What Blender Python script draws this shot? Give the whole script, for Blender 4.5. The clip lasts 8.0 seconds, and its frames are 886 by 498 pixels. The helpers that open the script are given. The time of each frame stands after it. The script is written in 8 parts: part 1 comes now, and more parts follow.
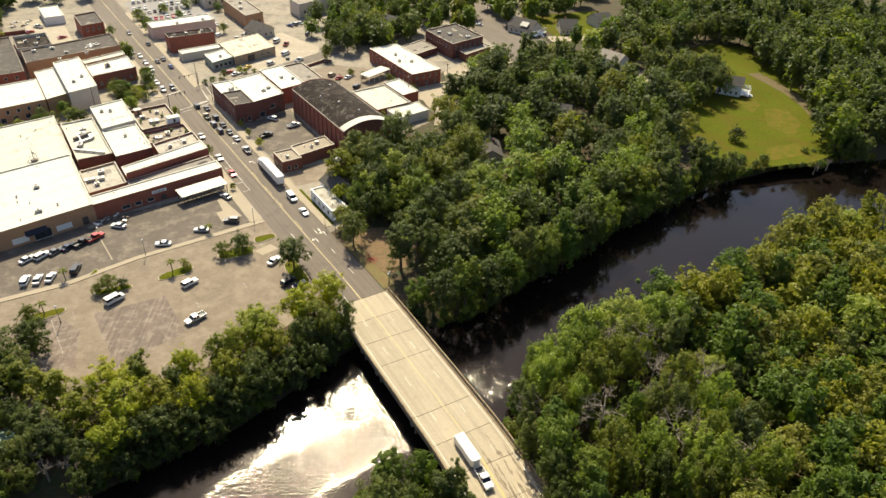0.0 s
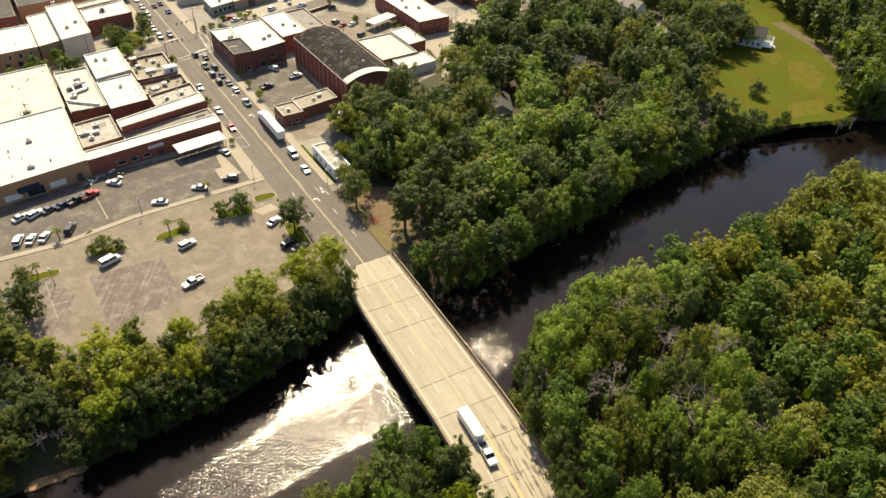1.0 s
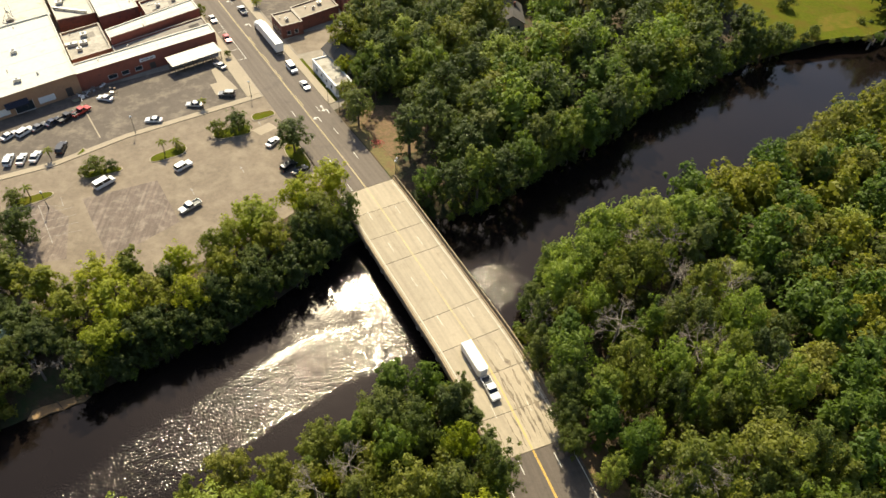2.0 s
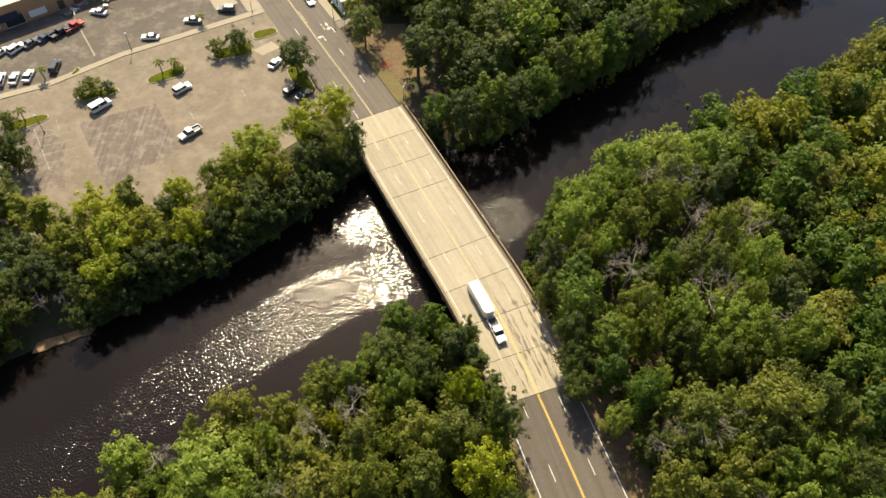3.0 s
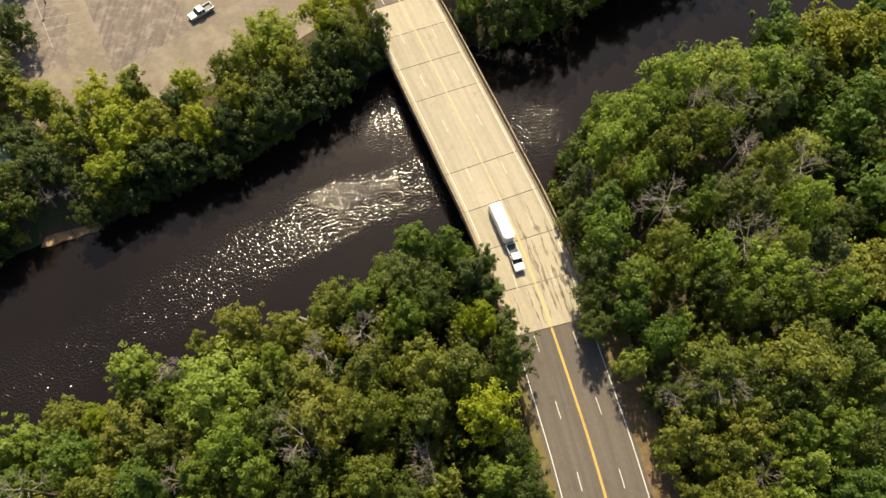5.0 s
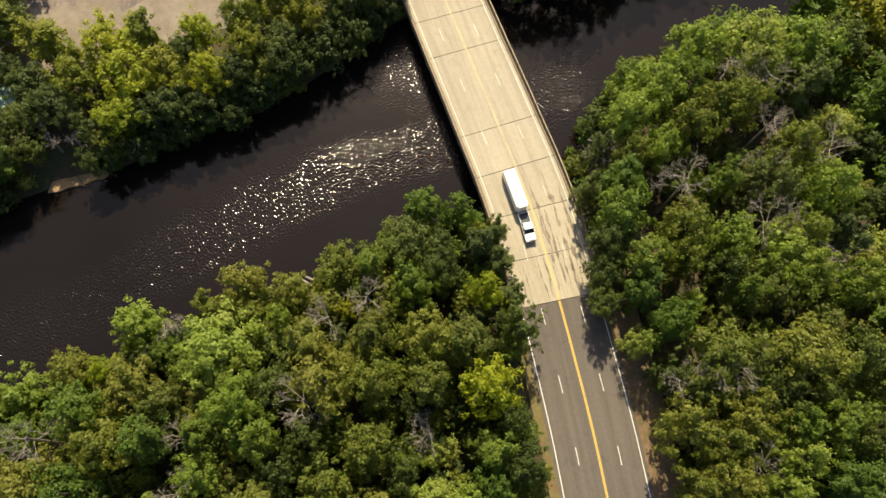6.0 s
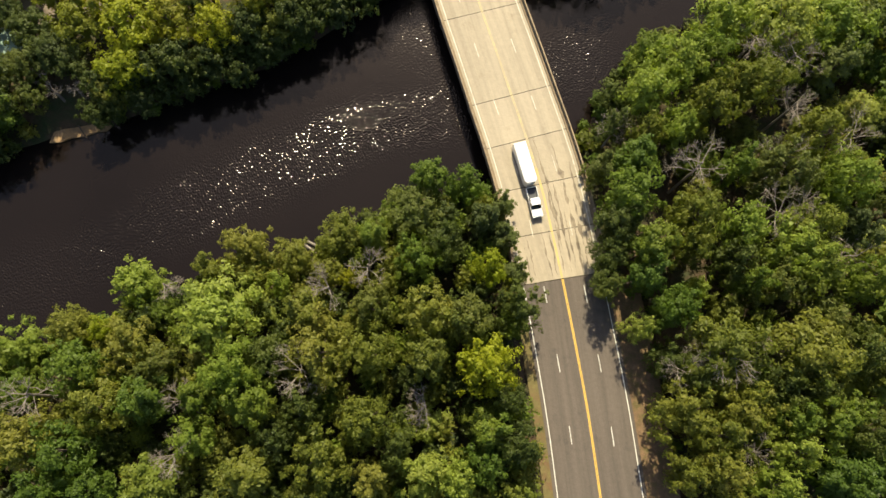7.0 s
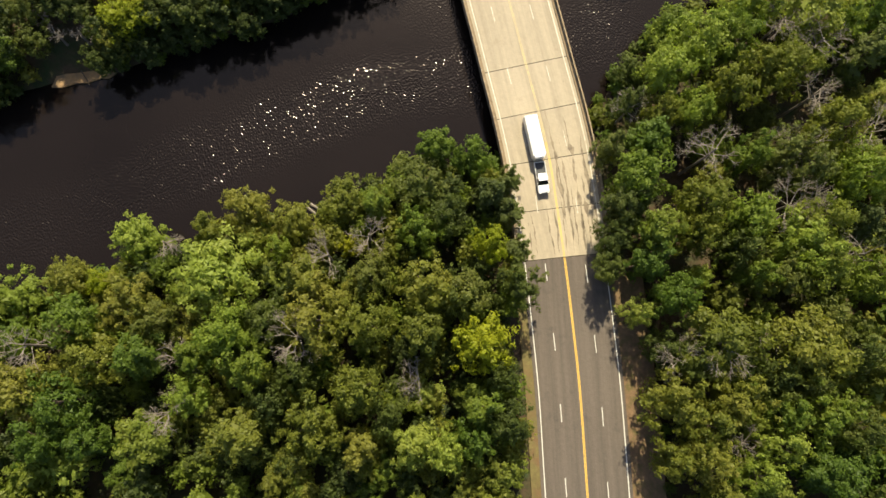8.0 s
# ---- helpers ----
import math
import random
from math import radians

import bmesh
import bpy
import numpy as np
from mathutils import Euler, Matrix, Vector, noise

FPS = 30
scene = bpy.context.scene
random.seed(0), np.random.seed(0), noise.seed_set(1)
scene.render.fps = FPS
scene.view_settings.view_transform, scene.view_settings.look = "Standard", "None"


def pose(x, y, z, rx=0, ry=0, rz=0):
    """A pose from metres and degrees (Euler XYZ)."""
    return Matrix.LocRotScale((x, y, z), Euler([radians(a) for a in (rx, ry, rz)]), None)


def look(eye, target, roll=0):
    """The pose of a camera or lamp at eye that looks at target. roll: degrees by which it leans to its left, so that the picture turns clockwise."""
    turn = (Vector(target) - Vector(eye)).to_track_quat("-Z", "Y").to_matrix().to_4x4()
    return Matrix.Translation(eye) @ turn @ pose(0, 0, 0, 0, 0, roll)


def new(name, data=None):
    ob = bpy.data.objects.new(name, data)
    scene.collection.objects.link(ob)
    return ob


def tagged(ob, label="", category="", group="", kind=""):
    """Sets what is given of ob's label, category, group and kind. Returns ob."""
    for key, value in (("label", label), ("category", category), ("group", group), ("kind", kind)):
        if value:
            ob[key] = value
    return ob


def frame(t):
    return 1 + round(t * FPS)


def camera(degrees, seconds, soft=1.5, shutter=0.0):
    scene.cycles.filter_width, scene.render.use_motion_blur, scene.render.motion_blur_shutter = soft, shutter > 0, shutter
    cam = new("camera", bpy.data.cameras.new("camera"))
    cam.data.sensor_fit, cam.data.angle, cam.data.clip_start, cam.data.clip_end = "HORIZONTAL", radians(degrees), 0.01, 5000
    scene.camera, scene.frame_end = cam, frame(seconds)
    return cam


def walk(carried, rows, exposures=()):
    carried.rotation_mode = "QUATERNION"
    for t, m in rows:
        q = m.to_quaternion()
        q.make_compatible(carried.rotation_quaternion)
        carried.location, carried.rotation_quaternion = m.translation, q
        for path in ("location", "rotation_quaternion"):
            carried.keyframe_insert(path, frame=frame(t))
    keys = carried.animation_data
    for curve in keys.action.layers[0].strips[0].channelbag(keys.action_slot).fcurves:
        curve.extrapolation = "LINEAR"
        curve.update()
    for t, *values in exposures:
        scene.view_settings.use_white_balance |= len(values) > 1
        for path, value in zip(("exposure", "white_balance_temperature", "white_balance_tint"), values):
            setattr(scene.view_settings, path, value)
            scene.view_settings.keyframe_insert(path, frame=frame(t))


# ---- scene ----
cam = camera(65.3, 8.0, 1.55)
PATH = [
    (0, (0.928, 3.22, 119.169), (0.925, 4.875, 118.045), 2.6),
    (0.5, (1.185, 7.406, 119.093), (1.173, 9.025, 117.917), 2.8),
    (1, (1.133, 11.595, 118.928), (1.117, 13.157, 117.678), 2.9),
    (1.5, (1.126, 15.454, 118.892), (1.111, 16.931, 117.543), 3.2),
    (2, (1.028, 19.281, 118.892), (1.012, 20.66, 117.444), 3.5),
    (2.2, (1.016, 20.804, 118.911), (0.998, 22.142, 117.424), 3.7),
    (3.3, (0.954, 29.005, 119.301), (0.927, 30.119, 117.641), 4.4),
    (3.5, (0.982, 30.473, 119.325), (0.952, 31.545, 117.637), 4.6),
    (4, (1.033, 34.098, 119.376), (0.999, 35.079, 117.634), 5.1),
    (4.5, (0.888, 37.731, 119.342), (0.846, 38.622, 117.552), 5.4),
    (4.7, (0.802, 39.066, 119.335), (0.758, 39.927, 117.53), 5.7),
    (6, (-0.005, 47.046, 119.216), (-0.051, 47.683, 117.321), 8.2),
    (6.5, (-0.398, 49.853, 119.2), (-0.436, 50.408, 117.279), 9.9),
    (7, (-0.814, 52.502, 119.163), (-0.84, 52.98, 117.222), 12.0),
    (7.5, (-1.21, 55.098, 119.093), (-1.221, 55.497, 117.133), 15.1),
    (8, (-1.54, 57.702, 119.016), (-1.536, 58.019, 117.041), 19.1),
]
walk(cam, [(t, look(eye, target, roll)) for t, eye, target, roll in PATH], [(0, 0.85), (8, 0.85)])
# ---------- world, sun and exposure ----------
SUN_ELEV, SUN_AZ = 47.7, -16.0
world = bpy.data.worlds.new("sky")
scene.world = world
world.use_nodes = True
wn = world.node_tree.nodes
sky = wn.new("ShaderNodeTexSky")
sky.sky_type = "NISHITA"
sky.sun_disc = False
sky.sun_elevation = radians(SUN_ELEV)
sky.sun_rotation = radians(SUN_AZ % 360)
sky.dust_density = 2.0
wn["Background"].inputs["Strength"].default_value = 0.102
world.node_tree.links.new(sky.outputs["Color"], wn["Background"].inputs["Color"])
sun_data = bpy.data.lights.new("sun", "SUN")
sun_data.energy, sun_data.angle, sun_data.color = 5.0, radians(0.55), (1.0, 0.91, 0.66)
sun = new("sun", sun_data)
SUN_DIR = Vector((math.sin(radians(SUN_AZ)) * math.cos(radians(SUN_ELEV)), math.cos(radians(SUN_AZ)) * math.cos(radians(SUN_ELEV)), math.sin(radians(SUN_ELEV))))
sun.matrix_world = look(SUN_DIR * 600, (0, 0, 0))


# ---------- materials ----------
def nodes_of(name):
    m = bpy.data.materials.new(name)
    m.use_nodes = True
    return m, m.node_tree.nodes, m.node_tree.links, m.node_tree.nodes["Principled BSDF"]


def noise_node(n, l, vec, scale, detail=4.0, rough=0.55):
    t = n.new("ShaderNodeTexNoise")
    t.inputs["Scale"].default_value, t.inputs["Detail"].default_value, t.inputs["Roughness"].default_value = scale, detail, rough
    l.new(vec, t.inputs["Vector"])
    return t.outputs["Fac"]


def ramp(n, l, fac, stops):
    r = n.new("ShaderNodeValToRGB")
    e = r.color_ramp.elements
    while len(e) < len(stops):
        e.new(0.5)
    for el, (p, c) in zip(e, stops):
        el.position, el.color = p, (*c, 1.0)
    l.new(fac, r.inputs["Fac"])
    return r.outputs["Color"]


def mix(n, l, fac, a, b, kind="MIX"):
    x = n.new("ShaderNodeMix")
    x.data_type, x.blend_type = "RGBA", kind
    if isinstance(fac, (int, float)):
        x.inputs["Factor"].default_value = fac
    else:
        l.new(fac, x.inputs["Factor"])
    for sock, val in (("A", a), ("B", b)):
        ins = [i for i in x.inputs if i.name == sock and i.type == "RGBA"][0]
        if isinstance(val, tuple):
            ins.default_value = (*val, 1.0)
        else:
            l.new(val, ins)
    return [o for o in x.outputs if o.type == "RGBA"][0]


def shade(c, k):
    return tuple(min(0.95, v * k) for v in c)


def surface(name, colour, rough=0.8, large=0.12, fine=3.0, vary=0.25, stain=None, stain_at=0.62, metal=0.0, bump=0.05, bump_scale=None, per_object=0.0, spec=0.35, streak=0.0, grain=-30.0):
    """A weathered surface: a base colour that varies at two scales, with stains and a fine relief."""
    m, n, l, p = nodes_of(name)
    pos = n.new("ShaderNodeNewGeometry").outputs["Position"]
    big = noise_node(n, l, pos, large, 5.0, 0.6)
    small = noise_node(n, l, pos, fine, 6.0, 0.65)
    c = ramp(n, l, big, [(0.3, shade(colour, 1 - vary)), (0.7, shade(colour, 1 + vary))])
    c = mix(n, l, 0.55, c, ramp(n, l, small, [(0.3, shade(colour, 1 - 1.2 * vary)), (0.7, shade(colour, 1 + 1.1 * vary))]))
    if stain:
        s = noise_node(n, l, pos, large * 2.7, 8.0, 0.7)
        f = ramp(n, l, s, [(stain_at - 0.08, (0, 0, 0)), (stain_at + 0.12, (1, 1, 1))])
        c = mix(n, l, f, c, stain)
    if streak:
        mp = n.new("ShaderNodeMapping")
        turn = n.new("ShaderNodeMapping")
        turn.inputs["Rotation"].default_value = (0, 0, radians(-grain))
        l.new(pos, turn.inputs["Vector"])
        mp.inputs["Scale"].default_value = (1.0, 0.03, 1.0)
        l.new(turn.outputs["Vector"], mp.inputs["Vector"])
        lanes = noise_node(n, l, mp.outputs["Vector"], 0.9, 5.0, 0.6)
        c = mix(n, l, 1.0, c, ramp(n, l, lanes, [(0.35, (1 - streak,) * 3), (0.62, (1 + 0.35 * streak,) * 3)]), "MULTIPLY")
    if per_object:
        o = n.new("ShaderNodeObjectInfo").outputs["Random"]
        c = mix(n, l, 1.0, c, ramp(n, l, o, [(0.0, (1 - per_object,) * 3), (1.0, (1.0, 1.0, 1.0))]), "MULTIPLY")
    l.new(c, p.inputs["Base Color"])
    p.inputs["Roughness"].default_value, p.inputs["Metallic"].default_value, p.inputs["Specular IOR Level"].default_value = rough, metal, spec
    if bump:
        b = n.new("ShaderNodeBump")
        b.inputs["Distance"].default_value = bump
        l.new(noise_node(n, l, pos, bump_scale or fine * 2, 6.0), b.inputs["Height"])
        l.new(b.outputs["Normal"], p.inputs["Normal"])
    return m


def foliage(name, stops, clear=0.5):
    """Leaves: colour by patches of a tree's size, by tree and by single leaf clump; light passes through them in part."""
    m, n, l, p = nodes_of(name)
    geo = n.new("ShaderNodeNewGeometry")
    patch = noise_node(n, l, geo.outputs["Position"], 0.09, 2.0, 0.5)
    tree = n.new("ShaderNodeObjectInfo").outputs["Random"]
    leaf = geo.outputs["Random Per Island"]
    mth = n.new("ShaderNodeMath")
    mth.operation = "MULTIPLY_ADD"
    l.new(tree, mth.inputs[0])
    mth.inputs[1].default_value = 0.62
    l.new(patch, mth.inputs[2])
    m2 = n.new("ShaderNodeMath")
    m2.operation = "SUBTRACT"
    l.new(mth.outputs[0], m2.inputs[0])
    m2.inputs[1].default_value = 0.31
    c = ramp(n, l, m2.outputs[0], [(q, (1.03 * k[0], 1.0 * k[1], 0.88 * k[2])) for q, k in stops])
    c = mix(n, l, 1.0, c, ramp(n, l, leaf, [(0.0, (0.82, 0.84, 0.82)), (0.6, (1, 1, 1)), (1.0, (1.16, 1.12, 1.0))]), "MULTIPLY")
    l.new(c, p.inputs["Base Color"])
    p.inputs["Roughness"].default_value = 0.55
    p.inputs["Specular IOR Level"].default_value = 0.25
    tr = n.new("ShaderNodeBsdfTranslucent")
    l.new(mix(n, l, 1.0, c, (1.12, 1.2, 0.5), "MULTIPLY"), tr.inputs["Color"])
    ms = n.new("ShaderNodeMixShader")
    ms.inputs[0].default_value = clear
    l.new(p.outputs[0], ms.inputs[1])
    l.new(tr.outputs[0], ms.inputs[2])
    l.new(ms.outputs[0], n["Material Output"].inputs["Surface"])
    return m


def water_material():
    m, n, l, p = nodes_of("river_water")
    pos = n.new("ShaderNodeNewGeometry").outputs["Position"]
    silt = noise_node(n, l, pos, 0.03, 3.0)
    l.new(ramp(n, l, silt, [(0.3, (0.0062, 0.0042, 0.0034)), (0.7, (0.0098, 0.0068, 0.0056))]), p.inputs["Base Color"])
    p.inputs["Roughness"].default_value = 0.085
    p.inputs["IOR"].default_value = 1.30
    p.inputs["Specular Tint"].default_value = (1.0, 0.885, 0.79, 1)
    turn = n.new("ShaderNodeMapping")
    turn.inputs["Rotation"].default_value = (0, 0, radians(-43))
    l.new(pos, turn.inputs["Vector"])
    mp = n.new("ShaderNodeMapping")
    mp.inputs["Scale"].default_value = (1.0, 0.8, 1.0)
    l.new(turn.outputs["Vector"], mp.inputs["Vector"])
    ripple = noise_node(n, l, mp.outputs["Vector"], 3.1, 0.0, 0.5)
    swell = noise_node(n, l, pos, 0.35, 1.0, 0.5)
    # the wind ruffles a lane along the middle of the river, the water near the banks lies calm
    sep = n.new("ShaderNodeSeparateXYZ")
    l.new(turn.outputs["Vector"], sep.inputs[0])
    wob = n.new("ShaderNodeMath")
    wob.operation = "MULTIPLY_ADD"
    l.new(noise_node(n, l, pos, 0.07, 4.0, 0.6), wob.inputs[0])
    wob.inputs[1].default_value = 6.0
    bend = n.new("ShaderNodeMapRange")
    bend.interpolation_type = "SMOOTHSTEP"
    l.new(sep.outputs["X"], bend.inputs["Value"])
    bend.inputs["From Min"].default_value, bend.inputs["From Max"].default_value, bend.inputs["To Max"].default_value = 46.0, 78.0, 6.0
    lie = n.new("ShaderNodeMath")
    l.new(sep.outputs["Y"], lie.inputs[0])
    l.new(bend.outputs["Result"], lie.inputs[1])
    l.new(lie.outputs[0], wob.inputs[2])
    off = n.new("ShaderNodeMath")
    off.operation = "SUBTRACT"
    l.new(wob.outputs[0], off.inputs[0])
    off.inputs[1].default_value = 93.4
    mag = n.new("ShaderNodeMath")
    mag.operation = "ABSOLUTE"
    l.new(off.outputs[0], mag.inputs[0])
    far = n.new("ShaderNodeMath")
    far.operation = "DIVIDE"
    l.new(mag.outputs[0], far.inputs[0])
    far.inputs[1].default_value = 20.0
    lane = ramp(n, l, far.outputs[0], [(0.24, (0.64,) * 3), (0.42, (0.14,) * 3), (0.6, (0.03,) * 3)])
    b1 = n.new("ShaderNodeBump")
    b1.inputs["Distance"].default_value = 0.146
    reach = n.new("ShaderNodeMapRange")
    l.new(sep.outputs["X"], reach.inputs["Value"])
    reach.inputs["From Min"].default_value, reach.inputs["From Max"].default_value = 0.0, 120.0
    gust = ramp(n, l, reach.outputs["Result"], [(0.07, (0.86,) * 3), (0.4, (0.66,) * 3), (0.56, (0.52,) * 3), (0.66, (0.54,) * 3), (0.74, (0.66,) * 3), (0.81, (0.68,) * 3), (0.86, (0.54,) * 3), (0.905, (0.06,) * 3)])
    over = n.new("ShaderNodeMath")
    over.operation = "MULTIPLY"
    l.new(gust, over.inputs[0])
    over.inputs[1].default_value = 1.5
    wind = n.new("ShaderNodeMath")
    wind.operation = "MULTIPLY"
    l.new(lane, wind.inputs[0])
    l.new(over.outputs[0], wind.inputs[1])
    # and a gust reaches across to the north bank beside the bridge
    ragged = n.new("ShaderNodeMath")
    ragged.operation = "MULTIPLY_ADD"
    l.new(noise_node(n, l, pos, 0.16, 4.0, 0.65), ragged.inputs[0])
    ragged.inputs[1].default_value = 14.0
    l.new(sep.outputs["X"], ragged.inputs[2])
    bars = []
    for source, lo, hi in ((ragged.outputs[0], 67.0, 77.0), (sep.outputs["X"], 88.0, 82.0), (sep.outputs["Y"], 83.0, 89.0)):
        mr = n.new("ShaderNodeMapRange")
        mr.interpolation_type = "SMOOTHSTEP"
        l.new(source, mr.inputs["Value"])
        mr.inputs["From Min"].default_value, mr.inputs["From Max"].default_value = lo, hi
        bars.append(mr.outputs["Result"])
    cross = bars[0]
    for bar in bars[1:] + [None]:
        mul = n.new("ShaderNodeMath")
        mul.operation = "MULTIPLY"
        l.new(cross, mul.inputs[0])
        if bar is None:
            mul.inputs[1].default_value = 0.27
        else:
            l.new(bar, mul.inputs[1])
        cross = mul.outputs[0]
    most = n.new("ShaderNodeMath")
    most.operation = "MAXIMUM"
    l.new(wind.outputs[0], most.inputs[0])
    l.new(cross, most.inputs[1])
    l.new(most.outputs[0], b1.inputs["Strength"])
    l.new(ripple, b1.inputs["Height"])
    b2 = n.new("ShaderNodeBump")
    b2.inputs["Distance"].default_value = 0.02
    l.new(swell, b2.inputs["Height"])
    l.new(b1.outputs["Normal"], b2.inputs["Normal"])
    l.new(b2.outputs["Normal"], p.inputs["Normal"])
    return m


def gloss(name, colour, rough=0.3, metal=0.0, coat=0.0):
    m, n, l, p = nodes_of(name)
    pos = n.new("ShaderNodeTexCoord").outputs["Object"]
    dirt = noise_node(n, l, pos, 2.5, 5.0)
    l.new(ramp(n, l, dirt, [(0.3, shade(colour, 0.86)), (0.7, colour)]), p.inputs["Base Color"])
    p.inputs["Roughness"].default_value, p.inputs["Metallic"].default_value, p.inputs["Coat Weight"].default_value = rough, metal, coat
    return m


M_ASPHALT = surface("asphalt_road", (0.106, 0.085, 0.067), 0.9, 0.05, 1.5, 0.14, (0.055, 0.046, 0.039), 0.64, streak=0.2, grain=21)
# paler than the road asphalt: low-angle sun sheen is put into its colour
M_ASPHALT_SHEEN = surface("asphalt_street_sheen", (0.130, 0.104, 0.081), 0.9, 0.05, 1.5, 0.14, (0.085, 0.071, 0.059), 0.64, streak=0.16, grain=34.8)
M_LOT = surface("asphalt_lot", (0.166, 0.129, 0.091), 0.92, 0.07, 0.9, 0.21, (0.225, 0.180, 0.128), 0.55)
M_LOT_PATCH = surface("worn_pink_asphalt", (0.142, 0.108, 0.085), 0.93, 0.14, 1.2, 0.22, (0.235, 0.190, 0.150), 0.56, streak=0.3, grain=5.0)
M_LOT_GREY = surface("pale_grey_asphalt", (0.215, 0.198, 0.182), 0.92, 0.07, 0.7, 0.12, (0.17, 0.155, 0.14), 0.58)
M_LOT_DARK = surface("asphalt_old_lot", (0.096, 0.077, 0.060), 0.92, 0.07, 0.8, 0.22, (0.19, 0.155, 0.115), 0.57)
M_DECK = surface("bridge_concrete", (0.352, 0.291, 0.203), 0.85, 0.12, 1.2, 0.10, (0.285, 0.230, 0.156), 0.64, per_object=0.12, streak=0.16, grain=31)
M_DECK_YELLOW = surface("pale_yellow_paint", (0.46, 0.372, 0.17), 0.7, 0.2, 3.0, 0.12, (0.38, 0.30, 0.18), 0.5, bump=0)
M_CONC = surface("concrete", (0.288, 0.236, 0.166), 0.88, 0.15, 2.0, 0.14, (0.33, 0.27, 0.21), 0.66)
M_CONC_DARK = surface("stained_concrete", (0.22, 0.18, 0.14), 0.9, 0.2, 2.0, 0.25, (0.10, 0.08, 0.065), 0.6)
M_TOWN = surface("town_ground", (0.235, 0.200, 0.152), 0.92, 0.045, 0.5, 0.24, (0.12, 0.10, 0.078), 0.57)
M_WHITE_LINE = surface("white_road_paint", (0.56, 0.53, 0.46), 0.7, 0.3, 4.0, 0.12, (0.45, 0.42, 0.37), 0.66, bump=0)
M_YELLOW_LINE = surface("yellow_road_paint", (0.54, 0.335, 0.06), 0.7, 0.2, 3.0, 0.15, (0.45, 0.30, 0.11), 0.66, bump=0)
M_FADED_YELLOW = surface("faded_yellow_paint", (0.37, 0.295, 0.125), 0.7, 0.2, 3.0, 0.12, (0.36, 0.28, 0.175), 0.5, bump=0)
M_FLOOR = surface("leaf_litter", (0.065, 0.042, 0.022), 0.95, 0.08, 0.9, 0.35, (0.03, 0.042, 0.012), 0.52, bump=0.25, bump_scale=1.2)
M_LAWN = surface("lawn_grass", (0.068, 0.078, 0.005), 0.95, 0.035, 0.7, 0.32, (0.085, 0.064, 0.010), 0.55, bump=0.05, spec=0.05)
M_DIRT_DARK = surface("dark_bare_dirt", (0.105, 0.070, 0.034), 0.95, 0.2, 1.2, 0.3, (0.075, 0.068, 0.014), 0.52, bump=0.06)
M_WORN_GRASS = surface("dry_lawn_grass", (0.112, 0.086, 0.014), 0.95, 0.1, 0.9, 0.25, (0.075, 0.080, 0.007), 0.48, bump=0.05, spec=0.05)
M_VERGE = surface("verge_grass", (0.125, 0.10, 0.036), 0.95, 0.15, 1.2, 0.3, (0.135, 0.077, 0.037), 0.55, bump=0.06)
M_WATER = water_material()
M_LEAF = foliage("broadleaf_foliage", [(0.18, (0.078, 0.126, 0.018)), (0.42, (0.112, 0.163, 0.022)), (0.62, (0.142, 0.186, 0.025)), (0.85, (0.170, 0.196, 0.033))])
M_LEAF_YELLOW = foliage("yellow_green_foliage", [(0.2, (0.205, 0.240, 0.014)), (0.55, (0.270, 0.292, 0.017)), (0.85, (0.300, 0.300, 0.022))])
M_LEAF_LIGHT = foliage("light_green_foliage", [(0.2, (0.172, 0.230, 0.036)), (0.55, (0.226, 0.280, 0.048)), (0.85, (0.276, 0.308, 0.070))])
# grey and dark leaves carry extra blue: haze over far woods, put into the colour
M_LEAF_GREY_HAZE = foliage("grey_green_haze_foliage", [(0.2, (0.070, 0.092, 0.028)), (0.55, (0.112, 0.138, 0.038)), (0.85, (0.155, 0.172, 0.050))])
M_LEAF_DARK = foliage("dark_green_foliage", [(0.2, (0.060, 0.082, 0.020)), (0.55, (0.096, 0.122, 0.027)), (0.85, (0.138, 0.152, 0.035))])
M_LEAF_MOSS = foliage("moss_green_foliage", [(0.2, (0.128, 0.150, 0.015)), (0.55, (0.180, 0.196, 0.017)), (0.85, (0.220, 0.216, 0.021))])
M_LEAF_OLIVE = foliage("olive_foliage", [(0.2, (0.124, 0.145, 0.023)), (0.55, (0.166, 0.181, 0.029)), (0.85, (0.200, 0.198, 0.038))])
M_BARK = surface("bark", (0.095, 0.07, 0.05), 0.95, 0.5, 6.0, 0.3, bump=0.05)
M_DEADWOOD = surface("bare_grey_wood", (0.215, 0.178, 0.142), 0.9, 0.5, 6.0, 0.25, bump=0.03)


# ---------- mesh helpers ----------
def obj(name, bm, material, parent=None, smooth=False):
    me = bpy.data.meshes.new(name)
    bm.to_mesh(me)
    bm.free()
    for mt in material if isinstance(material, (list, tuple)) else [material]:
        me.materials.append(mt)
    if smooth:
        me.polygons.foreach_set("use_smooth", [True] * len(me.polygons))
    ob = new(name, me)
    if parent is not None:
        ob.parent = parent
    return ob


def part(name, bm, material, parent, label="", smooth=False):
    ob = obj(name, bm, material, parent, smooth)
    if label:
        ob["label"] = label
    return ob


def thing(name, m, label, category, group="", kind=""):
    e = new(name)
    e.empty_display_size = 0.5
    e.matrix_world = m
    return tagged(e, label, category, group, kind)


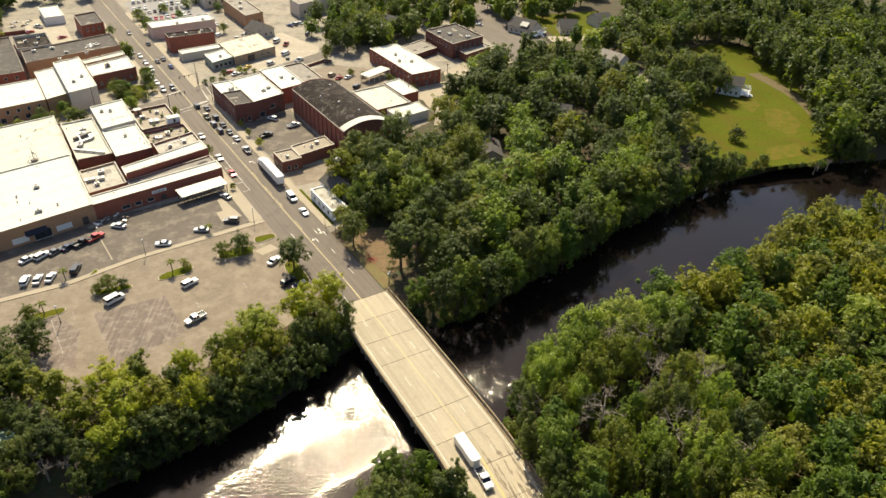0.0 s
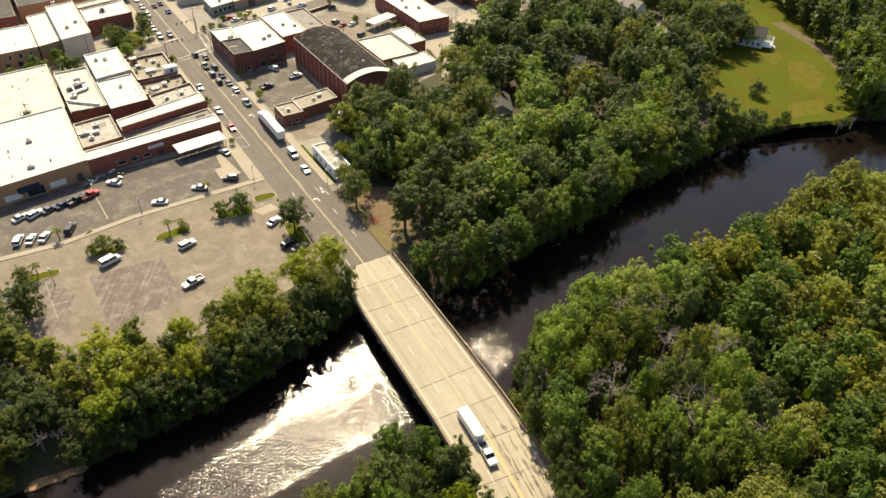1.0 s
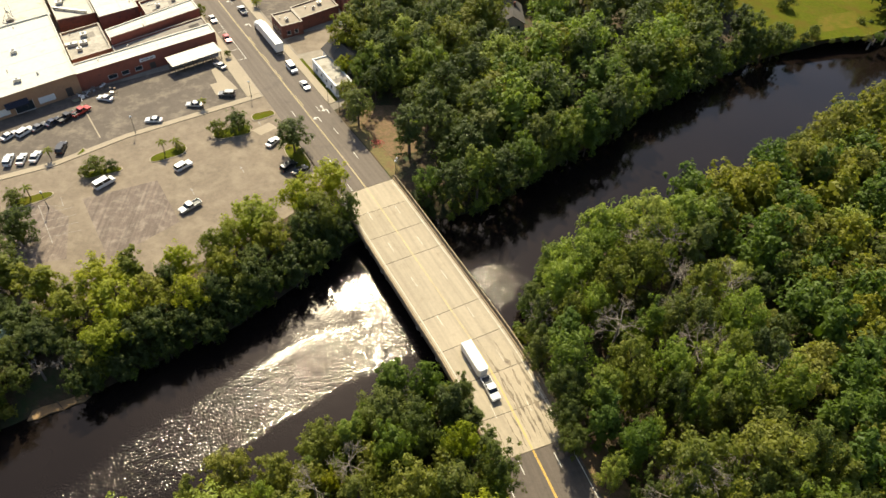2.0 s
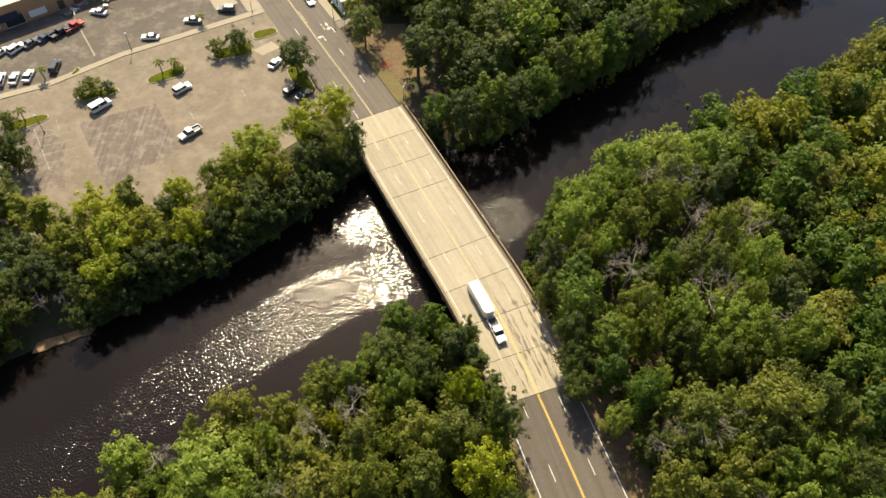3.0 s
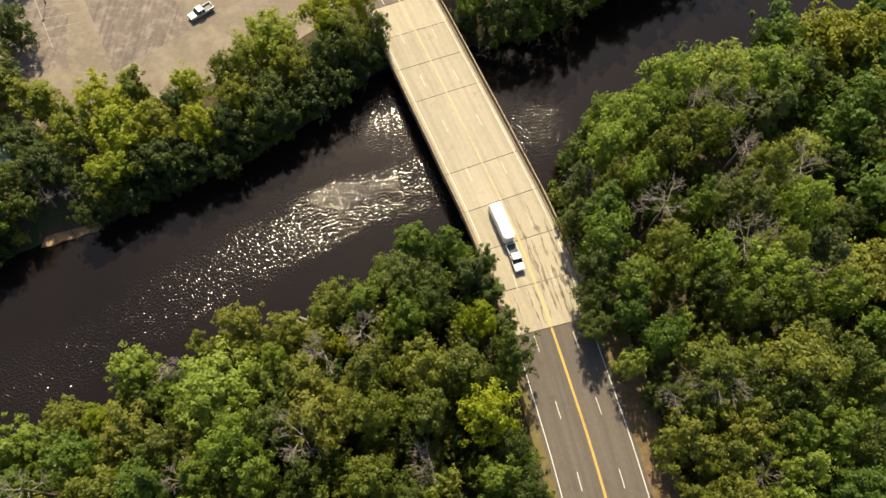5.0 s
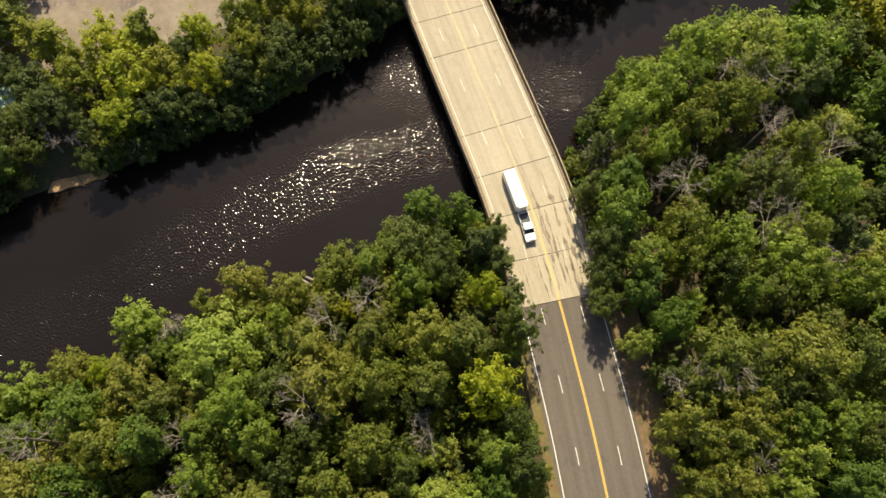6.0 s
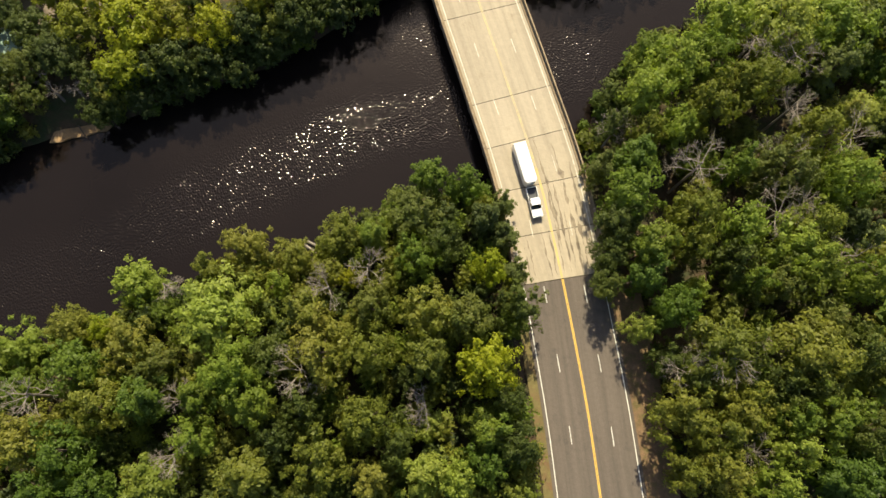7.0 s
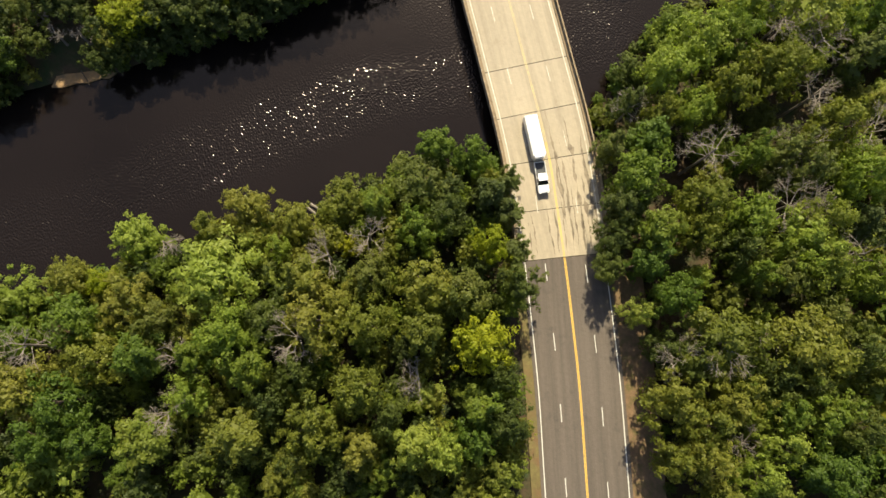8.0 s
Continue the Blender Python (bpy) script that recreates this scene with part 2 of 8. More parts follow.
def box(bm, x0, x1, y0, y1, z0, z1, bevel=0.0):
    vs = [bm.verts.new((x, y, z)) for z in (z0, z1) for y in (y0, y1) for x in (x0, x1)]
    fs = [bm.faces.new([vs[i] for i in f]) for f in ((0, 2, 3, 1), (4, 5, 7, 6), (0, 1, 5, 4), (2, 6, 7, 3), (0, 4, 6, 2), (1, 3, 7, 5))]
    if bevel:
        es = list({e for f in fs for e in f.edges})
        bmesh.ops.bevel(bm, geom=es, offset=bevel, segments=1, affect="EDGES")
    return bm


def tube(bm, p0, p1, r0, r1, n=8, caps=True):
    p0, p1 = Vector(p0), Vector(p1)
    d = (p1 - p0).normalized()
    s = d.orthogonal().normalized()
    t = d.cross(s)
    a = [bm.verts.new(p0 + (s * math.cos(k) + t * math.sin(k)) * r0) for k in (2 * math.pi * i / n for i in range(n))]
    b = [bm.verts.new(p1 + (s * math.cos(k) + t * math.sin(k)) * r1) for k in (2 * math.pi * i / n for i in range(n))]
    for i in range(n):
        bm.faces.new((a[i], a[(i + 1) % n], b[(i + 1) % n], b[i]))
    if caps:
        bm.faces.new(a[::-1])
        bm.faces.new(b)
    return bm


def prism(bm, pts, z0, z1):
    """An upright block over the outline pts (counter-clockwise)."""
    lo = [bm.verts.new((x, y, z0)) for x, y in pts]
    hi = [bm.verts.new((x, y, z1)) for x, y in pts]
    bm.faces.new(lo[::-1])
    bm.faces.new(hi)
    for i in range(len(pts)):
        j = (i + 1) % len(pts)
        bm.faces.new((lo[i], lo[j], hi[j], hi[i]))
    return bm


# ---------- plan: town axes, road line, river ----------
TOWN = pose(-36.4, 174.2, 0, 0, 0, 34.79)  # x across the street, y along it, away from the river


def tw(b, a, z=0.0):
    return TOWN @ Vector((b, a, z))


def town_pose(b, a, z=0.0, turn=0.0):
    return TOWN @ pose(b, a, z, 0, 0, turn)


LINE = [(86, -94.6), (67.0, -42.1), (50.3, 3.4), (34.7, 44.7), (28.8, 60.3), (24.2, 71.3), (19.5, 82.0), (15.8, 89.8), (12.0, 97.6), (7.6, 105.4), (2.9, 113.0), (-1.8, 120.7),
        (-6.7, 128.6), (-12.7, 138.5), (-20.0, 150.3), (-28.8, 163.4), (-36.4, 174.2)] + [tuple(tw(0, a)[:2]) for a in (20, 60, 120, 200, 300, 420, 600)]


def resample(pts, step):
    p = np.array(pts, float)
    q = np.vstack([2 * p[0] - p[1], p, 2 * p[-1] - p[-2]])
    out = []
    for i in range(1, len(q) - 2):
        a, b, c, d = q[i - 1:i + 3]
        k = max(2, int(np.linalg.norm(c - b) / 0.5))
        for t in np.arange(k) / k:
            out.append(0.5 * (2 * b + (c - a) * t + (2 * a - 5 * b + 4 * c - d) * t * t + (3 * b - a - 3 * c + d) * t ** 3))
    out.append(p[-1])
    out = np.array(out)
    s = np.r_[0, np.cumsum(np.linalg.norm(np.diff(out, axis=0), axis=1))]
    ss = np.arange(0, s[-1], step)
    return ss, np.c_[np.interp(ss, s, out[:, 0]), np.interp(ss, s, out[:, 1])]


CL_S, CL_P = resample(LINE, 1.0)
CL_N = np.gradient(CL_P, axis=0)
CL_N = np.c_[CL_N[:, 1], -CL_N[:, 0]] / np.linalg.norm(CL_N, axis=1)[:, None]


def station(x, y):
    return float(CL_S[np.argmin(((CL_P - (x, y)) ** 2).sum(1))])


S_SOUTH = station(19.5, 82.0)
S_NORTH = S_SOUTH + 81.1
JOINTS = [S_SOUTH + d for d in (0, 8.8, 17.8, 26.8, 35.8, 54.1, 63.0, 72.0, 81.1)]  # the river span is twice as long


def crest(s):
    """Height of the road above datum: the bridge has a slight camber."""
    k = (s - S_SOUTH) / (S_NORTH - S_SOUTH)
    return 0.75 * math.sin(math.pi * k) ** 1.0 if 0 < k < 1 else 0.0


def on_road(s, off, z=0.0):
    i = np.array([np.interp(s, CL_S, CL_P[:, k]) + off * np.interp(s, CL_S, CL_N[:, k]) for k in (0, 1)])
    return Vector((i[0], i[1], crest(s) + z))


def heading(s):
    a, b = on_road(s - 0.5, 0), on_road(s + 0.5, 0)
    return math.degrees(math.atan2(b.y - a.y, b.x - a.x)) - 90


def strip(bm, s0, s1, o0, o1, z0, z1, step=2.0):
    """A slab that follows the road line between two stations and two offsets."""
    k = max(1, int(math.ceil((s1 - s0) / step)))
    rows = []
    for i in range(k + 1):
        s = s0 + (s1 - s0) * i / k
        rows.append([bm.verts.new(on_road(s, o, z)) for o, z in ((o0, z0), (o1, z0), (o1, z1), (o0, z1))])
    for a, b in zip(rows, rows[1:]):
        for j in range(4):
            m = (j + 1) % 4
            bm.faces.new((a[j], a[m], b[m], b[j]))
    bm.faces.new(rows[0][::-1])
    bm.faces.new(rows[-1])
    return bm


BANK_N = [(-851, -157), (-376, -28.75), (-209.8, 21.2), (-150.8, 44.5), (-113.7, 63.5), (-83.8, 79.8), (-67.8, 90.3), (-52.4, 102.4), (-43.6, 109.6), (-36.6, 118.0), (-29.2, 127.0), (-24.0, 135.0), (-16.6, 141.6), (-0.8, 147.0), (9.5, 151.9), (19.9, 163.0), (36.7, 178.6), (55.1, 197.6), (79.0, 218.5), (105.5, 238.5), (131.4, 251.8), (156.8, 260.0), (190.2, 268.0), (289, 280), (479, 284.75), (1144, 280)]
BANK_S = [(-851, -252), (-376, -90.5), (-222.7, -25.9), (-162.7, 0.4), (-106.2, 27.0), (-72.9, 43.5), (-50.5, 58.8), (-36.5, 70.0), (-24.7, 75.0), (-17.5, 84.3), (-8.0, 92.0), (3.5, 96.5), (14.0, 100.5), (17.4, 111), (20, 121), (26, 133.5), (38, 143.5), (58, 155), (81, 169.5), (107, 193), (140, 207), (210, 224), (308, 232), (479, 237), (1144, 226)]
RIVER = np.array(BANK_N + BANK_S[::-1], float)


def edge_distance(p, poly, closed=True):
    """Distance from points p to the outline, and whether each lies inside it."""
    best, inside = np.full(len(p), 1e9), np.zeros(len(p), bool)
    q = np.roll(poly, -1, axis=0)
    for a, b in list(zip(poly, q))[: len(poly) if closed else len(poly) - 1]:
        ab = b - a
        t = np.clip(((p - a) @ ab) / (ab @ ab), 0, 1)
        best = np.minimum(best, np.linalg.norm(p - a - t[:, None] * ab, axis=1))
        if closed:
            cross = (a[1] > p[:, 1]) != (b[1] > p[:, 1])
            with np.errstate(divide="ignore", invalid="ignore"):
                inside ^= cross & (p[:, 0] < (b[0] - a[0]) * (p[:, 1] - a[1]) / (b[1] - a[1]) + a[0])
    return best, inside


SOUTH_SIDE = np.array(BANK_S + [(1200, -900), (-900, -900)], float)
ROAD_SOUTH = CL_P[CL_S < S_SOUTH + 1][::4]
WATER_Z = -4.5


def ground_height(p):
    p = np.asarray(p, float)
    d, wet = edge_distance(p, RIVER)
    _, south = edge_distance(p, SOUTH_SIDE)
    wob = np.sin(p[:, 0] * 0.31 + 1.3 * np.sin(p[:, 1] * 0.17)) * np.sin(p[:, 1] * 0.27 + 0.9 * np.sin(p[:, 0] * 0.11))
    top = np.where(south, -2.7 + 0.35 * wob, -0.06)
    rd, _ = edge_distance(p, ROAD_SOUTH, closed=False)
    bank = -0.32 - np.clip(rd - 10.5, 0, None) * 0.35
    top = np.where(south, np.maximum(top, bank), top)
    k = np.clip((d + 0.8 * wob) / np.where(south, 7.0, 8.0), 0, 1)
    out = WATER_Z + (top - WATER_Z) * k * k * (3 - 2 * k)
    return np.where(wet, WATER_Z - np.minimum(2.5, 0.35 * d), out)


def grid_axis(lo, hi, step, far):
    mid = np.arange(lo, hi + step, step)
    grow = np.array([step * 1.35 ** k for k in range(1, 26)]).cumsum()
    grow = grow[grow < far]
    return np.r_[(lo - grow)[::-1], mid, hi + step + grow]


def ground_sheet():
    xs, ys = grid_axis(-170, 230, 2.5, 4500), grid_axis(-30, 310, 2.5, 4500)
    gx, gy = np.meshgrid(xs, ys)
    p = np.c_[gx.ravel(), gy.ravel()]
    v = np.c_[p, ground_height(p)]
    nx, ny = len(xs), len(ys)
    i = (np.arange(ny - 1)[:, None] * nx + np.arange(nx - 1)).ravel()
    me = bpy.data.meshes.new("ground")
    me.from_pydata(v.tolist(), [], np.c_[i, i + 1, i + nx + 1, i + nx].tolist())
    me.materials.append(M_FLOOR)
    me.polygons.foreach_set("use_smooth", [True] * len(me.polygons))
    return tagged(new("ground", me), "brown leaf-littered ground falling to the river banks", "ground", kind="structure")


ground = ground_sheet()
bm = bmesh.new()
bm.faces.new([bm.verts.new((x, y, WATER_Z)) for x, y in ((-900, -400), (1200, -400), (1200, 520), (-900, 520))])
tagged(obj("water", bm, M_WATER), "dark tannin-brown river water with wind ripples", "river", kind="structure")

# ---------- roads ----------
bm = bmesh.new()
strip(bm, 0, S_SOUTH - 0.05, -7.75, 7.75, -0.5, 0.0, 4)
tagged(obj("road", bm, M_ASPHALT), "worn grey-brown four-lane asphalt road", "road", kind="structure")
bm = bmesh.new()
strip(bm, S_NORTH + 0.05, 760, -7.75, 7.4, -0.4, 0.02, 4)
tagged(obj("road_town", bm, M_ASPHALT_SHEEN), "worn grey-brown asphalt main street", "road", kind="structure")


def line_marks(name, label, s0, s1, off, width, material, z=0.006, dash=None, phase=0.0):
    bm = bmesh.new()
    if dash:
        s = s0 + phase
        while s < s1:
            strip(bm, s, min(s + dash[0], s1), off - width / 2, off + width / 2, z - 0.02, z, 1.6)
            s += dash[1]
    else:
        strip(bm, s0, s1, off - width / 2, off + width / 2, z - 0.02, z)
    return tagged(obj(name, bm, material), label, "road marking", kind="structure")


PERIOD = (3.05, 12.19)
M_FADED_WHITE = surface("faded_white_paint", (0.52, 0.47, 0.38), 0.75, 0.3, 4.0, 0.15, (0.33, 0.275, 0.19), 0.58, bump=0)
DASH_L, DASH_R = station(22.3, 65.9), station(29.4, 67.7)
Y0 = S_SOUTH + 21.0
M_WORN_YELLOW = surface("worn_yellow_paint", (0.50, 0.365, 0.105), 0.7, 0.2, 3.0, 0.14, (0.45, 0.34, 0.15), 0.52, bump=0)
for o in (-0.11, 0.11):
    line_marks("centre_line", "orange-yellow double centre line", 0, S_SOUTH - 0.05, o, 0.16, M_YELLOW_LINE, 0.012)
    line_marks("centre_line", "worn yellow double centre line on the bridge deck", S_SOUTH + 0.1, Y0, o, 0.16, M_WORN_YELLOW, 0.028)
    line_marks("centre_line", "faded yellow double centre line", Y0, S_NORTH + 8, o, 0.14, M_DECK_YELLOW, 0.028)
    line_marks("centre_line", "yellow centre line of the main street", S_NORTH + 8, 750, o, 0.14, M_FADED_YELLOW, 0.034)
for o in (-7.1, 7.1):
    line_marks("edge_line", "white edge line", 0, S_SOUTH - 0.2, o, 0.16, M_WHITE_LINE, 0.012)
    line_marks("edge_line", "white edge line on the bridge deck", S_SOUTH + 0.2, S_NORTH - 0.2, o, 0.18, M_FADED_WHITE, 0.028)
for o, s in ((-3.55, DASH_L), (3.55, DASH_R)):
    line_marks("lane_dashes", "broken white lane line", 0, S_SOUTH + 3, o, 0.13, M_WHITE_LINE, 0.012, PERIOD, s % 12.19)
    line_marks("lane_dashes", "broken white lane line on the bridge", S_SOUTH + 3, S_NORTH, o, 0.13, M_FADED_WHITE, 0.028, PERIOD, (s - S_SOUTH - 3) % 12.19)
    line_marks("lane_dashes", "broken white lane line", S_NORTH, S_NORTH + 45, o, 0.13, M_WHITE_LINE, 0.034, PERIOD, (s - S_NORTH) % 12.19)

M_RAIL = surface("stained_rail_concrete", (0.27, 0.198, 0.118), 0.9, 0.3, 2.5, 0.22, (0.15, 0.105, 0.062), 0.56)
M_KERB = surface("grimy_kerb_concrete", (0.205, 0.148, 0.088), 0.9, 0.25, 2.5, 0.2, (0.12, 0.085, 0.052), 0.58)
M_JOINT = surface("joint_tar", (0.060, 0.048, 0.036), 0.95, 0.5, 4.0, 0.3, (0.16, 0.13, 0.09), 0.6)
# ---------- bridge ----------
def bridge():
    root = thing("bridge", Matrix(), "tan concrete road bridge on pile bents over the river", "bridge")
    for s0, s1 in zip(JOINTS, JOINTS[1:]):
        part("deck_slab", strip(bmesh.new(), s0 + 0.075, s1 - 0.075, -8.0, 8.0, -0.45, 0.015, 1.6), M_DECK, root)
    part("joint_filler", strip(bmesh.new(), S_SOUTH + 0.2, S_NORTH - 0.2, -7.95, 7.95, -0.4, -0.01), M_JOINT, root, "dark expansion joint filler")
    for o in (-1, 1):
        a, b = sorted((o * 7.75, o * 8.55))
        part("kerb", strip(bmesh.new(), S_SOUTH, S_NORTH, a, b, -0.55, 0.24), M_KERB, root, "raised concrete kerb")
        a, b = sorted((o * 8.28, o * 8.46))
        part("top_rail", strip(bmesh.new(), S_SOUTH, S_NORTH, a - 0.03, b + 0.03, 0.92, 1.08), M_RAIL, root, "weathered concrete top rail")
        part("lower_rail", strip(bmesh.new(), S_SOUTH, S_NORTH, a, b, 0.5, 0.66), M_RAIL, root)
        post = None
        n = 36
        for i in range(n + 1):
            s = S_SOUTH + 0.15 + (S_NORTH - S_SOUTH - 0.3) * i / n
            if post is None:
                post = part("rail_post", box(bmesh.new(), -0.13, 0.13, -0.12, 0.12, 0, 0.98, 0.02), M_CONC, root)
                ob = post
            else:
                ob = new("rail_post", post.data)
                ob.parent = root
            ob.matrix_basis = Matrix.Translation(on_road(s, o * 8.37, 0.12)) @ pose(0, 0, 0, 0, 0, heading(s))
        a, b = sorted((o * 7.7, o * 8.2))
        part("edge_girder", strip(bmesh.new(), S_SOUTH, S_NORTH, a, b, -1.4, -0.46), M_CONC_DARK, root, "stained edge girder")
    for o in (-4.4, 0.0, 4.4):
        part("girder", strip(bmesh.new(), S_SOUTH, S_NORTH, o - 0.25, o + 0.25, -1.4, -0.46), M_CONC_DARK, root)
    for s in [S_SOUTH + 0.6] + JOINTS[1:-1] + [S_NORTH - 0.6]:
        part("bent_cap", strip(bmesh.new(), s - 0.45, s + 0.45, -8.3, 8.3, -2.1, -1.42), M_CONC_DARK, root, "concrete pile cap")
        for o in (-7, -3.5, 0, 3.5, 7):
            p = on_road(s, o)
            part("pile", tube(bmesh.new(), (p.x, p.y, -7.5), (p.x, p.y, p.z - 2.1), 0.24, 0.24, 8), M_CONC_DARK, root)
    for s in (S_SOUTH, S_NORTH):
        k = -1 if s == S_SOUTH else 1
        part("abutment", strip(bmesh.new(), min(s, s + k * 1.2), max(s, s + k * 1.2), -9.2, 9.2, -5.5, -0.5), M_CONC_DARK, root, "stained concrete abutment")
    return root


bridge()

# dark tyre and water stains run along the south end of the deck
M_DECK_STAIN = surface("stained_bridge_concrete", (0.25, 0.20, 0.135), 0.85, 0.22, 1.2, 0.12, (0.145, 0.112, 0.078), 0.50, streak=0.35, grain=31)


def stain_run(bm, s0, s1, off, width, drift, seed):
    """A ragged run of stain that wavers along the deck and thins out towards both ends."""
    rng = np.random.default_rng(seed)
    k = int((s1 - s0) / 0.45)
    wave = np.convolve(rng.normal(0, 1, k + 8), np.ones(7) / 7, "same")
    thick = np.convolve(rng.normal(0.5, 0.55, k + 8), np.ones(3) / 3, "same")
    rows = []
    for i in range(k + 1):
        f = i / k
        o = off + drift * f + 0.30 * wave[i + 3]
        h = max(0.012, width * min(1.0, 3.2 * f, 3.2 * (1 - f)) * max(0.06, thick[i + 3])) / 2
        rows.append([bm.verts.new(on_road(s0 + (s1 - s0) * f, o + d, 0.0195)) for d in (-h, h)])
    for p, q in zip(rows, rows[1:]):
        bm.faces.new((p[0], p[1], q[1], q[0]))
    return bm


for n, (o, w_, s0, s1, dr) in enumerate(((0.7, 0.7, 0.3, 17.5, 0.3), (1.3, 0.9, 5.0, 27.0, -0.2), (2.0, 0.8, 0.3, 21.0, 0.3), (2.9, 0.45, 1.0, 13.0, 0.2), (3.9, 0.6, 0.3, 10.5, 0.4), (4.4, 0.9, 2.0, 25.0, -0.3),
                                           (5.2, 0.8, 0.3, 15.0, 0.0), (6.0, 0.9, 4.0, 21.0, 0.3), (6.6, 0.6, 0.3, 12.0, 0.1), (-0.6, 0.35, 0.3, 9.0, -0.1), (-1.7, 0.4, 0.3, 10.0, 0.1), (-4.6, 0.35, 0.3, 9.0, -0.2), (-5.6, 0.35, 1.0, 7.0, 0.1))):
    tagged(obj("deck_stain", stain_run(bmesh.new(), S_SOUTH + s0, S_SOUTH + s1, o, w_, dr, 40 + n), M_DECK_STAIN), "dark ragged tyre stain along the bridge deck", "stain", kind="structure")

# ---------- trees ----------
def leaf_cards(rng, centres, normals, size):
    """Small pointed leaf sprays, one triangle each, facing roughly along the given directions."""
    k = len(centres)
    nrm = normals + rng.normal(0, 0.36, (k, 3))
    nrm[:, 2] += 0.25
    nrm /= np.linalg.norm(nrm, axis=1)[:, None]
    t = np.cross(nrm, rng.normal(size=(k, 3)))
    t /= np.linalg.norm(t, axis=1)[:, None]
    b = np.cross(nrm, t)
    L = (size * rng.uniform(0.55, 1.4, k))[:, None]
    W = L * rng.uniform(0.5, 0.95, k)[:, None]
    droop = nrm * L * 0.2
    v = np.stack([centres - t * L * 0.6 - b * W * 0.5 - droop, centres - t * L * 0.45 + b * W * 0.5, centres + t * L * 0.65 - droop], 1)
    return v.reshape(-1, 3)


def crown_cloud(rng, kind, leaves, size):
    """Leaf positions for one crown of unit radius about the trunk, height 0 to 1 above its lowest leaves (scaled later)."""
    limbs, lobes = [], []
    if kind == "broad":  # uneven dome of limbs, each with several leaf clumps, and a ragged skirt
        count, flat = 17, 0.7
        bulge = rng.uniform(0.78, 1.12, 5)
        for q in range(count):
            a = 2.4 * q + rng.uniform(-0.35, 0.35)
            r = math.sqrt((q + 0.4) / count) * 0.86 * bulge[int(a / 1.2566) % 5] * rng.uniform(0.88, 1.08)
            limbs.append((r * np.cos(a), r * np.sin(a), 0.26 + 0.62 * (1 - r * r) * rng.uniform(0.78, 1.12), 6, 0.15, (0.08, 0.16)))
        for q in range(11):
            a, r = rng.uniform(0, 2 * np.pi), rng.uniform(0.35, 0.72)
            limbs.append((r * np.cos(a), r * np.sin(a), rng.uniform(0.06, 0.32), 2, 0.08, (0.1, 0.18)))
    elif kind == "feathery":  # layered flat sprays round a leader
        flat = 0.42
        for q in range(26):
            h = 0.08 + 0.88 * ((q + 0.5) / 26) ** 0.85
            a, r = 2.4 * q + rng.uniform(-0.5, 0.5), (1.02 - 0.72 * h) * rng.uniform(0.4, 0.98)
            limbs.append((r * np.cos(a), r * np.sin(a), h, 4, 0.13, (0.08, 0.15)))
    else:  # pine: open clumps at the top
        flat = 0.5
        for _ in range(14):
            h = rng.uniform(0.4, 0.97)
            a, r = rng.uniform(0, 2 * np.pi), (1.15 - 0.85 * h) * rng.uniform(0.2, 0.9)
            limbs.append((r * np.cos(a), r * np.sin(a), h, 3, 0.12, (0.1, 0.19)))
    for x, y, z, k, spread, (r0, r1) in limbs:
        for q in range(k):
            d = rng.normal(0, spread, 3) * (q > 0)
            lobes.append((x + d[0], y + d[1], min(1.0, max(0.02, z + 0.6 * d[2])), rng.uniform(r0, r1)))
    lobes = np.array(lobes)
    n = leaves * 3
    wgt = lobes[:, 3] ** 2 * (0.45 + 0.8 * lobes[:, 2])
    pick = rng.choice(len(lobes), n, p=wgt / wgt.sum())
    d = rng.normal(size=(n, 3))
    d[:, 2] = np.where(rng.random(n) < 0.75, np.abs(d[:, 2]), d[:, 2])
    d /= np.linalg.norm(d, axis=1)[:, None]
    rad = lobes[pick, 3] * (1 - 0.5 * rng.random(n) ** 2.0) * (1 + 0.28 * rng.normal(size=n))
    c = lobes[pick, :3] + d * rad[:, None] * np.array([1, 1, flat])
    # thin out what lies deep inside other clumps
    deep = np.zeros(n, bool)
    for x, y, z, r in lobes:
        deep |= ((c[:, 0] - x) ** 2 + (c[:, 1] - y) ** 2 + ((c[:, 2] - z) / flat) ** 2) < (0.5 * r) ** 2
    keep = np.flatnonzero(~deep)[:leaves]
    out = c[keep] * np.array([1, 1, 0.8]) + np.array([0, 0, -0.2])
    out /= np.linalg.norm(out, axis=1)[:, None] + 1e-6
    return c[keep], 0.65 * d[keep] + 0.5 * out, np.array([q[:3] + (0.2,) for q in limbs])


def leaf_mesh(name, v, material):
    me = bpy.data.meshes.new(name)
    k = len(v) // 3
    me.vertices.add(3 * k)
    me.vertices.foreach_set("co", v.astype(np.float32).ravel())
    me.loops.add(3 * k)
    me.loops.foreach_set("vertex_index", np.arange(3 * k, dtype=np.int32))
    me.polygons.add(k)
    me.polygons.foreach_set("loop_start", np.arange(0, 3 * k, 3, dtype=np.int32))
    me.update()
    me.materials.append(material)
    return me


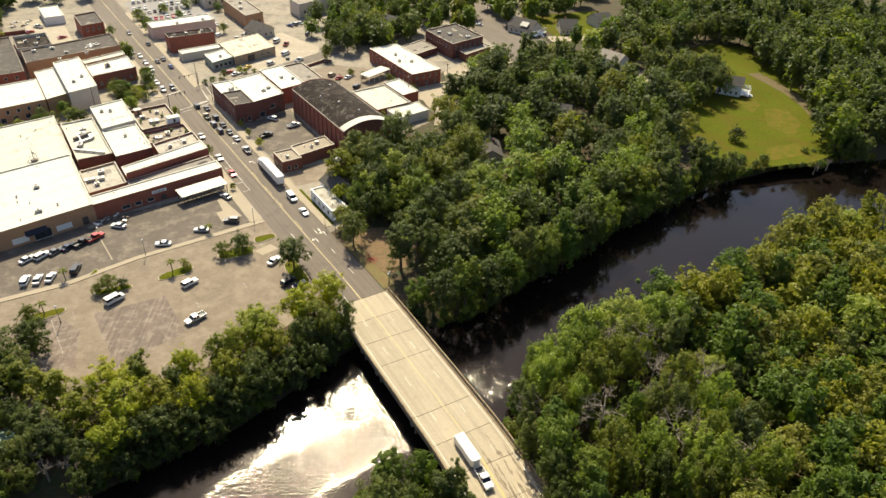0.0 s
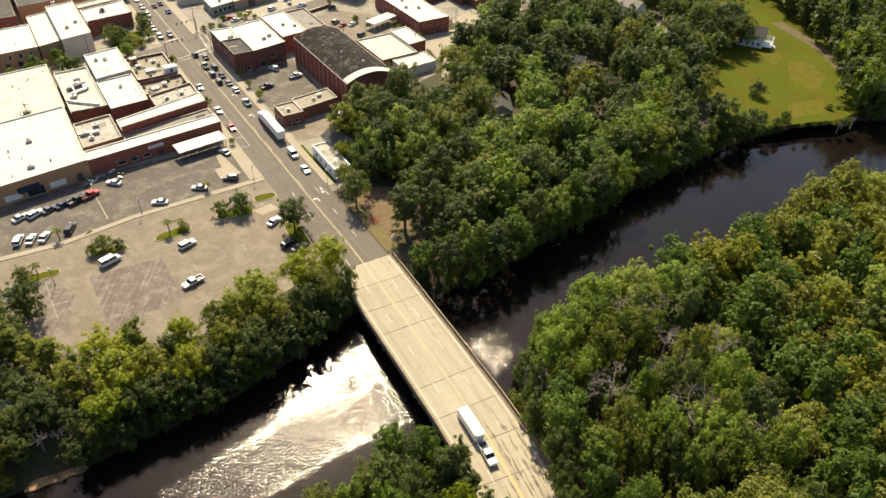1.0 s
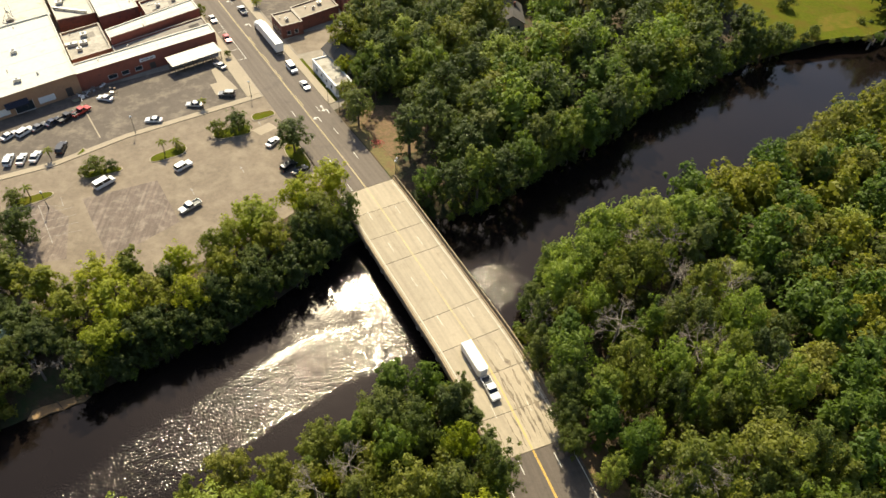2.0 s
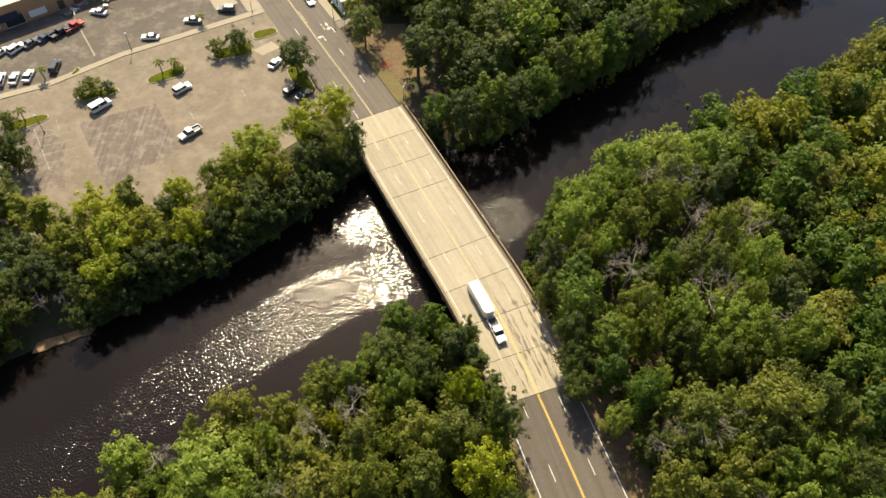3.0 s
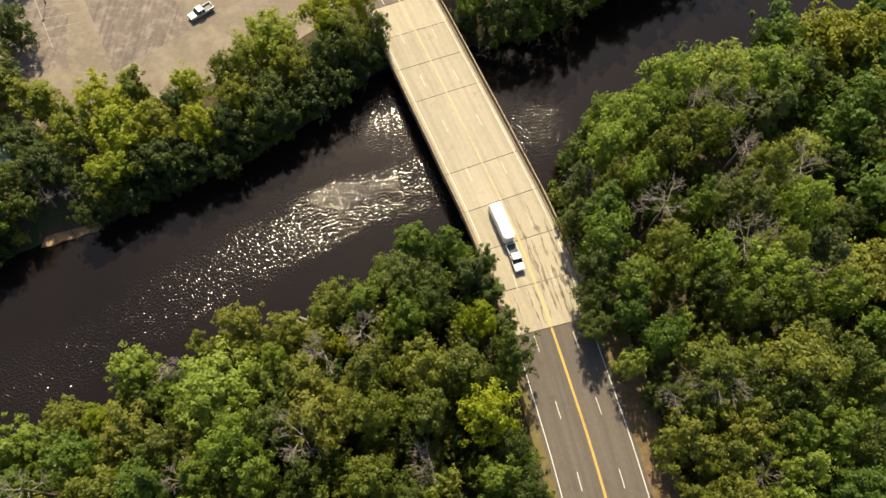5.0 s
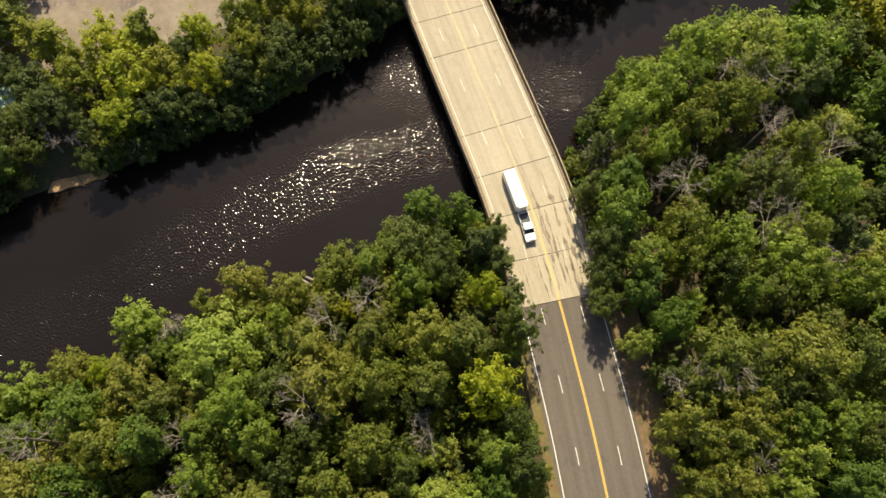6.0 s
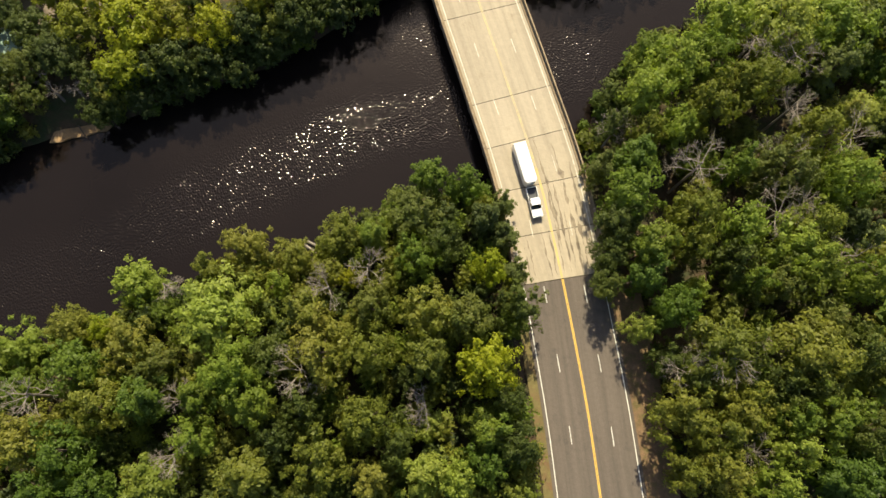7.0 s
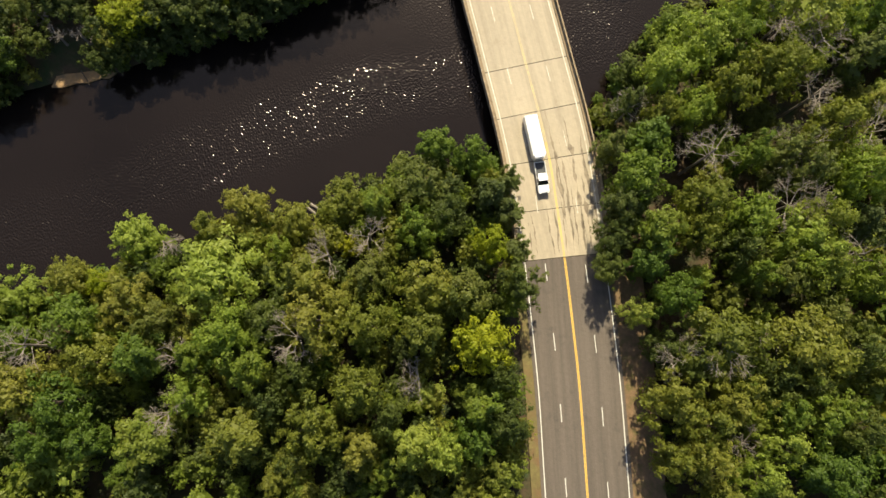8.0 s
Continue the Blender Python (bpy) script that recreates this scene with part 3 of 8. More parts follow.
def trunk_mesh(rng, height, radius, lobes, crown_r, crown_z, crown_h):
    bm = bmesh.new()
    lean = Vector((rng.uniform(-0.4, 0.4), rng.uniform(-0.4, 0.4), 0))
    pts = [Vector((0, 0, -0.6)), Vector((0, 0, 0.4)) + lean * 0.1, Vector((0, 0, height * 0.45)) + lean * 0.6, Vector((0, 0, height * 0.86)) + lean]
    rr = [radius * 1.5, radius, radius * 0.75, radius * 0.2]
    for a, b, r0, r1 in zip(pts, pts[1:], rr, rr[1:]):
        tube(bm, a, b, r0, r1, 7)
    for x, y, z, r in lobes[:9]:
        end = Vector((x * crown_r, y * crown_r, crown_z + z * crown_h))
        base = pts[2].lerp(pts[3], max(0.0, min(0.9, z - 0.25)))
        mid = base.lerp(end, 0.55) + Vector((0, 0, 0.5))
        tube(bm, base, mid, radius * 0.32, radius * 0.2, 5)
        tube(bm, mid, end, radius * 0.2, radius * 0.06, 5)
    me = bpy.data.meshes.new("trunk")
    bm.to_mesh(me)
    bm.free()
    me.materials.append(M_BARK)
    return me


TREE_KINDS = {}


def tree_model(key, kind, leaves, size, height, radius, low, seed):
    """Crown and trunk meshes of one tree of the given height (m), crown radius (m) and height of its lowest leaves."""
    rng = np.random.default_rng(seed)
    c, d, lobes = crown_cloud(rng, kind, leaves, size)
    c = c * np.array([radius, radius, height - low]) + np.array([0, 0, low])
    v = leaf_cards(rng, c, d, size)
    # large leaf sprays added inside the crown to block light passing through
    k = leaves // 50
    q = rng.normal(size=(k, 3))
    q *= (rng.random(k) ** 0.4 / np.linalg.norm(q, axis=1))[:, None]
    top = 0.6 if kind != "pine" else 0.75
    core = q * np.array([0.5 * radius, 0.5 * radius, 0.24 * (height - low)]) + np.array([0, 0, low + (top - 0.14) * (height - low)])
    v = np.concatenate([leaf_cards(rng, core, q + np.array([0, 0, 0.3]), 0.27 * radius), v])
    TREE_KINDS.setdefault(key, []).append((v, trunk_mesh(rng, height, 0.02 * height + 0.06, lobes, radius, low, height - low)))


for i in range(5):
    tree_model("broad", "broad", 4200, 0.46, 15.0, 6.2, 1.6, 10 + i)
for i in range(4):
    tree_model("feathery", "feathery", 4400, 0.41, 16.5, 5.4, 1.6, 30 + i)
for i in range(2):
    tree_model("pine", "pine", 2600, 0.40, 22.0, 4.2, 9.0, 50 + i)
    tree_model("small", "broad", 1900, 0.31, 6.5, 3.0, 0.5, 70 + i)

CROWN_MESH = {}


def crown_mesh(key, i, material):
    if (key, i, material.name) not in CROWN_MESH:
        CROWN_MESH[(key, i, material.name)] = leaf_mesh("crown", TREE_KINDS[key][i][0], material)
    return CROWN_MESH[(key, i, material.name)]


TREE_LABEL = {"broad": "broad-crowned leafy tree", "feathery": "tall feathery tree", "pine": "tall open pine tree", "small": "small leafy tree"}
COLOUR_WORD = {M_LEAF.name: "mid-green", M_LEAF_YELLOW.name: "yellow-green", M_LEAF_LIGHT.name: "light green", M_LEAF_DARK.name: "dark green", M_LEAF_OLIVE.name: "olive-green", M_LEAF_GREY_HAZE.name: "grey-green", M_LEAF_MOSS.name: "moss-green"}


def tree(x, y, z, key, i, material, scale, turn, group, where, stretch=1.0):
    root = thing("tree", pose(x, y, z, 0, 0, turn), f"{COLOUR_WORD[material.name]} {TREE_LABEL[key]} {where}", "tree", group)
    for nm, me in (("trunk", TREE_KINDS[key][i][1]), ("crown", crown_mesh(key, i, material))):
        o = new(nm, me)
        o.parent = root
    root.scale = (scale, scale, scale * stretch)
    return root


def scatter(rng, poly, spacing, clear_road=0.0, off_water=1.0):
    poly = np.array(poly, float)
    lo, hi = poly.min(0), poly.max(0)
    pts = []
    for j, y in enumerate(np.arange(lo[1], hi[1], spacing * 0.87)):
        for x in np.arange(lo[0] + (j % 2) * spacing / 2, hi[0], spacing):
            pts.append((x + rng.uniform(-0.36, 0.36) * spacing, y + rng.uniform(-0.36, 0.36) * spacing))
    pts = np.array(pts)
    keep = edge_distance(pts, poly)[1]
    d, wet = edge_distance(pts, RIVER)
    keep &= ~wet & (d > off_water)
    if clear_road:
        keep &= edge_distance(pts, CL_P[::4], closed=False)[0] > clear_road
    return pts[keep]


def choose(rng, table):
    w = np.array([t[-1] for t in table], float)
    return table[rng.choice(len(table), p=w / w.sum())]


def grow(seed, pts, table, group, where, scale=(0.8, 1.15), avoid=(), flat=1.0):
    rng = np.random.default_rng(seed)
    zs = ground_height(pts)
    for (x, y), z in zip(pts, zs):
        key, mt, _ = choose(rng, table)
        s = rng.uniform(*scale)
        st, tn, i = rng.uniform(0.85, 1.15), rng.uniform(0, 360), int(rng.integers(len(TREE_KINDS[key])))
        if any((x - a) ** 2 + (y - b) ** 2 < r * r for a, b, r in avoid):
            continue
        tree(x, y, z - 0.05, key, i, mt, s, tn, group, where, st * flat)


def woods(name, seed, pts, table, label, scale=(0.8, 1.2), share=1.0, grow_leaf=1.0, flat=1.0):
    """Far woods, too many to count: leaves of all crowns in one mesh, all trunks in another under it."""
    rng = np.random.default_rng(seed)
    zs = ground_height(pts)
    root = thing(name, Matrix(), label, "woodland", kind="stuff")
    leaves, trunks = {}, bmesh.new()
    for (x, y), z in zip(pts, zs):
        key, mt, _ = choose(rng, table)
        v = TREE_KINDS[key][int(rng.integers(len(TREE_KINDS[key])))][0].reshape(-1, 3, 3)
        if share < 1.0:
            v = v[: int(len(v) * share)]
            c = v.mean(1, keepdims=True)
            v = c + (v - c) * grow_leaf
        a, s = rng.uniform(0, 2 * np.pi), rng.uniform(*scale)
        r = np.array([[np.cos(a), -np.sin(a), 0], [np.sin(a), np.cos(a), 0], [0, 0, flat * rng.uniform(0.85, 1.15)]]) * s
        leaves.setdefault(mt.name, [mt, []])[1].append((v.reshape(-1, 3) @ r.T + np.array([x, y, z])))
        h = v[:, :, 2].max() * s * 0.75
        tube(trunks, (x, y, z - 0.5), (x, y, z + h), 0.3 * s, 0.08 * s, 5, False)
    for mt, vs in leaves.values():
        o = new("crowns", leaf_mesh("crowns", np.concatenate(vs), mt))
        o.parent, o["kind"] = root, "stuff"
    o = part("trunks", trunks, M_BARK, root)
    o["kind"] = "stuff"
    return root


MIXED = [("broad", M_LEAF, 5), ("broad", M_LEAF_OLIVE, 2), ("feathery", M_LEAF, 2), ("feathery", M_LEAF_OLIVE, 1.5), ("broad", M_LEAF_DARK, 2.2), ("feathery", M_LEAF_DARK, 1.0), ("broad", M_LEAF_LIGHT, 0.8)]
rng = np.random.default_rng(5)
HERE = []  # plan circles of the trees that stand at known places


def stand(material, group, where, keys, rows):
    """Single trees at known places: (x, y, crown radius, height of the crown's middle)."""
    for n, (x, y, r, z) in enumerate(rows):
        key = keys[n % len(keys)]
        g = float(ground_height([(x, y)])[0])
        base_r, base_h = (6.2, 15.0) if key == "broad" else (5.4, 16.5)
        sc = 1.04 * r / base_r
        tree(x, y, g - 0.05, key, n % len(TREE_KINDS[key]), material, sc, (x * 31 + y * 17) % 360, group, where, max(0.6, min(1.9, (z + 2.6 - g) / (base_h * sc))))
        HERE.append((x, y, 0.6 * r + 1.7))


WEST, EAST = "trees of the west river wood", "trees of the east river wood"
stand(M_LEAF_LIGHT, WEST, "in the river wood", ["broad"], [(-33.6, 60.1, 7.3, 12), (-28.7, 52.2, 4.8, 15), (-49.3, 61.6, 4.8, 6), (-63.9, 47.1, 4.5, 5), (-27.1, 67.5, 2.5, 7), (-31.6, 41.1, 3.9, 10), (3.8, 45.0, 4.2, 12), (9.0, 45.4, 3.7, 12)])
stand(M_LEAF_YELLOW, WEST, "in the river wood", ["broad"], [(9.3, 62.9, 5.3, 15), (6.0, 78.6, 3.6, 11), (-51.7, 53.1, 2.8, 6), (-16.6, 71.7, 2.0, 9)])
stand(M_LEAF_OLIVE, WEST, "in the river wood", ["broad", "broad", "feathery"], [(-57.3, 51.8, 4.1, 6), (-34.6, 72.1, 4.9, 6), (-39.1, 66.8, 3.7, 6), (-46.4, 51.2, 5.1, 9), (-46.4, 42.0, 5.0, 12), (-21.5, 38.1, 5.9, 13), (-19.4, 78.3, 4.8, 6), (-1.8, 68.6, 5.4, 13), (-20.9, 63.7, 5.2, 11), (-16.7, 58.3, 6.3, 13), (-8.8, 60.3, 4.8, 14), (0.1, 61.7, 5.2, 14), (-6.8, 50.4, 4.7, 14), (-11.9, 43.3, 5.2, 14), (-3.9, 41.9, 4.2, 13), (-54.6, 34.3, 5.5, 12)])
stand(M_LEAF, WEST, "in the river wood", ["broad", "feathery"], [(-52.5, 45.9, 5.4, 10), (-40.9, 44.6, 5.5, 11), (-24.3, 48.4, 4.9, 12), (-35.3, 33.1, 6.1, 12), (-48.7, 34.6, 5.6, 12), (-14.2, 79.5, 4.0, 8), (-1.4, 92.7, 4.1, 7), (-8.0, 92.2, 4.7, 7), (-6.3, 77.0, 4.4, 11), (11.9, 53.7, 4.9, 13), (12.4, 48.5, 4.1, 12), (-42.7, 30.4, 4.3, 12), (-49.6, 28.6, 4.4, 12), (-33.5, 47.0, 4.2, 9)])
stand(M_LEAF_DARK, WEST, "in the river wood", ["broad"], [(-8.9, 85.0, 5.5, 8), (-2.8, 80.8, 4.2, 10), (4.4, 69.2, 4.9, 13), (12.2, 73.5, 4.1, 12), (-11.0, 67.2, 4.1, 11), (13.9, 59.0, 3.2, 11), (16.9, 52.6, 4.1, 12), (-24.2, 55.6, 4.2, 11), (-41.1, 50.3, 4.0, 9), (-17.0, 49.6, 3.8, 11), (-19.7, 43.8, 3.8, 10), (-1.4, 47.8, 3.7, 11)])
stand(M_LEAF_GREY_HAZE, WEST, "beside the bridge end", ["feathery"], [(3.4, 86.8, 4.3, 9), (5.6, 90.6, 3.2, 7)])
stand(M_LEAF_GREY_HAZE, WEST, "leaning over the bridge end", ["feathery"], [(7.2, 85.6, 3.9, 6), (10.4, 79.6, 3.4, 7)])
stand(M_LEAF_LIGHT, EAST, "in the river wood", ["broad"], [(29.0, 123.7, 5.9, 13), (35.5, 133.9, 5.7, 13), (25.2, 116.7, 5.0, 12), (50.3, 128.8, 3.0, 15), (60.8, 109.2, 5.2, 16), (45.8, 136.6, 7.2, 14), (55.8, 138.4, 7.2, 14), (40.6, 84.9, 2.7, 15), (52.6, 82.1, 2.6, 14), (58.6, 62.7, 4.0, 14), (56.5, 56.9, 3.9, 13), (31.9, 112.0, 4.2, 11), (44.8, 96.2, 4.8, 14), (53.8, 94.7, 5.7, 15)])
stand(M_LEAF_OLIVE, EAST, "in the river wood", ["broad"], [(26.7, 109.9, 3.9, 10), (40.6, 121.8, 5.2, 13), (44.6, 123.8, 5.1, 13), (36.2, 117.0, 5.1, 13), (54.7, 116.0, 5.3, 15), (36.9, 95.7, 5.1, 15), (44.8, 75.4, 7.3, 16), (57.7, 78.2, 7.5, 16), (41.2, 63.6, 5.2, 14), (46.7, 62.0, 4.7, 14), (48.1, 57.3, 4.7, 14), (44.0, 55.4, 3.8, 12), (37.2, 90.9, 3.9, 14), (49.0, 66.8, 5.3, 15)])
stand(M_LEAF, EAST, "in the river wood", ["broad", "feathery"], [(34.6, 126.5, 5.3, 13), (25.9, 104.4, 5.2, 11), (25.9, 97.2, 5.6, 13), (31.2, 89.2, 5.3, 14), (56.0, 99.7, 5.0, 15), (42.7, 107.1, 4.2, 13), (36.8, 79.8, 4.5, 13), (58.0, 67.8, 4.4, 14), (63.9, 69.9, 5.7, 14), (31.2, 83.8, 4.3, 13), (57.1, 92.5, 5.8, 15), (66.9, 60.5, 5.9, 14), (66.0, 92.3, 4.7, 15), (48.0, 87.4, 3.4, 14)])
stand(M_LEAF_GREY_HAZE, EAST, "in the river wood", ["feathery", "broad"], [(20.6, 101.6, 3.6, 9), (25.0, 92.2, 4.2, 11), (21.1, 110.2, 3.1, 9), (48.2, 109.4, 4.7, 13), (56.8, 130.4, 5.6, 14), (51.8, 107.4, 4.7, 14), (64.0, 100.8, 5.2, 14)])
stand(M_LEAF_DARK, EAST, "in the river wood", ["broad"], [(25.4, 86.9, 3.5, 8), (26.0, 81.6, 3.3, 7), (25.6, 92.6, 3.2, 8), (38.4, 72.0, 3.5, 9), (45.6, 91.2, 4.6, 12), (66.3, 80.5, 4.8, 14), (55.3, 72.2, 4.8, 13), (42.4, 70.7, 4.0, 12), (52.2, 88.0, 4.7, 13), (60.9, 84.7, 4.6, 13), (70.0, 69.1, 4.8, 13), (60.5, 73.6, 4.5, 13)])
stand(M_LEAF_LIGHT, EAST, "at the road verge", ["broad"], [(32.4, 76.0, 2.7, 9)])
BARE = [(35.7, 104.4, 19.5), (49.0, 110.3, 18.5), (50.0, 99.8, 18.5), (53.6, 100.8, 18.0), (-57.1, 40.8, 16.0), (-13.4, 73.7, 14.5), (-18.5, 68.5, 14.5), (1.5, 54.5, 14.0), (-18.3, 54.8, 18.0), (44.9, 74.5, 21.0), (48.8, 129.8, 18.0), (60.3, 116.7, 19.0), (-44.7, 62.3, 11.5), (50.6, 120.8, 17.5), (41.9, 131.8, 17.0), (21.4, 109.2, 13.0), (54.0, 60.9, 15.0), (-35.2, 45.7, 13.0)]
HERE += [(32.8, 76.2, 6.5)] + [(x, y, 2.6) for x, y, h in BARE]
SW = scatter(rng, [(-105, 22), (-72.9, 44), (-50.5, 59.5), (-36.5, 70.5), (-24.7, 75.5), (-17.5, 85), (-8, 92.5), (3.5, 97), (11, 90), (40, 8), (-90, 8)], 6.4, 11.4, 1.0)
near = (SW[:, 0] > -66) & (SW[:, 1] > 26)
grow(1, SW[near], MIXED, WEST, "in the river wood", (0.5, 0.72), HERE)
woods("woodland", 21, SW[~near], MIXED, "dense mixed green woodland west of the road", (0.65, 1.0), 0.26, 1.8)
LOW = scatter(np.random.default_rng(77), [(-58, 30), (-46, 58), (-30, 70), (-18, 80), (-8, 90), (3, 94), (9, 88), (24, 48), (32, 26)], 4.4, 10.6, 1.5)
woods("undergrowth", 78, LOW, [("broad", M_LEAF_OLIVE, 3), ("broad", M_LEAF_DARK, 3), ("broad", M_LEAF, 2)], "low olive and dark green undergrowth below the west river wood", (0.38, 0.52), 0.17, 1.9, 1.25)
SE = scatter(rng, [(18, 88), (14.6, 101), (18, 111.5), (20.6, 121), (26.5, 133), (38.5, 143), (58, 154.5), (81, 169), (107, 192.5), (140, 206.5), (178, 214), (128, 112), (100, 44), (74, 8), (44, 8)], 7.4, 15.0, 1.0)
near = (SE[:, 0] < 72) & (SE[:, 1] < 142) & (SE[:, 1] > 34)
grow(2, SE[near], MIXED, EAST, "in the river wood", (0.6, 0.92), HERE)
FAR_EAST = [("broad", M_LEAF_MOSS, 2), ("broad", M_LEAF_LIGHT, 0.9), ("feathery", M_LEAF_MOSS, 1), ("broad", M_LEAF, 4), ("feathery", M_LEAF, 1.5), ("broad", M_LEAF_OLIVE, 2), ("broad", M_LEAF_DARK, 1)]
woods("woodland", 3, SE[~near], FAR_EAST, "dense mixed green river woodland east of the bridge", (0.72, 1.12), 0.27, 1.7)
BANKROW = [("broad", M_LEAF_YELLOW, 3), ("broad", M_LEAF_MOSS, 4), ("broad", M_LEAF_DARK, 2), ("broad", M_LEAF_OLIVE, 1)]
ROW = "trees along the parking lot bank"
HERE = []
stand(M_LEAF_YELLOW, ROW, "between river and parking lot", ["broad"], [(-44.5, 131.3, 6.6, 9), (-35.2, 139.4, 5.6, 10), (-29.1, 146.5, 5.4, 9), (-71.7, 110.6, 5.8, 9), (-66.0, 105.7, 6.4, 9), (-52.5, 108.9, 4.4, 8), (-65.3, 97.8, 5.4, 6), (-56.1, 116.1, 4.2, 9)])
stand(M_LEAF_MOSS, ROW, "between river and parking lot", ["broad", "broad", "feathery"], [(-30.6, 136.4, 5.4, 8), (-39.2, 126.8, 4.6, 8), (-66.1, 113.8, 4.8, 9), (-75.0, 104.0, 5.8, 8), (-60.1, 107.9, 5.2, 8), (-83.1, 108.2, 6.0, 8), (-49.6, 121.1, 4.4, 10), (-47.4, 116.6, 4.4, 8), (-92.0, 110.0, 6.0, 8)])
stand(M_LEAF_DARK, ROW, "between river and parking lot", ["broad"], [(-23.6, 138.6, 3.4, 7.5), (-41.4, 120.4, 4.2, 6), (-57.0, 102.4, 4.6, 5), (-47.6, 111.6, 4.0, 5), (-33.6, 130.0, 4.0, 7), (-78.0, 97.0, 4.6, 5), (-84.0, 100.0, 4.6, 6), (-27.6, 133.6, 3.2, 7)])
NW = scatter(rng, [(-150.7, 46.6), (-113.7, 64.6), (-83.8, 80.8), (-67.8, 91.3), (-52.4, 103.4), (-43.6, 110.6), (-36.6, 119.0), (-29.2, 128.0), (-24.0, 136.0), (-27.9, 141.7), (-38.1, 137.5), (-50.2, 127.1), (-61.5, 115.9), (-80.0, 110.0), (-105.1, 114.8), (-151.4, 107.4)], 6.4, 10.5, 0.8)
near = NW[:, 0] > -92
grow(4, NW[near], BANKROW, ROW, "between river and parking lot", (0.5, 0.72), HERE + [(-75.0, 90.5, 5.5), (-87.5, 95.5, 6.0), (-84.0, 88.0, 6.0)], 1.12)
woods("woodland", 22, NW[~near], BANKROW, "dense green bank trees beside the parking lot", (0.7, 0.95), 0.22, 2.0)
NE = scatter(rng, [tuple(tw(*q)[:2]) for q in ((13, -26), (15, -8), (19, 10), (20, 30), (33, 42), (64, 43), (76, 54), (86, 66), (99, 79), (121, 92), (145, 100), (160, 98), (180, 80), (184, 50), (176, 22), (164, 4), (160, -12), (155, -24), (148, -34), (140, -49), (56, -43))], 10.8, 13.5, 1.0)
for cb, ca, cr in ((83, 26, 9), (79, 15, 7.5), (75.5, 5, 5.5), (130, 42, 9), (125, 31, 8.5), (121, 21, 6.0), (14, 14, 9), (14, 24, 8), (20, -2, 6.5), (20.5, -11, 6.0)):
    q = tw(cb, ca)
    NE = NE[(NE[:, 0] - q.x) ** 2 + (NE[:, 1] - q.y) ** 2 > cr * cr]
near = NE[:, 0] < 12
NEMIX = [("broad", M_LEAF, 1.2), ("broad", M_LEAF_GREY_HAZE, 3), ("broad", M_LEAF_DARK, 3.5), ("broad", M_LEAF_MOSS, 0.8), ("feathery", M_LEAF_GREY_HAZE, 1), ("feathery", M_LEAF_DARK, 2.5), ("broad", M_LEAF_LIGHT, 1.1), ("broad", M_LEAF_OLIVE, 0.8)]
for x, y, mt, sc, k, i in ((-5.5, 152.5, M_LEAF, 0.72, "broad", 1), (0.5, 151.5, M_LEAF_DARK, 0.95, "broad", 0), (6.5, 153.0, M_LEAF, 1.05, "feathery", 2), (12.5, 156.5, M_LEAF_DARK, 1.05, "broad", 3), (18.0, 162.0, M_LEAF, 1.0, "broad", 1), (23.0, 167.5, M_LEAF_DARK, 1.1, "feathery", 0), (29.0, 172.5, M_LEAF, 1.05, "broad", 2), (35.0, 179.0, M_LEAF, 1.1, "feathery", 1), (42.0, 185.5, M_LEAF_DARK, 1.1, "broad", 0), (49.0, 193.0, M_LEAF, 1.1, "broad", 3)):
    tree(x + 0.8, y - 1.2, -2.5, k, i, mt, sc * 1.02, x * 53 % 360, "trees of the north bank wood", "leaning over the north bank")
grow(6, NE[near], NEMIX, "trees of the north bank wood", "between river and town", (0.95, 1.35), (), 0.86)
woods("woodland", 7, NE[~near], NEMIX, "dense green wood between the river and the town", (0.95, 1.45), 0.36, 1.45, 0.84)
# ---------- town: ground, pavements ----------
def town_slab(name, pts, z, material, label, category="pavement", low=0.3):
    bm = prism(bmesh.new(), pts, z - low, z)
    ob = obj(name, bm, material)
    ob.matrix_world = TOWN
    return tagged(ob, label, category, kind="structure")


town_slab("ground_town", [(-295.5, 28.4), (-54.3, 23.3), (-7.4, 24.2), (-5.8, 366.4), (-237.6, 377.4)], 0.0, M_TOWN, "pale worn paved yards of the town", "ground")
town_slab("ground_town", [(7.4, 8.1), (18.2, 11.1), (35.4, 49.3), (80.4, 64.9), (92.4, 97.6), (118.4, 112.8), (179.6, 124.8), (212.4, 154.6), (259.0, 208.0), (232.6, 355.1), (5.8, 365.8)], 0.0, M_TOWN, "pale worn paved yards of the town", "ground")
town_slab("parking_lot", [(-109.7, -28.9), (-37.5, -31.5), (-15.9, -25.1), (-8.3, -18.4), (-7.5, 24.2), (-47.1, 22.6), (-66.3, 19.4), (-107.0, 21.3)], -0.008, M_LOT, "pale patched asphalt parking lot", "parking lot")
town_slab("parking_lot", [(-106.9, 23.4), (-66.2, 21.4), (-47.0, 24.7), (-12.2, 26.2), (-12.0, 50.9), (-53.4, 50.7), (-105.6, 47.6)], 0.02, M_LOT_DARK, "old dark asphalt parking lot", "parking lot")
town_slab("sidewalk", [(-107.0, 21.5), (-66.3, 19.5), (-47.1, 22.7), (-8.3, 23.9), (-8.3, 25.9), (-47.0, 24.5), (-66.2, 21.4), (-106.9, 23.3)], 0.13, M_CONC, "tan concrete sidewalk between two parking lots", low=0.4)
town_slab("sidewalk", [(-12.1, 26.0), (-8.1, 25.9), (-7.6, 127.4), (-9.8, 127.5), (-10.3, 54.0), (-11.9, 50.9)], 0.14, M_CONC, "tan concrete sidewalk along the main street", low=0.4)
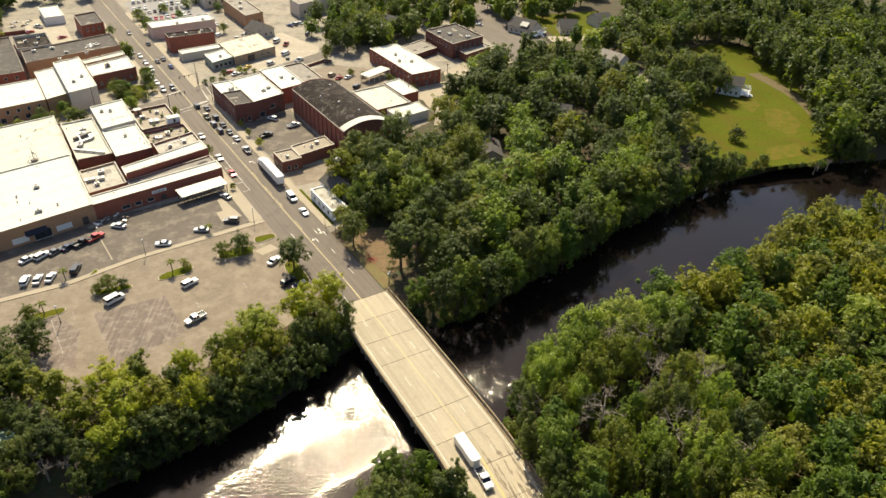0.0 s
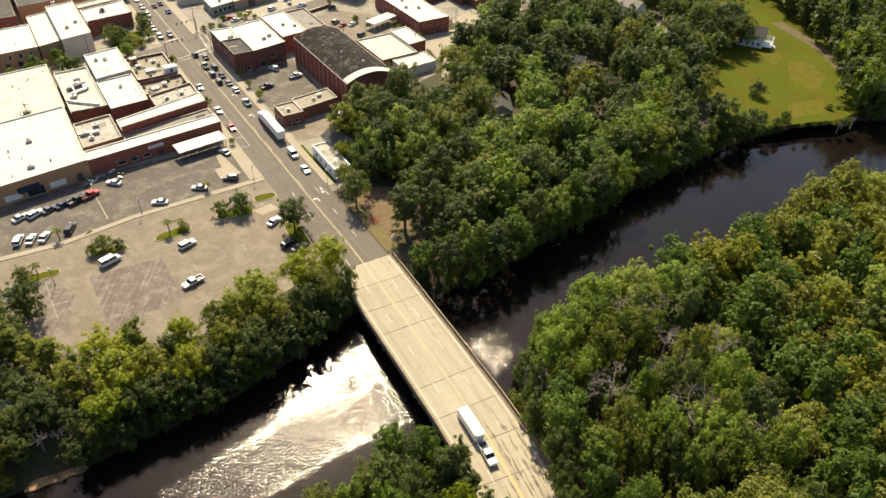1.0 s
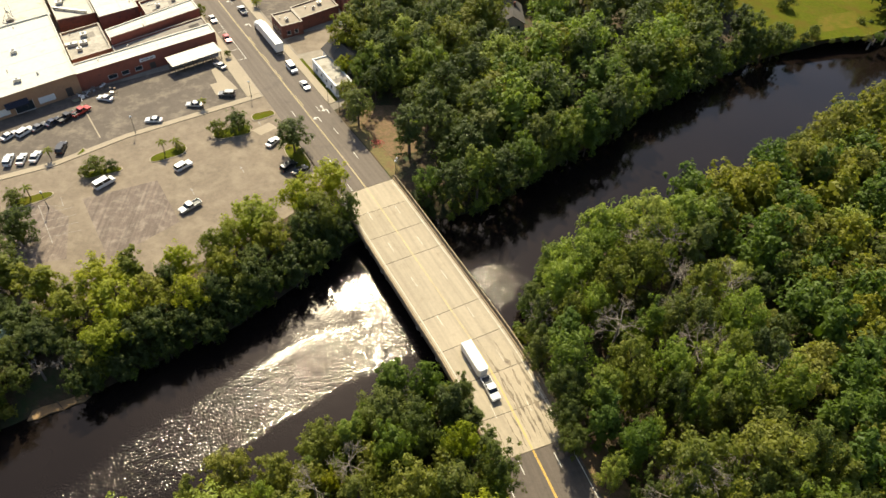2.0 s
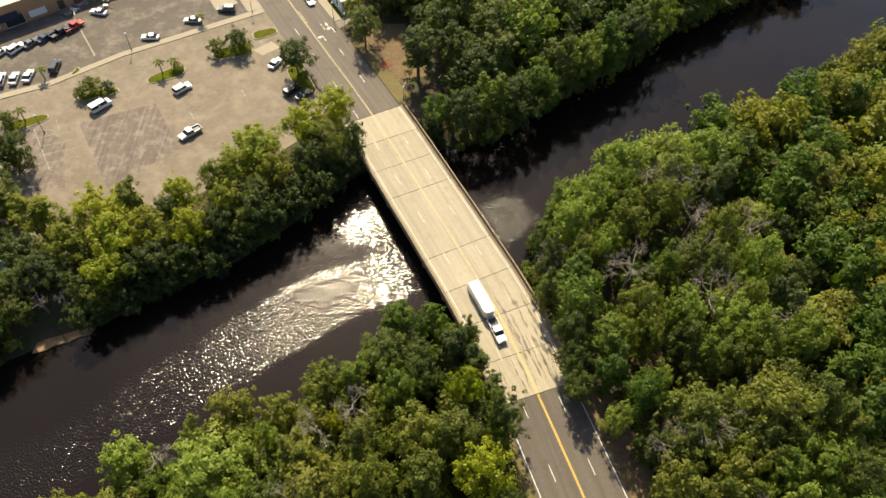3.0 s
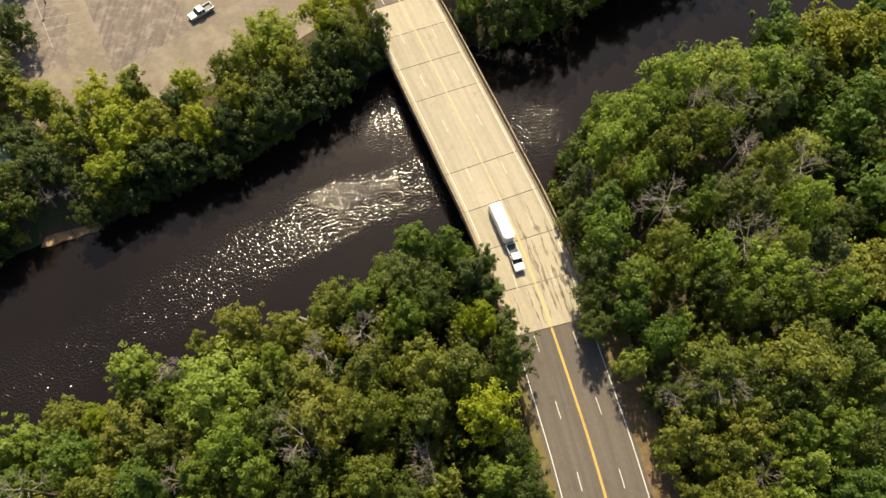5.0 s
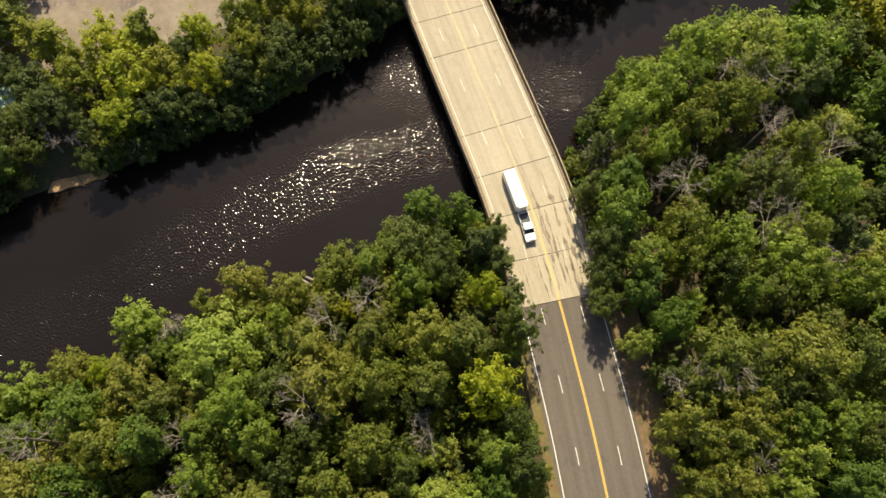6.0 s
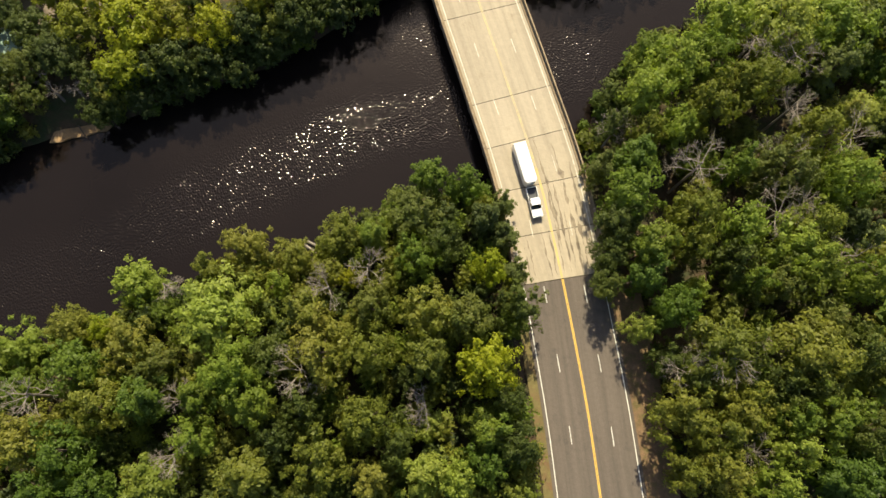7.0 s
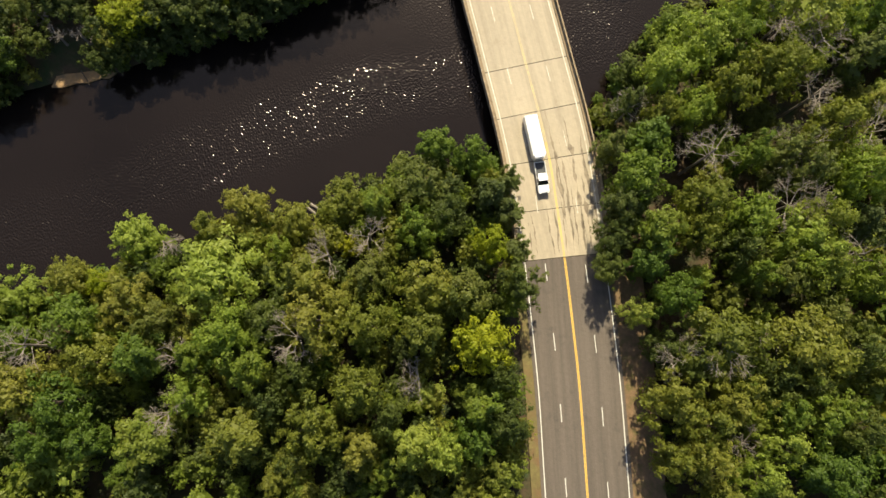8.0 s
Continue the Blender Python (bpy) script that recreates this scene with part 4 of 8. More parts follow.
town_slab("sidewalk", [(7.3, 11.4), (9.6, 11.4), (9.5, 126.8), (6.8, 126.9)], 0.14, M_CONC, "tan concrete sidewalk along the main street", low=0.4)
town_slab("sidewalk", [(-11.7, 143.1), (-8.4, 141.6), (-7.6, 279.5), (-10.7, 279.6)], 0.14, M_CONC, "concrete sidewalk along the main street", low=0.4)
town_slab("sidewalk", [(6.7, 146.6), (10.4, 147.9), (9.5, 278.7), (6.1, 278.9)], 0.14, M_CONC, "concrete sidewalk along the main street", low=0.4)
town_slab("road_cross", [(-282.3, 97.6), (-284.7, 106.1), (-33.7, 134.1), (-6.7, 140.8), (6.7, 144.6), (57.6, 159.9), (256.7, 220.5), (258.1, 213.1), (58.0, 151.0), (6.7, 134.7), (-6.7, 130.2), (-33.9, 124.0)][::-1], 0.026, M_ASPHALT_SHEEN, "worn asphalt cross street", "road")

town_slab("yard", [(10.4, 62.5), (33, 66.5), (34.4, 104), (31, 103), (17.6, 100), (10.4, 99)], 0.012, M_LOT_DARK, "dark asphalt yard between brick buildings", "yard")
town_slab("yard", [(10.4, 41), (34, 38), (35, 52), (17, 52.5), (10.4, 50.5)], 0.012, M_LOT, "pale asphalt yard behind the office", "yard")
town_slab("yard", [(57, 104), (92, 104), (92, 128), (75, 146), (57, 142)], 0.012, M_LOT, "pale asphalt yard beside the hall", "yard")
town_slab("yard", [(10.5, 236), (50, 242), (50, 302), (10.5, 302)], 0.012, M_LOT_GREY, "asphalt car park in the far town", "yard")
town_slab("verge", [(9.62, 12), (10.6, 12), (10.6, 38), (9.62, 38)], 0.05, M_LAWN, "green grass strip beside the sidewalk", "verge")

# ---------- town: building parts ----------
M_BRICK = surface("red_brick", (0.245, 0.080, 0.049), 0.9, 0.25, 3.0, 0.2, (0.13, 0.06, 0.045), 0.62)
M_BRICK_DARK = surface("dark_red_brick", (0.160, 0.060, 0.041), 0.9, 0.25, 3.0, 0.25, (0.07, 0.04, 0.032), 0.6)
M_BRICK_TAN = surface("tan_brick", (0.36, 0.205, 0.110), 0.9, 0.25, 3.0, 0.16, (0.25, 0.15, 0.09), 0.64)
M_STUCCO = surface("pale_stucco", (0.5, 0.43, 0.345), 0.9, 0.2, 2.0, 0.1, (0.42, 0.36, 0.28), 0.66)
M_PINK = surface("faded_pink_stucco", (0.58, 0.42, 0.33), 0.9, 0.2, 2.0, 0.1, (0.45, 0.33, 0.26), 0.66)
M_SIDING = surface("white_painted_boards", (0.68, 0.66, 0.62), 0.75, 0.2, 2.5, 0.1, (0.5, 0.48, 0.43), 0.7)
M_GREENISH = surface("green_grey_boards", (0.22, 0.24, 0.19), 0.8, 0.2, 2.5, 0.15)
M_ROOF_WHITE = surface("white_roof_membrane", (0.470, 0.446, 0.372), 0.7, 0.09, 0.8, 0.09, (0.33, 0.29, 0.225), 0.63, bump=0.02)
M_ROOF_CREAM = surface("cream_roof_membrane", (0.43, 0.40, 0.325), 0.75, 0.09, 0.8, 0.11, (0.29, 0.25, 0.19), 0.6, bump=0.02)
M_ROOF_GRAVEL = surface("grey_gravel_roof", (0.235, 0.205, 0.168), 0.95, 0.12, 0.8, 0.25, (0.17, 0.15, 0.125), 0.58)
M_ROOF_TAN = surface("tan_gravel_roof", (0.27, 0.225, 0.168), 0.95, 0.12, 0.8, 0.2, (0.27, 0.215, 0.155), 0.58)
M_ROOF_TAR = surface("black_tar_roof", (0.026, 0.020, 0.017), 1.0, 0.14, 1.2, 0.4, (0.13, 0.11, 0.09), 0.60, spec=0.1)
M_ROOF_DARK = surface("dark_grey_roof", (0.078, 0.067, 0.058), 0.95, 0.12, 0.8, 0.3, (0.15, 0.13, 0.108), 0.6, spec=0.2)
M_SHINGLE = surface("grey_shingle_roof", (0.070, 0.062, 0.056), 0.95, 0.2, 1.5, 0.25, (0.045, 0.04, 0.036), 0.6)
M_METAL_ROOF = surface("ribbed_metal_roof", (0.34, 0.325, 0.29), 0.6, 0.15, 1.5, 0.15, (0.25, 0.22, 0.18), 0.62, metal=0.2)
M_RUST_ROOF = surface("tan_metal_roof", (0.29, 0.23, 0.155), 0.6, 0.12, 1.0, 0.15, (0.33, 0.24, 0.16), 0.62, metal=0.2)
M_COPING = surface("coping", (0.35, 0.305, 0.24), 0.8, 0.3, 2.0, 0.15, (0.3, 0.26, 0.21), 0.66)
M_COPING_DARK = surface("dark_coping", (0.19, 0.16, 0.13), 0.85, 0.3, 2.0, 0.2, (0.12, 0.10, 0.085), 0.6)
M_DIRT = surface("bare_dirt", (0.31, 0.262, 0.195), 0.95, 0.06, 0.6, 0.2, (0.37, 0.325, 0.25), 0.58)
M_ROOF_PATCHED = surface("patched_pale_roof", (0.36, 0.325, 0.265), 0.9, 0.15, 0.9, 0.22, (0.22, 0.19, 0.155), 0.56)
M_SEAM = surface("roof_seam", (0.33, 0.30, 0.25), 0.8, 0.3, 2.0, 0.2, bump=0)
M_FRAME = surface("window_frame_paint", (0.58, 0.55, 0.5), 0.6, 0.5, 4.0, 0.1, bump=0)
M_DOOR = surface("dark_door_paint", (0.07, 0.055, 0.045), 0.6, 0.5, 4.0, 0.2, bump=0)
M_AWNING = surface("navy_awning_cloth", (0.02, 0.022, 0.035), 0.9, 0.4, 4.0, 0.2, bump=0)
M_RED_PAINT = surface("red_painted_door", (0.30, 0.03, 0.025), 0.7, 0.4, 4.0, 0.2, bump=0)
M_GALV = surface("galvanised_steel", (0.42, 0.41, 0.39), 0.45, 0.6, 5.0, 0.15, metal=0.7, bump=0)
M_POLE = surface("dark_pole_paint", (0.05, 0.048, 0.045), 0.5, 0.6, 5.0, 0.2, metal=0.3, bump=0)
M_WOODPOLE = surface("weathered_pole_wood", (0.16, 0.115, 0.08), 0.95, 0.6, 5.0, 0.25, bump=0.02)
M_PANE, _n, _l, _p = nodes_of("window_glass")
_p.inputs["Base Color"].default_value = (0.03, 0.036, 0.04, 1)
_p.inputs["Roughness"].default_value = 0.08
T = 0.3


def fit_row(n, length, w, z0, z1, kind="win", margin=1.0):
    """n openings of one width spread evenly along a wall."""
    gap = (length - 2 * margin) / n
    return [(margin + gap * (i + 0.5) - w / 2, margin + gap * (i + 0.5) + w / 2, z0, z1, kind) for i in range(n)]


def wall_boxes(bm, length, height, openings):
    """A wall along x from 0 to length, T thick along y, with real openings through it, as one closed shell."""
    us = sorted({0.0, length, *[q for o in openings for q in o[:2]]})
    zs = sorted({0.0, height, *[q for o in openings for q in o[2:4]]})
    nu, nz = len(us) - 1, len(zs) - 1

    def solid(i, k):
        if not (0 <= i < nu and 0 <= k < nz):
            return False
        u, z = (us[i] + us[i + 1]) / 2, (zs[k] + zs[k + 1]) / 2
        return not any(o[0] < u < o[1] and o[2] < z < o[3] for o in openings)

    seen = {}

    def vert(i, y, k):
        if (i, y, k) not in seen:
            seen[(i, y, k)] = bm.verts.new((us[i], T * y, zs[k]))
        return seen[(i, y, k)]

    for i in range(nu):
        for k in range(nz):
            if not solid(i, k):
                continue
            c = lambda a, y, b: vert(i + a, y, k + b)
            bm.faces.new((c(0, 0, 0), c(1, 0, 0), c(1, 0, 1), c(0, 0, 1)))
            bm.faces.new((c(1, 1, 0), c(0, 1, 0), c(0, 1, 1), c(1, 1, 1)))
            if not solid(i - 1, k):
                bm.faces.new((c(0, 1, 0), c(0, 0, 0), c(0, 0, 1), c(0, 1, 1)))
            if not solid(i + 1, k):
                bm.faces.new((c(1, 0, 0), c(1, 1, 0), c(1, 1, 1), c(1, 0, 1)))
            if not solid(i, k - 1):
                bm.faces.new((c(0, 1, 0), c(1, 1, 0), c(1, 0, 0), c(0, 0, 0)))
            if not solid(i, k + 1):
                bm.faces.new((c(0, 0, 1), c(1, 0, 1), c(1, 1, 1), c(0, 1, 1)))
    return bm


SIDE = {"S": lambda w, d: pose(0, 0, 0), "N": lambda w, d: pose(w, d, 0, 0, 0, 180), "W": lambda w, d: pose(0, d - T, 0, 0, 0, -90), "E": lambda w, d: pose(w, T, 0, 0, 0, 90)}


def building(name, label, b0, b1, a0, a1, h, wall, roof, skew=0.0, parapet=0.6, open_s=(), open_w=(), coping=None, category="building", roof_label=""):
    """A flat-roofed block: four walls with openings, roof deck, parapet copings, windows and doors."""
    w, d = b1 - b0, a1 - a0
    root = thing(name, town_pose(b0, a0), label, category, "town buildings")
    shear = Matrix(((1, 0, 0, 0), (skew, 1, 0, 0), (0, 0, 1, 0), (0, 0, 0, 1)))

    def put(nm, bm, m, mt, parent=root, lab=""):
        bmesh.ops.transform(bm, matrix=shear @ m, verts=bm.verts)
        return part(nm, bm, mt, parent, lab)

    for side, ops in (("S", open_s), ("W", open_w), ("N", ()), ("E", ())):
        length = w if side in "SN" else d - 2 * T
        m = SIDE[side](w, d)
        put("wall", wall_boxes(bmesh.new(), length, h, ops), m, wall)
        for u0, u1, z0, z1, kind in ops:
            if kind == "door":
                put("door", box(bmesh.new(), u0 + 0.02, u1 - 0.02, 0.12, 0.18, z0 + 0.02, z1 - 0.02), m, M_DOOR)
            elif kind == "red":
                put("door", box(bmesh.new(), u0 + 0.02, u1 - 0.02, 0.10, 0.18, z0 + 0.02, z1 - 0.02), m, M_RED_PAINT, root, "faded red painted door")
            elif kind == "garage":
                put("door", box(bmesh.new(), u0 + 0.02, u1 - 0.02, 0.12, 0.18, z0 + 0.02, z1 - 0.02), m, M_SIDING, root, "pale panel closing a wall opening")
            else:
                win = put("window", box(box(box(box(bmesh.new(), u0, u1, 0.06, 0.16, z0, z0 + 0.09), u0, u1, 0.06, 0.16, z1 - 0.09, z1), u0, u0 + 0.09, 0.06, 0.16, z0 + 0.09, z1 - 0.09), u1 - 0.09, u1, 0.06, 0.16, z0 + 0.09, z1 - 0.09), m, M_FRAME)
                k = max(1, int(round((u1 - u0) / 1.6)))
                for q in range(k):
                    c0, c1 = u0 + 0.09 + (u1 - u0 - 0.18) * q / k, u0 + 0.09 + (u1 - u0 - 0.18) * (q + 1) / k
                    put("pane", box(bmesh.new(), c0 + 0.02, c1 - 0.02, 0.10, 0.13, z0 + 0.09, z1 - 0.09), m, M_PANE, win)
                put("sill", box(bmesh.new(), u0 - 0.08, u1 + 0.08, -0.07, 0.05, z0 - 0.1, z0 - 0.005), m, M_COPING, win)
    put("roof", box(bmesh.new(), T, w - T, T, d - T, h - parapet - 0.25, h - parapet), Matrix(), roof, root, roof_label)
    e = 0.06
    pale = roof in (M_ROOF_WHITE, M_ROOF_CREAM)
    edge = roof if pale else M_COPING_DARK if roof in (M_ROOF_TAR, M_ROOF_DARK) else M_COPING
    for x0, x1, y0, y1 in ((-e, w + e, -e, T + e), (-e, w + e, d - T - e, d + e), (-e, T + e, T + e, d - T - e), (w - T - e, w + e, T + e, d - T - e)):
        put("coping", box(bmesh.new(), x0, x1, y0, y1, h, h + 0.08), Matrix(), coping or edge)
    r = random.Random(int(b0 * 7 + a0 * 13))
    zr = h - parapet
    if pale:
        for x0, x1, y0, y1 in ((T + 0.07, w - T - 0.07, T, T + 0.02), (T + 0.07, w - T - 0.07, d - T - 0.02, d - T), (T, T + 0.02, T, d - T), (w - T - 0.02, w - T, T, d - T)):
            put("parapet_lining", box(bmesh.new(), x0, x1, y0, y1, zr + 0.003, h - 0.003), Matrix(), roof)
        k = max(2, int(d / 7.5))
        for i in range(1, k):
            y = d * i / k + r.uniform(-0.6, 0.6)
            put("seam", box(bmesh.new(), T + 0.05, w - T - 0.05, y - 0.07, y + 0.07, zr + 0.004, zr + 0.02), Matrix(), M_SEAM)
        if w > 9:
            x = w * r.uniform(0.35, 0.65)
            put("seam", box(bmesh.new(), x - 0.07, x + 0.07, T + 0.05, d - T - 0.05, zr + 0.024, zr + 0.036), Matrix(), M_SEAM)
    else:
        for i in range(max(2, int(w * d / 90))):
            x, y, u, v = r.uniform(1, max(1.1, w - 5)), r.uniform(1, max(1.1, d - 5)), r.uniform(1.2, 4.0), r.uniform(1.0, 3.6)
            put("roof_patch", box(bmesh.new(), x, min(x + u, w - T - 0.1), y, min(y + v, d - T - 0.1), zr + 0.004, zr + 0.02 + 0.003 * i), Matrix(), r.choice((M_ROOF_GRAVEL, M_ROOF_DARK, M_ROOF_TAN)))
    for i in range(max(1, int(w * d / 140))):
        x, y = r.uniform(1.2, w - 1.2), r.uniform(1.2, d - 1.2)
        put("vent_pipe", tube(bmesh.new(), (x, y, zr - 0.05), (x, y, zr + r.uniform(0.5, 0.9)), 0.16, 0.16, 8), Matrix(), M_GALV)
    return root


def roof_unit(b, a, z, w=1.8, d=1.4, h=1.1, turn=0.0, mt=None):
    """A rooftop air conditioner: casing on skids with a fan grille."""
    root = thing("roof_air_conditioner", town_pose(b, a, z, turn), "grey metal air conditioner on a flat roof", "air conditioner", "rooftop units")
    part("casing", box(bmesh.new(), -w / 2, w / 2, -d / 2, d / 2, 0.12, h, 0.04), mt or M_GALV, root)
    for x in (-w * 0.35, w * 0.35):
        part("skid", box(bmesh.new(), x - 0.07, x + 0.07, -d / 2 - 0.1, d / 2 + 0.1, 0, 0.12), M_POLE, root)
    part("fan_grille", tube(bmesh.new(), (0, 0, h), (0, 0, h + 0.08), min(w, d) * 0.36, min(w, d) * 0.34, 12), M_POLE, root, "dark round fan grille")


def roof_vent(b, a, z, r=0.3):
    root = thing("roof_vent", town_pose(b, a, z), "small metal vent pipe on a roof", "roof vent", "roof vents")
    part("pipe", tube(bmesh.new(), (0, 0, 0), (0, 0, 0.6), r * 0.6, r * 0.6, 8), M_GALV, root)
    part("cap", tube(bmesh.new(), (0, 0, 0.6), (0, 0, 0.85), r, r * 0.5, 8), M_GALV, root)


# ---------- town: west block, nearest row ----------
# the garage openings here stand for pale shop windows, closed by a panel
building("store", "long tan-brick store with a white flat roof", -113.6, -52.8, 40.9, 80.1, 6.4, M_BRICK_TAN, M_ROOF_WHITE, 0.15, 0.35,
         open_s=[(37.11, 41.59, 0.78, 2.78, "garage"), (42.93, 47.85, 0.09, 3.13, "win"), (49.19, 53.66, 0.78, 2.78, "garage"), (56.70, 58.49, 0.17, 2.96, "door"), (26.83, 32.20, 0.78, 2.78, "win"), (17.89, 23.25, 0.78, 2.78, "win")])
building("store", "large store block with a cream flat roof", -110.9, -52.4, 80.8, 119.5, 6.0, M_BRICK_TAN, M_ROOF_CREAM, 0.14, 0.3)
building("store", "low block with cream membrane roof and ducts", -51.3, -39.8, 85.3, 121.0, 4.9, M_BRICK_DARK, M_ROOF_CREAM, 0.05, 0.5)
building("store", "white-roofed block with raised parapets", -39.1, -26.6, 105.2, 128.4, 6.6, M_STUCCO, M_ROOF_WHITE, 0.20, 0.35)
building("store", "white-roofed block behind the brick shops", -39.5, -27.0, 81.3, 104.8, 5.7, M_BRICK_DARK, M_ROOF_WHITE, 0.11, 0.35, open_w=fit_row(5, 23.10, 0.89, 2.26, 3.83))
building("store", "low brick block with a cluttered gravel roof", -26.1, -11.7, 101.1, 121.6, 4.9, M_BRICK_DARK, M_ROOF_TAN, 0.05, 0.9)
building("store", "low roof terrace behind a brick wall", -26.4, -10.5, 90.1, 100.8, 4.0, M_BRICK, M_ROOF_TAN, 0.07, 1.0)
building("store", "brick shop with a grey flat roof", -26.0, -10.4, 76.8, 85.9, 5.5, M_BRICK, M_ROOF_PATCHED, 0.24, 0.7)
building("store", "long brick shop with a white strip roof", -39.8, -10.3, 64.1, 71.7, 6.0, M_BRICK, M_ROOF_WHITE, 0.26, 0.25, open_s=[], roof_label="white strip roof")
building("store", "low shop with a patched pale roof", -52.2, -40.4, 61.6, 78.9, 4.3, M_BRICK_TAN, M_ROOF_PATCHED, 0.14, 0.6)
building("store", "brick infill with a low grey roof", -40.1, -10.5, 58.2, 63.9, 4.5, M_BRICK, M_ROOF_GRAVEL, 0.18, 0.4)
building("store", "long red-brick shop front with a white roof", -52.8, -10.4, 50.9, 56.8, 5.6, M_BRICK, M_ROOF_WHITE, 0.12, 0.25,
         open_s=[(8.02, 10.69, 0.87, 2.26, "win"), (12.02, 14.25, 0.87, 2.26, "win"), (16.03, 18.26, 0.87, 2.26, "win"), (20.49, 22.27, 0.09, 2.17, "door"), (27.61, 30.28, 0.70, 2.26, "win"), (33.85, 36.52, 0.70, 2.26, "win"), (37.86, 39.19, 0.09, 2.17, "door")])
# a pale sign board with a few dark bars
sign = thing("sign_board", town_pose(-32.5, 53.3, 3.3, 6.8), "pale sign board on the brick shop front", "sign")
part("board", box(bmesh.new(), -2.4, 2.4, -0.12, 0, 0, 1.0, 0.02), M_SIDING, sign)
for i in range(3):
    part("bar", box(bmesh.new(), -1.9 + 1.3 * i, -0.9 + 1.3 * i, -0.135, -0.12, 0.35, 0.62), M_DOOR, sign)


def lean_to():
    root = thing("open_shed", town_pose(-26.9, 46.3, 0, 7.5), "open shed with a grey metal roof on posts", "shed", "town buildings")
    bm = bmesh.new()
    for i in range(32):
        x = -0.3 + i * 0.5
        vs = [bm.verts.new(q) for q in ((x, 0, 3.2), (x + 0.5, 0, 3.2), (x + 0.5, 5.2, 3.8), (x, 5.2, 3.8), (x, 0, 3.1), (x + 0.5, 0, 3.1), (x + 0.5, 5.2, 3.7), (x, 5.2, 3.7))]
        for f in ((0, 1, 2, 3), (7, 6, 5, 4), (0, 4, 5, 1), (2, 6, 7, 3)):
            bm.faces.new([vs[k] for k in f])
        box(bm, x - 0.03, x + 0.03, 0.0, 0.02, 3.2, 3.24)
    part("roof", bm, M_METAL_ROOF, root, "ribbed grey metal roof")
    for i in range(6):
        for y, z in ((0.3, 3.1), (5.0, 3.66)):
            part("post", box(bmesh.new(), 0.2 + i * 3.0, 0.38 + i * 3.0, y - 0.09, y + 0.09, 0, z), M_WOODPOLE, root)


lean_to()
# awning of the store entrance
aw = thing("awning", town_pose(-69.8, 47.4, 0, 8.5), "dark navy cloth awning over a shop door", "awning")
bm = bmesh.new()
vs = [bm.verts.new(q) for q in ((-3, 0.1, 4.2), (3, 0.1, 4.2), (3, -1.5, 3.3), (-3, -1.5, 3.3), (3, -1.5, 3.0), (-3, -1.5, 3.0), (-3, 0.1, 3.0), (3, 0.1, 3.0))]
for f in ((0, 3, 2, 1), (3, 5, 4, 2), (0, 6, 5, 3), (1, 2, 4, 7)):
    bm.faces.new([vs[k] for k in f])
part("cloth", bm, M_AWNING, aw)



def roof_duct(b0, a0, b1, a1, z, w=0.7, h=0.6):
    """A sheet-metal duct on low supports along a roof."""
    d = Vector((b1 - b0, a1 - a0))
    mt = M_COPING_DARK if int(b0 * 10) % 2 else M_GALV
    root = thing("roof_duct", town_pose(b0, a0, z, math.degrees(math.atan2(d.y, d.x))), "dull metal air duct laid across a flat roof", "duct", "roof ducts")
    part("duct", box(bmesh.new(), 0, d.length, -w / 2, w / 2, 0.3, 0.3 + h, 0.03), mt, root)
    for i in range(4):
        x = 0.4 + (d.length - 0.8) * i / 3
        part("support", box(bmesh.new(), x - 0.08, x + 0.08, -w / 2 - 0.1, w / 2 + 0.1, 0, 0.3), M_POLE, root)


def roof_pipe(b0, a0, b1, a1, z):
    d = Vector((b1 - b0, a1 - a0))
    root = thing("roof_pipe", town_pose(b0, a0, z, math.degrees(math.atan2(d.y, d.x))), "thin grey service pipe along a flat roof", "pipe", "roof pipes")
    part("pipe", tube(bmesh.new(), (0, 0, 0.18), (d.length, 0, 0.18), 0.09, 0.09, 8), M_GALV, root)
    for i in range(5):
        x = 0.3 + (d.length - 0.6) * i / 4
        part("block", box(bmesh.new(), x - 0.1, x + 0.1, -0.2, 0.2, 0, 0.1), M_WOODPOLE, root)


def roof_hut(b, a, z, w, d, h, wall, label):
    root = thing("roof_hut", town_pose(b, a, z, 4), label, "shed", "roof sheds")
    part("body", box(bmesh.new(), -w / 2, w / 2, -d / 2, d / 2, 0, h), wall, root)
    part("lid", box(bmesh.new(), -w / 2 - 0.15, w / 2 + 0.15, -d / 2 - 0.15, d / 2 + 0.15, h, h + 0.12), M_ROOF_WHITE, root)
    part("door", box(bmesh.new(), -0.45, 0.45, -d / 2 - 0.03, -d / 2 - 0.002, 0.05, 2.0), M_DOOR, root)


def parapet_steps(b0, b1, a0, z, skew, mt, n, rise):
    """A stepped brick fire wall standing on the roof edge."""
    root = thing("fire_wall", town_pose(b0, a0, z, math.degrees(math.atan(skew))), "stepped red-brick fire wall between two roofs", "wall", "fire walls")
    length = (b1 - b0) * math.hypot(1, skew)
    for i in range(n):
        x0, x1 = length * i / n, length * (i + 1) / n
        top = 0.25 + rise * abs(i - n + 1) / n
        part("step", box(bmesh.new(), x0 + 0.004, x1 - 0.004, -0.32, -0.02, -0.8, top), mt, root)
        part("cap", box(bmesh.new(), x0 - 0.02, x1 + 0.02, -0.36, 0.02, top, top + 0.07), M_COPING_DARK, root)


